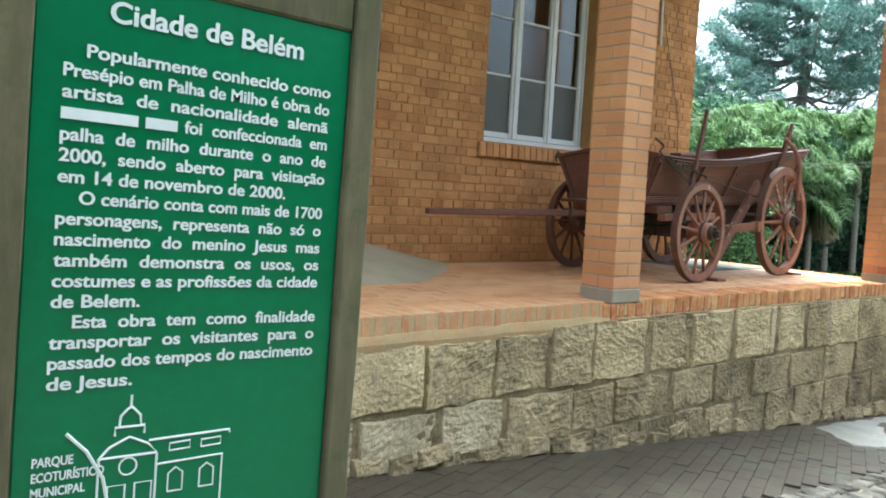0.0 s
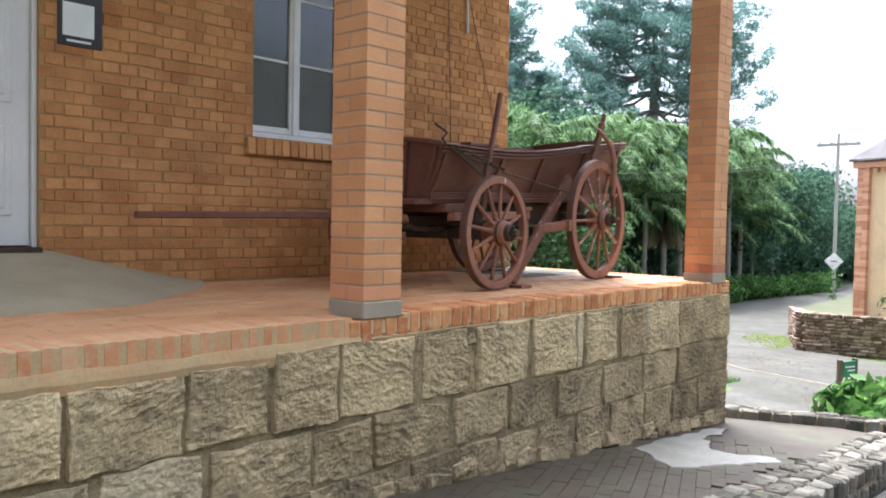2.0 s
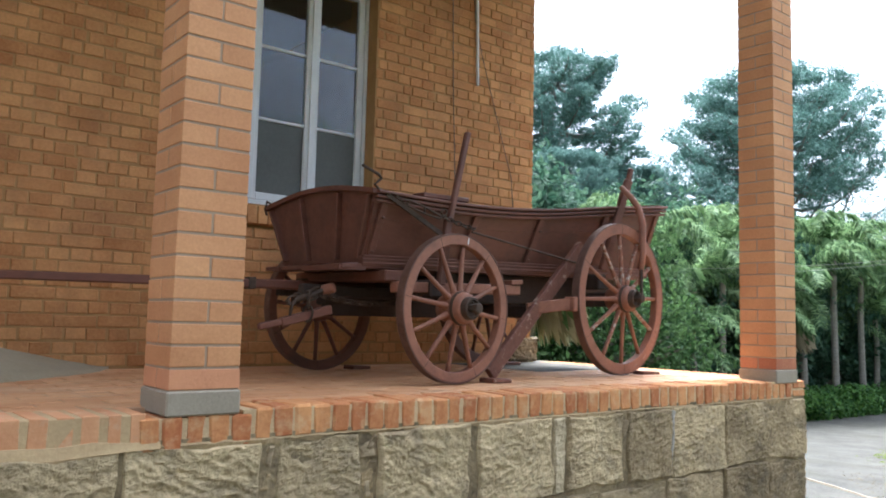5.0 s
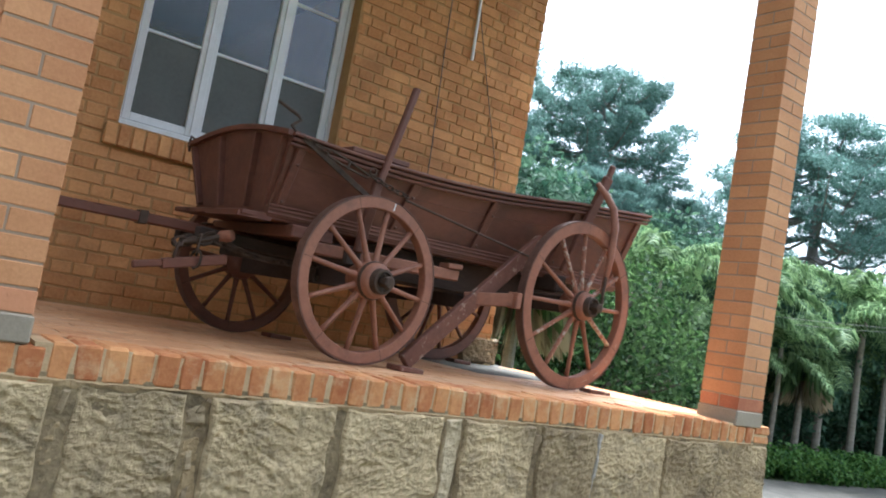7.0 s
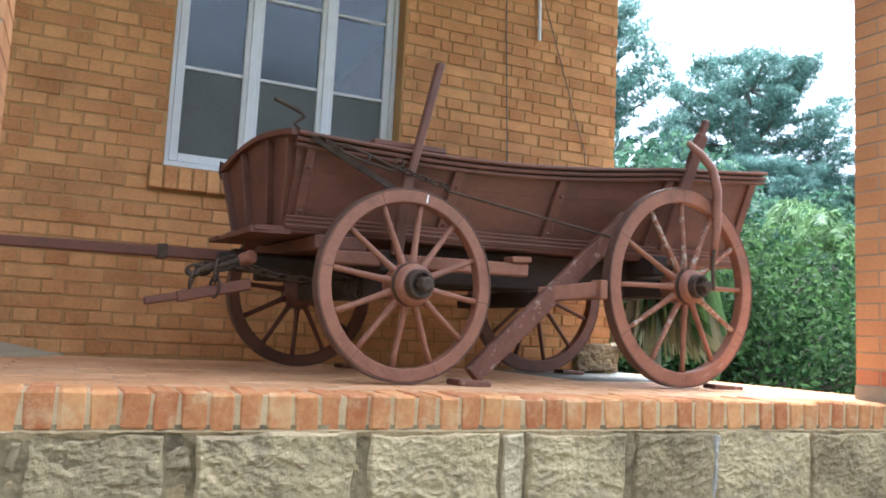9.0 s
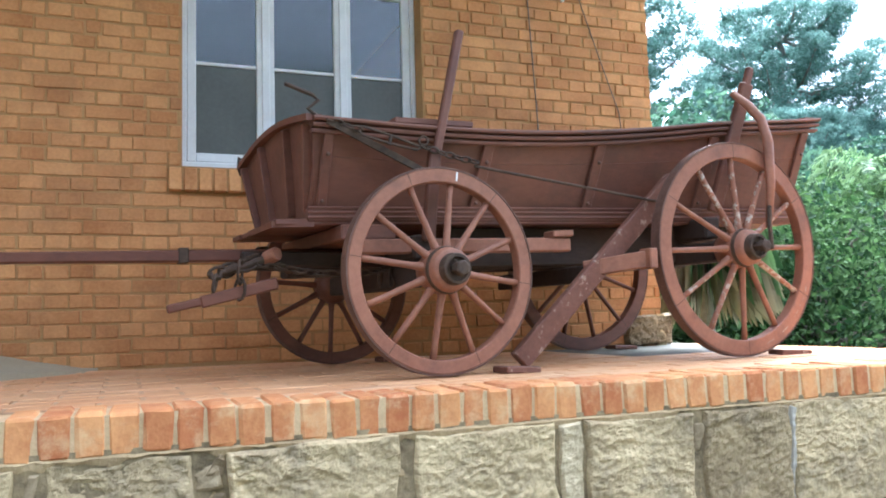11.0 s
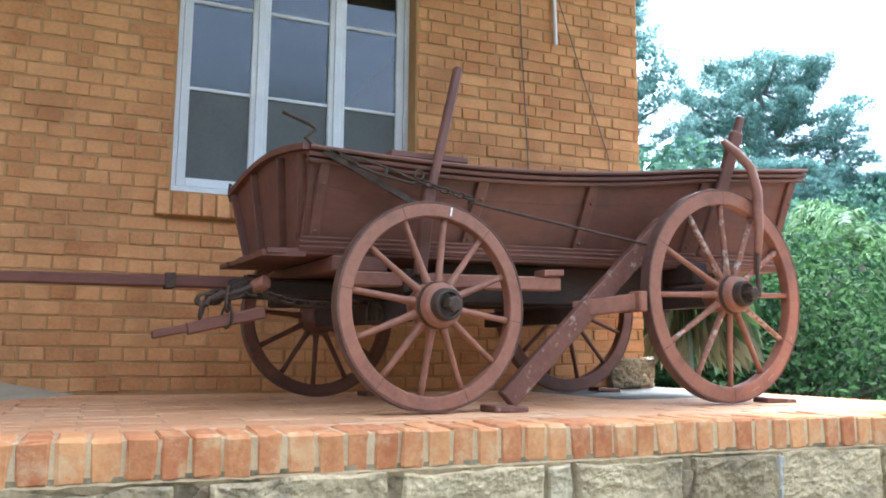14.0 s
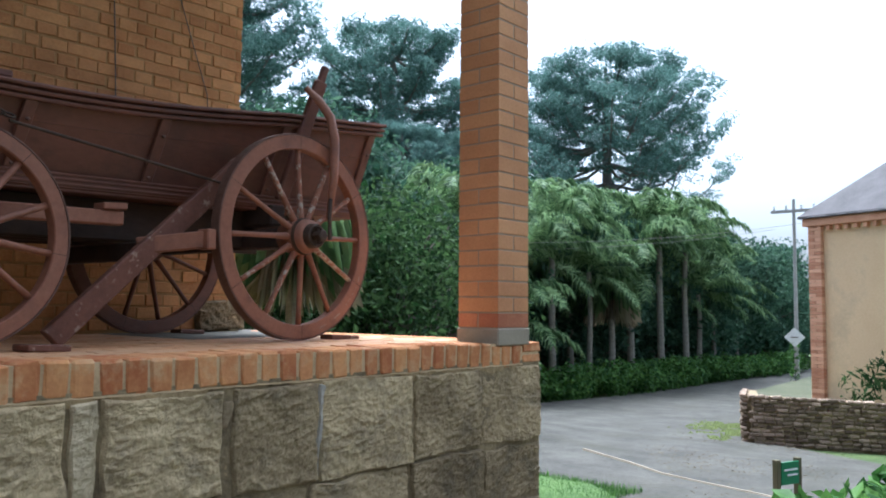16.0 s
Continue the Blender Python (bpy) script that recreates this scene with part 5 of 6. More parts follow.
    chain(bm, (1.60, 0.95, 1.075), (1.72, 0.93, 1.070), 0.006, 0.034, 0.0048)
    ring_link(bm, (1.592, 0.95, 1.035), (0.1, 0, 1), 0.055, 0.005, 0.1)
    chain(bm, (1.62, 0.92, 1.07), (1.625, 0.92, 1.0), 0.0)
    part("trace_chain", bm, M_iron, root, "rusty trace chain")
    # front stake and rear lever
    bm = bmesh.new()
    beam(bm, (1.705, 0.722, 1.40), (1.815, 0.700, 1.962), 0.030, 0.030, 0.006, (0, 1, 0))
    beam(bm, (1.69, 0.735, 1.16), (1.715, 0.718, 1.50), 0.045, 0.03, 0.006, (0, 1, 0))
    part("stake", bm, M_wagon, root, "tall tapered stake")
    bm = bmesh.new()
    beam(bm, (3.02, 0.78, 1.28), (3.165, 0.695, 1.83), 0.06, 0.032, 0.006, (0, 1, 0))
    beam(bm, (3.15, 0.70, 1.78), (3.185, 0.69, 1.90), 0.034, 0.028, 0.006, (0, 1, 0))
    part("stake", bm, M_wagon, root)
    bm = bmesh.new()
    tube(bm, [(3.105, 0.56, 1.19), (3.135, 0.565, 1.38), (3.145, 0.575, 1.55), (3.14, 0.60, 1.65), (3.11, 0.64, 1.72), (3.065, 0.68, 1.78)], [0.013, 0.019, 0.021, 0.020, 0.019, 0.014], 8)
    part("bent_stay", bm, M_wheel, root, "bent wooden stay from hub to rail", True)
    bm = bmesh.new()
    tube(bm, [(3.105, 0.55, 1.10), (3.10, 0.55, 1.20), (3.11, 0.555, 1.28)], 0.009, 8)
    part("stay_iron", bm, M_iron, root)
    # brake: slanting bar, cross beam and block
    bm = bmesh.new()
    beam(bm, (2.03, 0.73, 0.700), (2.79, 0.752, 1.412), 0.080, 0.038, 0.005, (0, 1, 0))
    part("brake_bar", bm, M_flaked_bar, root, "slanting brake bar, worn along its edge")
    bm = bmesh.new()
    beam(bm, (2.36, 0.78, 1.045), (2.545, 0.63, 1.075), 0.05, 0.066, 0.005)
    part("brake_beam", bm, M_wheel, root)
    bm = bmesh.new()
    box(bm, (2.525, 0.585, 1.035), (2.562, 0.655, 1.115), None, 0.005)
    part("brake_block", bm, M_wheel, root, "brake block against the wheel")
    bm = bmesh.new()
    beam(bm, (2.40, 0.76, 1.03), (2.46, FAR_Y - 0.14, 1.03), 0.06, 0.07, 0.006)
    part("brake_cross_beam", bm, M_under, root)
    # chain and rod along the side, crank at the corner, loose board on the rail
    bm = bmesh.new()
    chain(bm, (1.32, 0.722, 1.612), (1.445, 0.705, 1.562), 0.002, 0.030)
    part("side_chain", bm, M_iron, root, "rusty chain along the side")
    bm = bmesh.new()
    chain(bm, (1.655, 0.695, 1.512), (1.87, 0.695, 1.455), 0.006, 0.032)
    part("side_chain", bm, M_iron, root, "rusty chain along the side")
    bm = bmesh.new()
    tube(bm, [(1.662 + 0.017 * math.cos(a), 0.692, 1.528 + 0.017 * math.sin(a)) for a in [k * math.pi / 6 for k in range(13)]], 0.004, 6)
    part("chain_ring", bm, M_iron, root)
    # dark strip from the front corner down to the stake
    bm = bmesh.new()
    beam(bm, (1.33, 0.722, 1.598), (1.682, 0.728, 1.418), 0.026, 0.008, 0.002, (0, 1, 0))
    part("side_strap", bm, M_iron, root, "dark strip slanting down the side")
    bm = bmesh.new()
    for d in (-0.016, 0.016):
        tube(bm, [(1.432, 0.705, 1.566 + d * 0.2), (1.445, 0.70, 1.560 + d), (1.545, 0.698, 1.530 + d), (1.64, 0.696, 1.502 + d * 0.5), (1.66, 0.696, 1.510)], 0.005, 6)
    tube(bm, [(1.545, 0.698, 1.550), (1.540, 0.698, 1.510)], 0.006, 6)
    part("stretcher", bm, M_iron, root)
    bm = bmesh.new()
    tube(bm, [(1.86, 0.70, 1.440), (2.76, 0.725, 1.305)], 0.0055, 6)
    part("side_rod", bm, M_iron, root, "thin iron rod")
    bm = bmesh.new()
    tube(bm, [(1.30, 0.735, 1.615), (1.262, 0.73, 1.640), (1.30, 0.725, 1.672), (1.275, 0.722, 1.69), (1.17, 0.72, 1.725)], 0.008, 7)
    part("crank", bm, M_iron, root, "bent iron crank")
    bm = bmesh.new()
    tube(bm, [(1.248, 1.58, 1.61), (1.225, 1.60, 1.632), (1.228, 1.62, 1.59), (1.24, 1.62, 1.555)], 0.007, 6)
    part("corner_iron", bm, M_iron, root)
    bm = bmesh.new()
    beam(bm, (1.585, 0.80, 1.620), (1.89, 0.80, 1.614), 0.09, 0.024, 0.004)
    part("loose_board", bm, M_wagon, root, "short board lying on the rail")
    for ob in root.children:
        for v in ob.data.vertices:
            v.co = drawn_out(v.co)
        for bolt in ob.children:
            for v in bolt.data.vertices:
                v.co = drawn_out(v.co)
    root.matrix_basis = WAGON_AT
    wide = (FAR_Y - NEAR_Y) * 1.05
    for x, y, r, o, t in ((-0.012, 0.0, 0.388, -1, 22), (-0.012, wide, 0.388, 1, 4), (1.53, 0.0, 0.495, -1, 2), (1.53, wide, 0.495, 1, 20)):
        wheel(root, x, y, r, o, t)
    rng = random.Random(17)
    bm = bmesh.new()                          # a chip of bare wood on the front wheel's rim
    a = radians(80)
    m = Matrix.Translation((-0.012 + 0.359 * math.cos(a), -0.0265, 0.392 + 0.359 * math.sin(a)))
    box(bm, (-0.0030, -0.001, -0.017), (0.0032, 0.001, 0.017), m @ pose(0, 0, 0, 0, 8, 0), 0.0004)
    part("paint_chip", bm, M_letter, root, "white chip in the rim's paint")
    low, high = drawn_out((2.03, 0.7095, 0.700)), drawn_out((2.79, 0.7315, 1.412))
    for k in range(26):                       # flakes of bare wood along the brake bar and the rear rim
        bm = bmesh.new()
        if k < 12:
            t = rng.uniform(0.10, 0.62)
            c = low.lerp(high, t) + Vector((-0.6, 0, 0.64)) * rng.uniform(-0.040, 0.040)
            m = Matrix.Translation(c) @ pose(0, 0, 0, 0, -43 + rng.gauss(0, 22), 0)
        else:
            a = radians(rng.uniform(-78, -20))
            m = Matrix.Translation((1.53 + 0.458 * math.cos(a), -0.0265, 0.499 + 0.458 * math.sin(a))) @ pose(0, 0, 0, 0, 90 - math.degrees(a) + rng.uniform(-15, 15), 0)
        l, w = rng.uniform(0.003, 0.016), rng.uniform(0.0012, 0.0045)
        box(bm, (-l, -0.001, -w), (l, 0.0008, w), m, 0.0004)
        part("worn_flake", bm, M_worn, root, "flake of bare wood")
    return root


wagon()


def chock(x, y, l, d, turn):
    bm = bmesh.new()
    box(bm, (-l / 2, -d / 2, 0), (l / 2, d / 2, 0.024), pose(0, 0, 0, 0, 2.5, 0), 0.004)
    ob = tagged(link_mesh("wooden_chock", bm, M_flaked_bar), "dark red wooden chock wedged behind a wagon wheel", "chock", "wheel chocks")
    ob.matrix_basis = WAGON_AT @ pose(*drawn_out((x, y, FLOOR)).xy, 0.001, 0, 0, turn)


for args in ((1.945, 0.60, 0.16, 0.10, 3), (3.22, 0.60, 0.19, 0.09, -4), (1.95, FAR_Y, 0.15, 0.1, 5), (3.21, FAR_Y, 0.17, 0.1, 0)):
    chock(*args)


def wall_cables():
    for pts, r in (([(2.932, WALL_Y - 0.012, 4.18), (2.975, WALL_Y - 0.012, 2.9), (3.015, WALL_Y - 0.012, 2.15), (3.04, WALL_Y - 0.012, 1.5)], 0.004),
                   ([(3.12, WALL_Y - 0.012, 4.18), (3.20, WALL_Y - 0.012, 3.45), (3.27, WALL_Y - 0.02, 3.18), (3.37, WALL_Y - 0.012, 2.92), (3.50, WALL_Y - 0.012, 2.56), (3.63, WALL_Y - 0.012, 2.21), (3.70, WALL_Y - 0.012, 1.5)], 0.0035)):
        bm = bmesh.new()
        tube(bm, pts, r, 6)
        tagged(link_mesh("wall_cable", bm, M_cable), "thin cable hanging loosely down the brick wall", "cable", "wall cables")
    bm = bmesh.new()
    tube(bm, [(3.229, WALL_Y - 0.018, 2.92), (3.189, WALL_Y - 0.018, 4.19)], 0.012, 8)
    tagged(link_mesh("conduit", bm, M_white_paint), "white plastic conduit on the brick wall", "pipe")


wall_cables()

# ---------------------------------------------------------------- the green sign board
SIGN_Y = -1.435


def lettering(parent, words, x, z, height, width=None, align="LEFT", label="white lettering", name="line_of_text"):
    cu = bpy.data.curves.new("text", "FONT")
    cu.body, cu.size, cu.align_x, cu.offset = words, 1.0, "LEFT", 0.016
    tmp = bpy.data.objects.new("text", cu)
    scene.collection.objects.link(tmp)
    me = bpy.data.meshes.new_from_object(tmp.evaluated_get(bpy.context.evaluated_depsgraph_get()))
    scene.collection.objects.unlink(tmp)
    bpy.data.objects.remove(tmp)
    xs = [v.co.x for v in me.vertices]
    lo, hi = min(xs), max(xs)
    k = width / (hi - lo) if width else height
    flat, faces = [], []
    for dx, dz, dy in ((0, 0, 0), (0.030, 0, 0.0003), (0.015, 0.010, 0.0006)):      # struck three times over, for bold strokes
        base = len(flat)
        flat += [((v.co.x - lo) * k + dx * height, dy, (v.co.y + dz) * height) for v in me.vertices]
        faces += [[base + i for i in p.vertices] for p in me.polygons]
    ob = from_lists(name, flat, faces, M_letter)
    ob.parent = parent
    ob.location = (x - (width if align == "RIGHT" else 0), -0.0165, z)
    return tagged(ob, label=label, kind="stuff")


def sign_board():
    cx = -3.15
    root = tagged(empty("sign_board", (cx, SIGN_Y, ground_level(cx, SIGN_Y))), "green information board with white text between mossy wooden posts", "sign board")
    zo = ground_level(cx, SIGN_Y)
    bm = bmesh.new()
    box(bm, (-3.495 - cx, -0.012, 0.16 - zo), (-2.81 - cx, 0.012, 1.655 - zo), None, 0.003)
    part("panel", bm, M_sign_green, root, "glossy green panel")
    rng = random.Random(4)
    for x in (-3.531, -2.774):
        bm = bmesh.new()
        rings = []
        for i in range(20):
            z = -0.1 + i * 0.125
            w = 0.033 + 0.003 * noise.noise(Vector((x, 0, z * 4)))
            rings.append([(x - cx + dx * w + 0.003 * noise.noise(Vector((x, dx, z * 9))), dy * w, z) for dx, dy in ((-1, -0.85), (-0.85, -1), (0.85, -1), (1, -0.85), (1, 0.85), (0.85, 1), (-0.85, 1), (-1, 0.85))])
        loft(bm, rings)
        part("post", bm, M_post, root, "squared wooden post greened with moss")
    bm = bmesh.new()
    box(bm, (-3.495 - cx, -0.02, 1.655 - zo), (-2.81 - cx, 0.03, 1.75 - zo), None, 0.006)
    part("top_board", bm, M_post, root, "weathered top board")
    lx, rx = -3.442 - cx, -2.860 - cx
    W = rx - lx
    lettering(root, "Cidade de Belém", -3.362 - cx, 1.567 - zo, 0.058, 0.424)
    lines = [("Popularmente conhecido como", 0.07, 1), ("Presépio em Palha de Milho é obra do", 0, 1), ("artista  de  nacionalidade  alemã", 0, 1), None,
             ("palha  de  milho  durante  o  ano  de", 0, 1), ("2000,  sendo  aberto  para  visitação", 0, 1), ("em 14 de novembro de 2000.", 0, 0.83), ("O cenário conta com mais de 1700", 0.07, 1),
             ("personagens,  representa  não  só  o", 0, 1), ("nascimento  do  menino  Jesus  mas", 0, 1), ("também  demonstra  os  usos,  os", 0, 1), ("costumes e as profissões da cidade", 0, 1),
             ("de Belem.", 0, 0.29), ("Esta  obra  tem  como  finalidade", 0.07, 1), ("transportar  os  visitantes  para  o", 0, 1), ("passado dos tempos do nascimento", 0, 1), ("de Jesus.", 0, 0.28)]
    for i, row in enumerate(lines):
        z = 1.490 - i * 0.0406 - zo
        if row is None:
            bm = bmesh.new()
            box(bm, (lx, -0.0175, z), (lx + 0.145, -0.0125, z + 0.022))
            box(bm, (lx + 0.16, -0.0175, z), (lx + 0.225, -0.0125, z + 0.022))
            part("bar", bm, M_letter, root, "plain white bars of print")
            lettering(root, "foi  confeccionada  em", lx + 0.24, z, 0.036, W - 0.24)
            continue
        words, indent, share = row
        lettering(root, words, lx + indent * W / 0.6 * 0.6, z, 0.036, W * share - indent * W / 0.6 * 0.6 if share == 1 else W * share)
    for i, (w, width) in enumerate((("PARQUE", 0.075), ("ECOTURÍSTICO", 0.135), ("MUNICIPAL", 0.10))):
        lettering(root, w, -3.46 - cx, 0.690 - i * 0.030 - zo, 0.026, width)
    # line drawing of a domed church with a long wing
    bm = bmesh.new()

    def stroke(pts, r=0.0028):
        tube(bm, [(x - cx, -0.0135, z - zo) for x, z in pts], r, 5)

    stroke([(-3.276, 0.818), (-3.276, 0.790)])
    stroke([(-3.298, 0.752), (-3.296, 0.775), (-3.284, 0.788), (-3.276, 0.795), (-3.268, 0.788), (-3.256, 0.775), (-3.254, 0.752), (-3.298, 0.752)])
    stroke([(-3.306, 0.735), (-3.306, 0.752), (-3.246, 0.752), (-3.246, 0.735)])
    stroke([(-3.335, 0.690), (-3.315, 0.712), (-3.276, 0.730), (-3.237, 0.712), (-3.217, 0.690), (-3.335, 0.690)])
    stroke([(-3.335, 0.690), (-3.335, 0.50)])
    stroke([(-3.217, 0.690), (-3.217, 0.50)])
    stroke([(-3.235, 0.718), (-3.055, 0.722), (-3.055, 0.715)])
    stroke([(-3.217, 0.664), (-3.07, 0.668), (-3.07, 0.50)])
    for x in (-3.19, -3.12):
        stroke([(x, 0.69), (x + 0.045, 0.692), (x + 0.045, 0.708), (x, 0.706), (x, 0.69)], 0.002)
    for x in (-3.19, -3.12):
        stroke([(x, 0.60), (x, 0.64), (x + 0.016, 0.652), (x + 0.032, 0.64), (x + 0.032, 0.60), (x, 0.60)], 0.002)
    for x in (-3.315, -3.26):
        stroke([(x, 0.55), (x, 0.63), (x + 0.035, 0.63), (x + 0.035, 0.55), (x, 0.55)], 0.002)
    stroke([(-3.276 + 0.018 * math.cos(a), 0.668 + 0.018 * math.sin(a)) for a in [k * math.pi / 8 for k in range(17)]], 0.002)
    stroke([(-3.40, 0.75), (-3.36, 0.71), (-3.325, 0.65), (-3.31, 0.58), (-3.30, 0.50)], 0.004)
    part("line_drawing", bm, M_letter, root, "white line drawing of a church")
    root.rotation_euler, root.scale = (0, radians(1.8), 0), (0.985, 0.985, 0.985)
    root.location = (-3.160, -1.345, -0.160)      # the board has sunk a little to one side
    return root


sign_board()

# ---------------------------------------------------------------- far things: walls, gatehouse, signs


def low_brick_wall():
    a, b, c = (Vector(site(*p)) for p in ((15.0, 3.40), (18.2, -0.9), (20.5, 5.6)))
    root = None
    rng = random.Random(6)
    bm = bmesh.new()
    for p, q in ((a, b), (a, c)):
        e = (q - p).normalized()
        n = Vector((-e.y, e.x)) * 0.13
        rings = []
        for t in (p, q):
            zz = ground_level(t.x, t.y)
            rings.append([(t.x - n.x, t.y - n.y, zz - 0.2), (t.x + n.x, t.y + n.y, zz - 0.2), (t.x + n.x, t.y + n.y, zz + 0.82), (t.x - n.x, t.y - n.y, zz + 0.82)])
        loft(bm, rings)
    root = tagged(link_mesh("low_wall", bm, M_stone_mortar), "low wall of dark weathered bricks along the yard", "wall", kind="structure")
    placed = []
    for p, q, sgn in ((a, b, -1), (a, c, 1)):
        d = (q - p).normalized()
        nrm = Vector((-d.y, d.x)) * sgn
        ang = math.degrees(math.atan2(d.y, d.x))
        for row in range(12):
            s = rng.uniform(-0.1, 0.0)
            while s < (q - p).length:
                wide = rng.uniform(0.09, 0.21)
                o = p + d * (s + wide / 2)
                zz = ground_level(o.x, o.y) + 0.04 + row * 0.071 + rng.uniform(-0.010, 0.010)
                me = brick_mesh("brick", round(wide - 0.014, 2), 0.10, 0.056, M_yard_wall, 0.014, rng.randrange(12))
                out = nrm * (0.10 + rng.uniform(-0.01, 0.045))
                placed.append((me, pose(o.x + out.x, o.y + out.y, zz, rng.uniform(-4, 4), rng.uniform(-3, 3), ang + rng.uniform(-4, 4))))
                s += wide
    tagged(fuse("bricks", placed, M_yard_wall, root), kind="stuff")
    # raised lawn behind it
    pts = [a + Vector((0.15, 0.0)), c, *(Vector(site(*p)) for p in ((30, 7.2), (42, 8.5), (42, -20), (18, -20))), b]
    bm = bmesh.new()
    tops = [bm.verts.new((p.x, p.y, ground_level(p.x, p.y) + 0.78)) for p in pts]
    bots = [bm.verts.new((p.x, p.y, ground_level(p.x, p.y) - 0.1)) for p in pts]
    bm.faces.new(tops)
    for k in range(len(pts)):
        bm.faces.new((bots[k], bots[(k + 1) % len(pts)], tops[(k + 1) % len(pts)], tops[k]))
    tagged(link_mesh("lawn", bm, M_lawn), "raised lawn behind the low brick wall", "lawn", kind="structure")


low_brick_wall()


def gatehouse():
    x, y = site(18.35, 3.46)
    z = ground_level(x, y) + 0.76
    root = tagged(empty("gatehouse", (x, y, z)), "small ochre house with brick pilasters and a hipped tile roof", "house")
    root.rotation_euler = (0, 0, radians(-20))
    depth, width, high = 4.5, 7.0, 3.78
    bm = bmesh.new()
    box(bm, (0.05, -width, 0), (depth, 0, high))
    part("wall", bm, M_ochre, root, "ochre rendered wall")
    rng = random.Random(2)
    me = [brick_mesh("brick", 0.21, 0.1, 0.064, M_gate_brick, 0.004, s) for s in range(3)]
    placed = []
    for y0 in (-0.30, -width):
        for c in range(int(high / 0.072)):
            for k in range(2 if c % 2 else 1):
                yy = y0 + (0.15 if c % 2 == 0 else 0.075 + k * 0.15)
                placed.append((brick_mesh("brick", 0.29 if c % 2 == 0 else 0.14, 0.10, 0.064, M_gate_brick, 0.004, c), pose(-0.01, yy, 0.04 + c * 0.072, 0, 0, 90)))
                placed.append((me[0], pose(0.11, y0 + 0.29 if y0 > -1 else y0, 0.04 + c * 0.072)))
    fused = fuse("pilaster_bricks", placed, M_gate_brick, root)
    tagged(fused, "orange brick pilasters", kind="stuff")
    bm = bmesh.new()
    box(bm, (-0.10, -width - 0.1, high - 0.22), (depth + 0.1, 0.10, high - 0.06), None, 0.01)
    part("cornice", bm, M_gate_brick, root, "projecting brick cornice")
    for k in range(34):
        bm = bmesh.new()
        box(bm, (-0.06, -0.1 - k * 0.2, high - 0.32), (0.06, -0.02 - k * 0.2, high - 0.225), None, 0.005)
        part("dentil", bm, M_gate_brick, root)
    bm = bmesh.new()
    e = 0.16
    base = [(-e, e, high - 0.06), (-e, -width - e, high - 0.06), (depth + e, -width - e, high - 0.06), (depth + e, e, high - 0.06)]
    ridge = [(depth / 2, -2.3, high + 2.2), (depth / 2, -width + 2.3, high + 2.2)]
    b = [bm.verts.new(p) for p in base]
    u = [bm.verts.new((p[0], p[1], p[2] + 0.05)) for p in base]
    r = [bm.verts.new(p) for p in ridge]
    bm.faces.new(b[::-1])
    for k in range(4):
        bm.faces.new((b[k], b[(k + 1) % 4], u[(k + 1) % 4], u[k]))
    bm.faces.new((u[0], u[1], r[1], r[0]))
    bm.faces.new((u[1], u[2], r[1]))
    bm.faces.new((u[2], u[3], r[0], r[1]))
    bm.faces.new((u[3], u[0], r[0]))
    roof = part("roof", bm, M_roof_tile, root, "dark hipped roof")
    tile = brick_mesh("tile", 0.22, 0.30, 0.025, M_roof_tile, 0.006, 3)
    tiles = []
    # the slopes towards the yard and towards the road
    for side in (0, 1):
        for j in range(12):
            t = j / 12
            if side == 0:
                y_a, y_b = e + (-2.3 - e) * t, -width - e + (2.3 + e) * t
                xx, zz = -e + (depth / 2 + e) * t + 0.1, high + 2.26 * t + 0.04
                tilt = math.degrees(math.atan2(2.26, depth / 2 + e))
                n = int((y_a - y_b) / 0.225)
                for k in range(1, n - 1):
                    tiles.append((tile, Matrix.Translation((xx, y_a - 0.11 - k * 0.225, zz)) @ pose(0, 0, 0, 0, -tilt + 3, 0) @ pose(0, 0, 0, 0, 0, 90)))
            else:
                x_a, x_b = -e + (depth / 2 + e) * t, depth + e - (depth / 2 + e) * t
                yy, zz = e - (2.3 + e) * t - 0.1, high + 2.26 * t + 0.04
                tilt = math.degrees(math.atan2(2.26, 2.3 + e))
                n = int((x_b - x_a) / 0.225)
                for k in range(1, n - 1):
                    tiles.append((tile, Matrix.Translation((x_a + 0.11 + k * 0.225, yy, zz)) @ pose(0, 0, 0, -tilt + 3, 0, 0)))
    tagged(fuse("tiles", tiles, M_roof_tile, roof), kind="stuff")
    return root


gatehouse()


def road_sign():
    x, y = site(26.3, 6.54)
    z = ground_level(x, y)
    root = tagged(empty("road_sign", (x, y, z)), "pale diamond road sign on a thin post grown with creeper", "road sign")
    bm = bmesh.new()
    tube(bm, [(0, 0, 0), (0, 0, 2.38)], 0.035, 8)
    part("post", bm, M_pole, root)
    bm = bmesh.new()
    box(bm, (-0.01, -0.21, -0.21), (0.01, 0.21, 0.21), Matrix.Translation((-0.05, 0, 2.10)) @ pose(0, 0, 0, 45, 0, 0) , 0.02)
    ob = part("plate", bm, M_plate, root, "pale diamond plate")
    bm = bmesh.new()
    box(bm, (-0.075, -0.10, 2.085), (-0.064, 0.10, 2.115))
    part("bar", bm, M_iron, root, "dark unreadable mark")
    root.rotation_euler = (0, 0, radians(18))
    rng = random.Random(9)
    v, f = leaf_cloud([((0, 0, 0.2 + 0.2 * k), 0.16, 26) for k in range(9)], 0.12, 12)
    ob = from_lists("creeper", v, f, M_hedge, root)
    return root


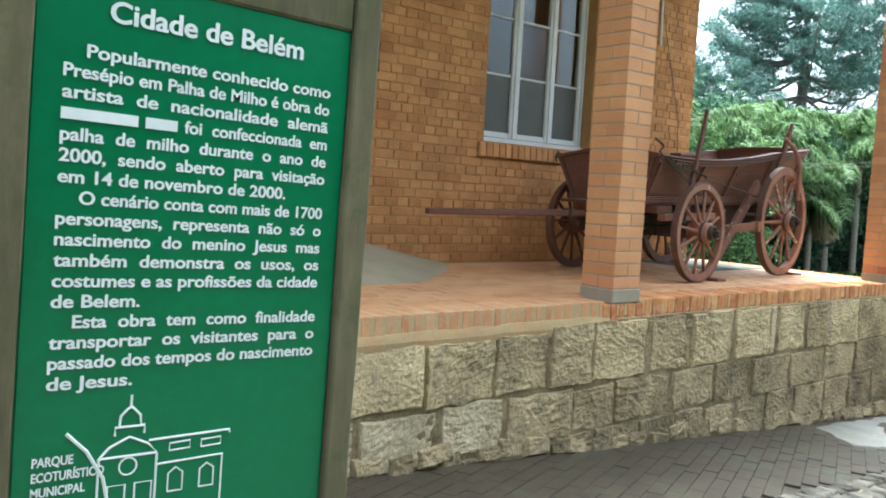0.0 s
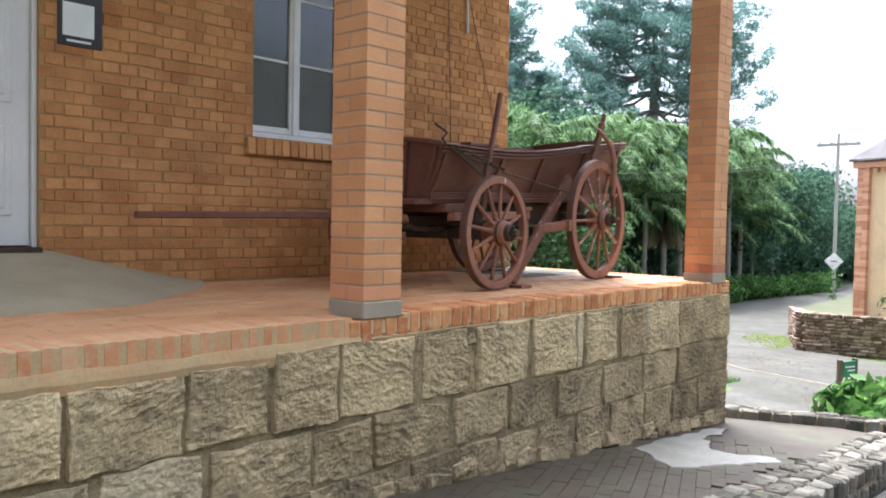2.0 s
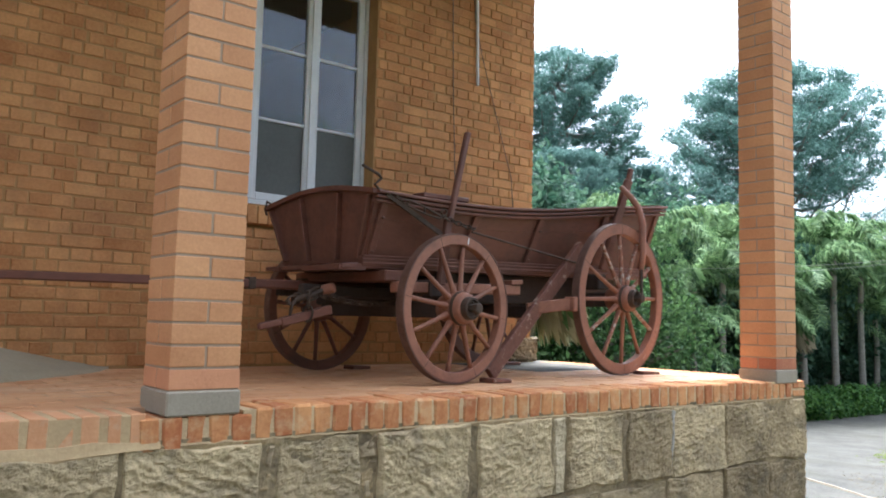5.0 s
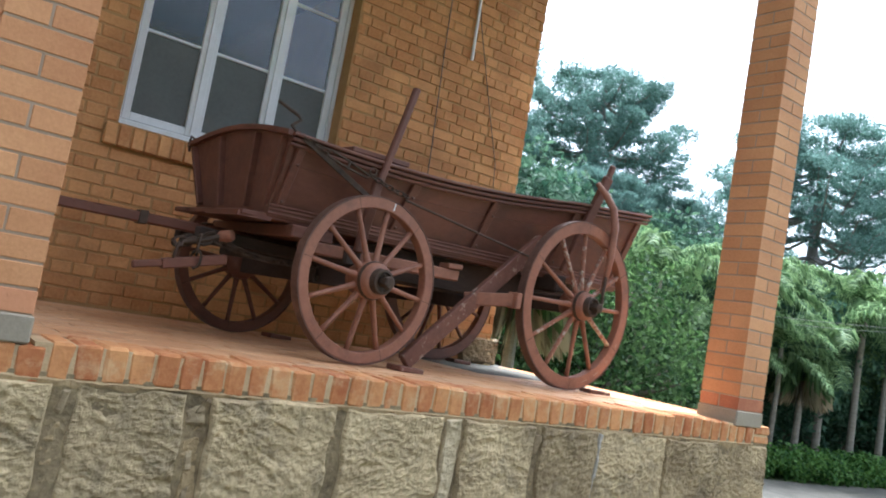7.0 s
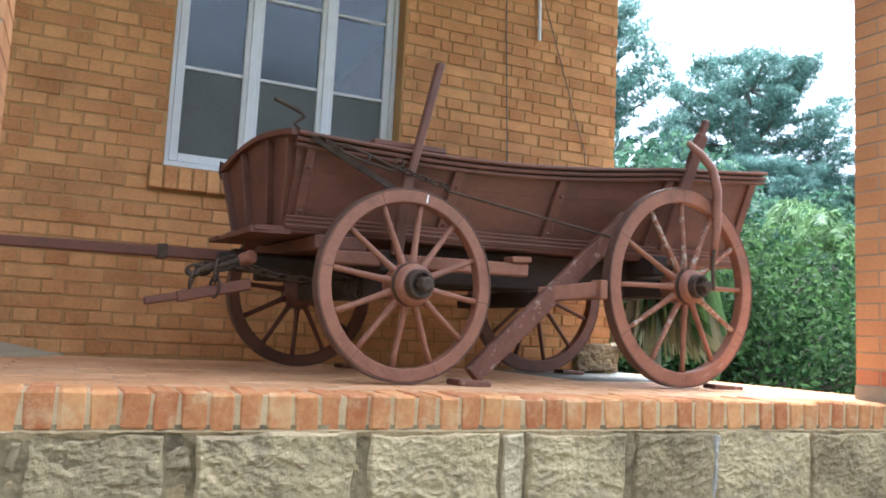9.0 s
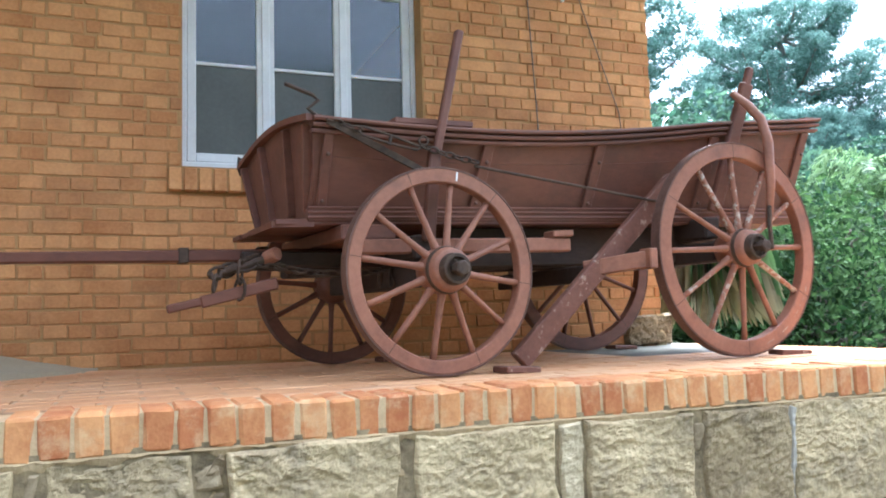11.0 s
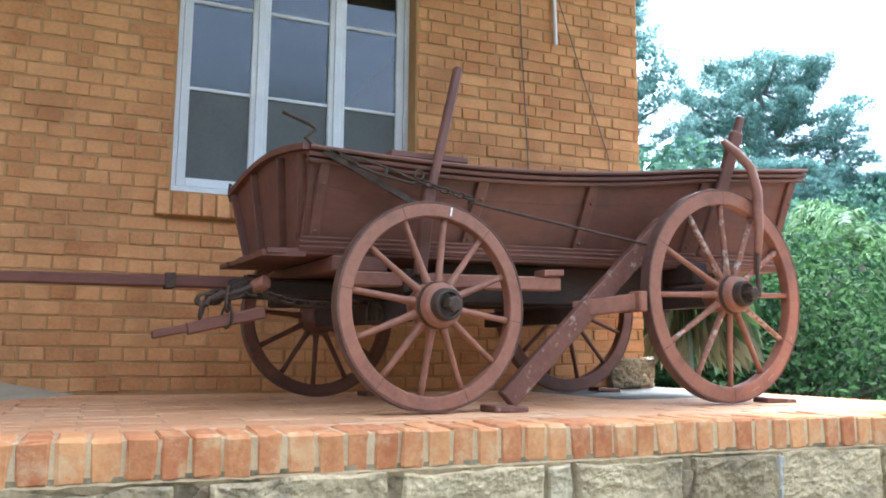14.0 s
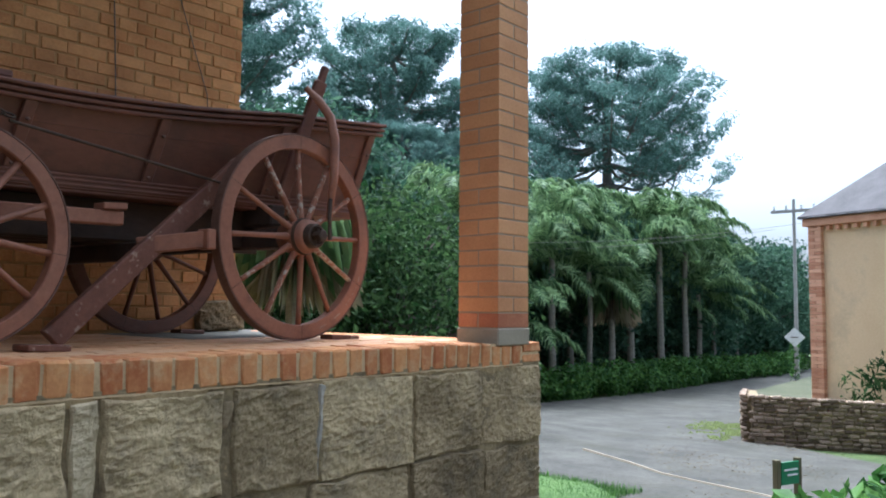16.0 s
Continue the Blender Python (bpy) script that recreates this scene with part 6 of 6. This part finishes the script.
def utility_pole():
    x, y = site(29.1, 7.44)
    z = ground_level(x, y)
    root = tagged(empty("utility_pole", (x, y, z)), "grey utility pole with a crossarm and wires", "utility pole")
    bm = bmesh.new()
    tube(bm, [(0, 0, 0), (0, 0, 6.75)], [0.075, 0.05], 10)
    part("pole", bm, M_pole, root)
    bm = bmesh.new()
    box(bm, (-0.05, -0.75, 6.30), (0.05, 0.75, 6.40))
    part("crossarm", bm, M_pole, root)
    for k in (-0.65, -0.25, 0.25, 0.65):
        bm = bmesh.new()
        lathe(bm, [(0.03, 0), (0.05, 0.05), (0.03, 0.1), (0.045, 0.13), (0.02, 0.17)], Matrix.Translation((0, k, 6.40)), 10)
        part("insulator", bm, M_plate, root)
    for i, k in enumerate((-0.65, 0.65)):
        bm = bmesh.new()
        a, b = Vector((0, k, 5.95 - 0.2 * i)), Vector((-15, 9.5 + k, 5.0 - 0.15 * i))
        tube(bm, [a.lerp(b, t / 10) - Vector((0, 0, 0.5 * 4 * t / 10 * (1 - t / 10))) for t in range(11)], 0.008, 4)
        part("wire", bm, M_pole, root)
    return root


# ---------------------------------------------------------------- plants


def leaf_cloud(clumps, size, seed, droop=0.0, ratio=0.5):
    """Small folded leaves scattered over clumps given as (centre, radius, count)."""
    rng = np.random.RandomState(seed)
    cs = np.concatenate([np.repeat(np.array([c], float), n, 0) for c, r, n in clumps])
    rs = np.concatenate([np.full(n, r) if np.isscalar(r) else np.repeat(np.array([r], float), n, 0).max(1) for c, r, n in clumps])
    sq = np.concatenate([np.repeat(np.array([[1, 1, 1] if np.isscalar(r) else np.array(r) / max(r)], float), n, 0) for c, r, n in clumps])
    n = len(cs)
    d = rng.normal(size=(n, 3))
    d /= np.linalg.norm(d, axis=1)[:, None]
    rad = rs * rng.uniform(0.45, 1.05, n) ** 0.6
    p = cs + d * rad[:, None] * sq
    nrm = d + rng.normal(size=(n, 3)) * 0.7 + np.array([0, 0, 0.5])
    nrm /= np.linalg.norm(nrm, axis=1)[:, None]
    along = np.cross(nrm, rng.normal(size=(n, 3)))
    along[:, 2] -= droop
    along /= np.linalg.norm(along, axis=1)[:, None]
    across = np.cross(nrm, along)
    s = size * rng.uniform(0.6, 1.35, n)[:, None]
    v = np.stack([p - along * s * 0.5, p + across * s * ratio * 0.5 + nrm * s * 0.06, p + along * s * 0.5, p - across * s * ratio * 0.5 + nrm * s * 0.06], 1).reshape(-1, 3)
    f = np.arange(n * 4).reshape(-1, 4)
    return v.tolist(), f.tolist()


def umbrella_pine_mesh(seed, high, spread, first, size=0.26, taper=0.46):
    """Candelabra pine: bare stem, a wide dense dome of pads, and below it long limbs that sag and turn up to tufts, with sky between."""
    rng = random.Random(seed)
    bm = bmesh.new()
    tube(bm, [(0, 0, 0), (0.1, 0, high * 0.5), (0, 0.05, high * 0.95)], [0.42, 0.32, 0.10], 10)
    clumps = []
    pad = lambda c, rx, n: clumps.append(((c[0], c[1], c[2]), (rx, rx, rx * rng.uniform(0.45, 0.7)), n))
    whorls = 8
    for w in range(whorls):
        t = w / (whorls - 1)
        z = high * (first + (0.90 - first) * t)
        reach = spread * (1.06 - taper * t ** 1.8)
        k = 6 if t < 0.4 else 9
        for i in range(k):
            a = 2 * math.pi * (i + rng.uniform(-0.4, 0.4)) / k + w * 0.9
            r = reach * rng.uniform(0.72, 1.05)
            up = r * (0.42 - 0.22 * t) * rng.uniform(0.7, 1.25)
            at = lambda q, b=0.0: (math.cos(a + b) * r * q, math.sin(a + b) * r * q, z - 0.16 * r * math.sin(math.pi * min(1.0, q) * 0.8) + up * q ** 2.6)
            tube(bm, [at(q) for q in (0, 0.3, 0.6, 0.85, 1.0)], [0.10, 0.085, 0.065, 0.045, 0.02], 5)
            for q in ((0.80, 0.90, 0.97, 1.03) if t < 0.4 else (0.45, 0.58, 0.70, 0.80, 0.90, 0.98, 1.05)):
                for _ in range(4):
                    b = rng.uniform(-0.30, 0.30) * (1.1 - 0.5 * q)
                    if t < 0.4 and q < 0.9:
                        tube(bm, [at(q - 0.12), at(q + 0.02, b)], [0.03, 0.012], 4)
                    c = at(q, b)
                    rx = rng.uniform(0.055, 0.105) * spread ** 0.5 * 2.2
                    pad((c[0], c[1], c[2] + rng.uniform(-0.5, 0.9) * rx), rx, rng.randint(38, 60))
    for _ in range(110):
        a, r = rng.uniform(0, 6.28), spread * 0.62 * math.sqrt(rng.random())
        pad((math.cos(a) * r, math.sin(a) * r, high * (0.975 - 0.09 * (r / spread) ** 2) + rng.uniform(-0.3, 0.1)), rng.uniform(0.07, 0.12) * spread ** 0.5 * 2.2, 60)
    me = bpy.data.meshes.new("trunk")
    bm.to_mesh(me)
    bm.free()
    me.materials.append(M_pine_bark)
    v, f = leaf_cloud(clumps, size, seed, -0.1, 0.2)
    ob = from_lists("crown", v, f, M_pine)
    crown = ob.data
    bpy.data.objects.remove(ob)
    return me, crown


def plant(name, label, category, trunk, crown, place, turn=0, scale=1.0, group=""):
    place = site(*place)
    root = tagged(empty(name, (*place, ground_level(*place) - 0.05)), label, category, group)
    root.rotation_euler, root.scale = (0, 0, radians(turn)), (scale, scale, scale)
    if trunk:
        t = new("trunk", trunk)
        t.parent = root
    c = new("crown", crown)
    c.parent = root
    return root


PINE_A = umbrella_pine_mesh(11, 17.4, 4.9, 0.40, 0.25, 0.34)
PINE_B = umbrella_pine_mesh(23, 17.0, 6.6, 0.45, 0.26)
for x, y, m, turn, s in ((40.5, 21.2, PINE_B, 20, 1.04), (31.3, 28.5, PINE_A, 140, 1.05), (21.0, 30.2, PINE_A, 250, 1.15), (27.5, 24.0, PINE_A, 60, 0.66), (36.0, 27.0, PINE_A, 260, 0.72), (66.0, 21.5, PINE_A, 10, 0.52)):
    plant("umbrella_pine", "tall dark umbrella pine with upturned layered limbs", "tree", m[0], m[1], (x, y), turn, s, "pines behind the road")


def palm_meshes(seed, high):
    rng = random.Random(seed)
    bm = bmesh.new()
    tube(bm, [(0, 0, 0), (0.03, 0, high * 0.3), (0.05, 0.03, high * 0.7), (0, 0, high)], [0.16, 0.13, 0.115, 0.10], 10)
    me = bpy.data.meshes.new("trunk")
    bm.to_mesh(me)
    bm.free()
    me.materials.append(M_palm_bark)
    verts, faces = [], []
    for k in range(18):
        a = 2 * math.pi * k / 18 * 2.6 + rng.uniform(-0.25, 0.25)
        up = radians(rng.uniform(25, 85)) if k < 14 else radians(rng.uniform(-15, 25))
        L, n = rng.uniform(2.6, 3.5), 40
        d = Vector((math.cos(a), math.sin(a), 0))
        side = Vector((-d.y, d.x, 0))
        p, pts, ways = Vector((0, 0, high)), [], []
        for i in range(n + 1):
            t = i / n
            tilt = up - (up + radians(58)) * t ** 1.6
            way = d * math.cos(tilt) + Vector((0, 0, math.sin(tilt)))
            pts.append(p.copy())
            ways.append(way)
            p += way * (L / n)
        for i in range(n):
            t, w, b = i / n, 0.016 * (1 - 0.7 * i / n), len(verts)
            verts += [tuple(pts[i] - side * w), tuple(pts[i] + side * w), tuple(pts[i + 1] + side * w), tuple(pts[i + 1] - side * w)]
            faces.append((b, b + 1, b + 2, b + 3))
            if i < 5:
                continue
            for sd in (-1, 1):
                for h in range(2):
                    l = 0.80 * math.sin(math.pi * (0.12 + 0.80 * t)) ** 0.7 * rng.uniform(0.7, 1.15)
                    q = pts[i].lerp(pts[i + 1], rng.random())
                    out = (side * sd * rng.uniform(0.4, 0.9) + ways[i] * rng.uniform(0.3, 0.8) + Vector((0, 0, rng.uniform(-0.35, 0.25)))).normalized()
                    mid = q + out * l * 0.5
                    tip = mid + (out * 0.55 + Vector((0, 0, -rng.uniform(0.5, 1.1)))).normalized() * l * 0.5
                    e, b = ways[i] * rng.uniform(0.016, 0.026), len(verts)
                    verts += [tuple(q - e), tuple(q + e), tuple(mid + e), tuple(tip), tuple(mid - e)]
                    faces.append((b, b + 1, b + 2, b + 3, b + 4))
    ob = from_lists("crown", verts, faces, M_palm)
    crown = ob.data
    bpy.data.objects.remove(ob)
    return me, crown


PALMS = [palm_meshes(3, 5.6), palm_meshes(7, 4.3), palm_meshes(9, 6.2), palm_meshes(12, 2.6)]
rng = random.Random(31)
for i, (x, y, s) in enumerate(((18.6, 12.8, 0.9), (21.0, 12.6, 0.95), (23.2, 13.0, 0.9), (25.2, 12.9, 0.75), (28.4, 13.1, 1.08), (30.5, 13.0, 1.0), (33.1, 13.2, 1.0), (35.1, 13.6, 0.9), (38.0, 14.2, 0.85), (42.0, 14.8, 0.7),
                               (24.2, 15.0, 1.05), (27.0, 14.8, 1.0), (31.8, 15.2, 1.1), (34.4, 15.4, 1.0), (19.9, 12.4, 0.85))):
    m = PALMS[3 if i > 13 else i % 3]
    plant("palm", "feathery palm with drooping fronds along the road", "palm", m[0], m[1], (x, y), rng.uniform(0, 360), s, "palms along the road")


def broadleaf_meshes(seed, high, spread, material, size, count):
    rng = random.Random(seed)
    bm = bmesh.new()
    tube(bm, [(0, 0, 0), (0.1, 0.05, high * 0.4), (0, 0, high * 0.8)], [0.18, 0.14, 0.05], 8)
    clumps = []
    for i in range(count):
        a, u = rng.uniform(0, 2 * math.pi), rng.random()
        z = high * (0.22 + 0.75 * u)
        r = spread * math.sqrt(rng.random()) * math.sin(math.pi * (0.15 + 0.75 * u)) ** 0.6
        c = (math.cos(a) * r, math.sin(a) * r, z)
        clumps.append((c, rng.uniform(0.45, 0.9), rng.randint(70, 120)))
        if i % 4 == 0:
            tube(bm, [(0, 0, z * 0.7), (c[0] * 0.6, c[1] * 0.6, z * 0.85), c], [0.06, 0.04, 0.015], 5)
    me = bpy.data.meshes.new("trunk")
    bm.to_mesh(me)
    bm.free()
    me.materials.append(M_bark)
    v, f = leaf_cloud(clumps, size, seed, 0.3, 0.5)
    ob = from_lists("crown", v, f, material)
    crown = ob.data
    bpy.data.objects.remove(ob)
    return me, crown


WOODS = [broadleaf_meshes(41, 5.6, 2.3, M_wood_leaf, 0.20, 72), broadleaf_meshes(42, 5.0, 2.5, M_wood_leaf, 0.20, 72)]
for i in range(76):
    x = 10 + (i % 38) * 1.75 + rng.uniform(-0.6, 0.6)
    y = 16.6 + (i // 38) * 3.0 + max(0, x - 46) * 0.14 + rng.uniform(-0.8, 0.8)
    m = WOODS[i % 2]
    s = rng.uniform(1.15, 1.5) * (1.0 if x < 56 else 0.75)
    plant("broadleaf_tree", "dark leafy tree at the edge of the wood", "tree", m[0], m[1], (x, y), rng.uniform(0, 360), s, "trees of the wood")
for i in range(12):
    x = 64 + i * 2.2
    plant("broadleaf_tree", "dark leafy tree beyond the bend of the road", "tree", *WOODS[i % 2], (x, 19.0 - i * 1.6 + rng.uniform(-1, 1)), rng.uniform(0, 360), rng.uniform(0.8, 1.1), "trees of the wood")

for i in range(16):                          # unseen trees close the yard's far side, added to block low sky light
    plant("broadleaf_tree", "unseen leafy tree across the yard, added to block low sky light", "tree", *WOODS[i % 2], (-24 + i * 2.4 + rng.uniform(-0.6, 0.6), -12.5 - 2.5 * (i % 2)), rng.uniform(0, 360), rng.uniform(1.2, 1.45), "trees across the yard")

SHRUB = [broadleaf_meshes(51, 2.9, 1.5, M_leaf, 0.105, 84), broadleaf_meshes(52, 2.4, 1.4, M_leaf, 0.095, 84)]
for i, (x, y, s) in enumerate(((9.2, 8.2, 1.25), (10.4, 7.2, 1.2), (11.6, 8.6, 1.35), (7.9, 9.4, 1.2), (12.8, 9.6, 1.3), (9.8, 10.2, 1.5), (6.6, 10.6, 1.4), (11.8, 11.0, 1.6), (8.2, 12.0, 1.6))):
    m = SHRUB[i % 2]
    plant("shrub", "dense bright green shrub with hanging sprays of leaves", "shrub", m[0], m[1], (x, y), rng.uniform(0, 360), s, "shrubs beyond the terrace")


def hedge():
    clumps = []
    for i in range(150):
        t = i / 149
        x = 11.5 + 36 * t
        x, y = site(x, 11.35 + 0.075 * max(0.0, x - 20))
        for k in range(3):
            clumps.append(((x + rng.uniform(-0.2, 0.2), y + k * 0.4 + rng.uniform(-0.15, 0.15), ground_level(x, y) + rng.uniform(0.2, 0.85)), rng.uniform(0.28, 0.45), 80))
    v, f = leaf_cloud(clumps, 0.15, 61, 0.1, 0.6)
    tagged(from_lists("hedge", v, f, M_hedge), "low leafy hedge along the far side of the road", "hedge", kind="stuff")


hedge()


def undergrowth():
    clumps = []
    for i in range(260):
        x = 9 + 75 * i / 259
        x, y = site(x, 15.4 + 0.11 * max(0.0, x - 30))
        clumps.append(((x + rng.uniform(-0.3, 0.3), y + rng.uniform(-0.5, 0.9), ground_level(x, y) + rng.uniform(0.3, 2.0)), rng.uniform(0.5, 0.8), 70))
    v, f = leaf_cloud(clumps, 0.26, 63, 0.2, 0.5)
    tagged(from_lists("undergrowth", v, f, M_wood_leaf), "dark undergrowth between the palms and the wood", "undergrowth", kind="stuff")


undergrowth()
road_sign()
utility_pole()


def bush(place, seed, size, high, label):
    """A low mound of broad, drooping leaves on short stems."""
    r = random.Random(seed)
    clumps = []
    for k in range(26):
        a, q = r.uniform(0, 2 * math.pi), math.sqrt(r.random())
        clumps.append(((math.cos(a) * size * q, math.sin(a) * size * q, high * (0.25 + 0.7 * (1 - q * q)) * r.uniform(0.7, 1.1)), 0.16, 14))
    v, f = leaf_cloud(clumps, 0.17, seed, 0.5, 0.55)
    ob = from_lists("bush", v, f, M_hedge)
    place = site(*place)
    ob.location = (*place, ground_level(*place) + 0.0)
    tagged(ob, label, "bush", "bushes by the yard")


for place, seed, size, high in (((6.3, -0.45), 1, 0.55, 0.5), ((7.0, -0.35), 2, 0.6, 0.5), ((6.6, -1.0), 3, 0.6, 0.55), ((7.6, -0.75), 4, 0.65, 0.6), ((5.8, -1.0), 5, 0.5, 0.45), ((7.3, -1.5), 6, 0.65, 0.6)):
    bush(place, seed, size, high, "low bush of broad drooping dark green leaves")


def yard_sign():
    x, y = site(9.15, 0.735)
    root = tagged(empty("small_sign", (x, y, ground_level(x, y))), "small green sign board between two wooden posts", "sign")
    for k in (-0.19, 0.19):
        bm = bmesh.new()
        box(bm, (-0.035, k - 0.035, -0.05), (0.035, k + 0.035, 0.47), None, 0.006)
        part("post", bm, M_post, root)
    bm = bmesh.new()
    box(bm, (-0.045, -0.16, 0.18), (-0.02, 0.16, 0.44), None, 0.004)
    part("panel", bm, M_sign_green, root)
    bm = bmesh.new()
    box(bm, (-0.052, -0.12, 0.34), (-0.047, 0.12, 0.36))
    box(bm, (-0.052, -0.12, 0.28), (-0.047, 0.06, 0.30))
    part("bar", bm, M_letter, root, "white unreadable lines of print")
    root.rotation_euler, root.scale = (0, 0, radians(72)), (0.85, 0.85, 0.85)


yard_sign()


def grass_tufts(name, label, spots, blade, seed):
    r = np.random.RandomState(seed)
    verts, faces = [], []
    for x0, x1, y0, y1, n in spots:
        for _ in range(n):
            x, y = site(r.uniform(x0, x1), r.uniform(y0, y1))
            z = ground_level(x, y) - 0.02
            a, h = r.uniform(0, 6.28), blade * r.uniform(0.5, 1.3)
            w = 0.006 + 0.01 * blade
            lean = np.array([math.cos(a), math.sin(a)]) * h * r.uniform(0.1, 0.6)
            b = len(verts)
            verts += [(x - w * math.sin(a), y + w * math.cos(a), z), (x + w * math.sin(a), y - w * math.cos(a), z), (x + lean[0], y + lean[1], z + h)]
            faces.append((b, b + 1, b + 2))
    tagged(from_lists(name, verts, faces, M_hedge), label, "grass", kind="stuff")


def grass_patch():
    rows = [(6.3, 1.75, 2.9), (6.9, 1.5, 3.3), (7.4, 1.5, 3.4), (7.9, 1.9, 3.3), (8.3, 2.4, 3.0)]
    verts, faces = [], []
    for x, y0, y1 in rows:
        for k in range(7):
            y = y0 + (y1 - y0) * k / 6
            edge = 0.0 if k in (0, 6) or x in (6.3, 8.3) else 0.05
            px, py = site(x, y)
            verts.append((px, py, ground_level(px, py) + edge + 0.015))
    for i in range(4):
        for k in range(6):
            q = i * 7 + k
            faces.append((q, q + 7, q + 8, q + 1))
    tagged(from_lists("grass_bank", verts, faces, M_verge, None, True), "small bright green grass bank by the terrace corner", "grass", kind="structure")


grass_patch()
grass_tufts("grass", "short green grass beside the road", [(6.5, 8.2, 1.75, 3.2, 8000)], 0.10, 3)
grass_tufts("tall_grass", "tall grass under the shrubs", [(5.5, 10, 5.5, 9.5, 5000), (10, 14, 8, 11, 2500)], 0.42, 4)


def dry_palm(x, y, s):
    """A short palm with a skirt of dead hanging fronds."""
    x, y = site(x, y)
    root = tagged(empty("dry_palm", (x, y, ground_level(x, y) - 0.05)), "short palm with a skirt of pale dead fronds", "palm")
    bm = bmesh.new()
    tube(bm, [(0, 0, 0), (0.03, 0, 1.2), (0, 0, 2.35)], [0.10, 0.08, 0.07], 10)
    part("trunk", bm, M_palm_bark, root)
    root.scale = (s, s, s)
    r = random.Random(5)
    for name, mat, count, z0 in (("dead_frond", M_dry, 260, 2.35), ("crown", M_palm, 420, 2.45)):
        verts, faces = [], []
        for _ in range(count):
            a, l = r.uniform(0, 6.28), r.uniform(0.35, 0.75)
            d = Vector((math.cos(a), math.sin(a), 0))
            s = Vector((-d.y, d.x, 0)) * 0.010
            spread = r.uniform(0.15, 0.55)
            p0 = Vector((0, 0, z0)) + d * 0.08
            up = 0.06 if name == "dead_frond" else r.uniform(0.2, 0.9)
            p1 = p0 + d * spread + Vector((0, 0, up * 0.6))
            p2 = p1 + d * 0.16 + Vector((0, 0, -l))
            b = len(verts)
            verts += [tuple(p0 - s), tuple(p0 + s), tuple(p1 + s), tuple(p2), tuple(p1 - s)]
            faces.append((b, b + 1, b + 2, b + 3, b + 4))
        ob = from_lists(name, verts, faces, mat, root)
        tagged(ob, "pale dead fronds" if mat is M_dry else "", kind="stuff")


dry_palm(6.35, 4.85, 1.0)
dry_palm(26.4, 12.75, 1.38)


def gate_plant():
    x, y = site(17.2, 2.3)
    v, f = leaf_cloud([((x + r0, y + r1, ground_level(x, y) + 0.95 + h), 0.34, 70) for r0, r1, h in ((0, 0, 0.1), (0.2, -0.3, 0.35), (0.1, -0.6, 0.5), (0.3, -0.9, 0.3), (0, -0.3, 0.0), (0.2, -1.2, 0.5), (0.1, -0.8, 0.0))], 0.20, 77, 0.4, 0.25)
    tagged(from_lists("garden_bush", v, f, M_leaf), "loose green bush in front of the ochre house", "bush")


gate_plant()
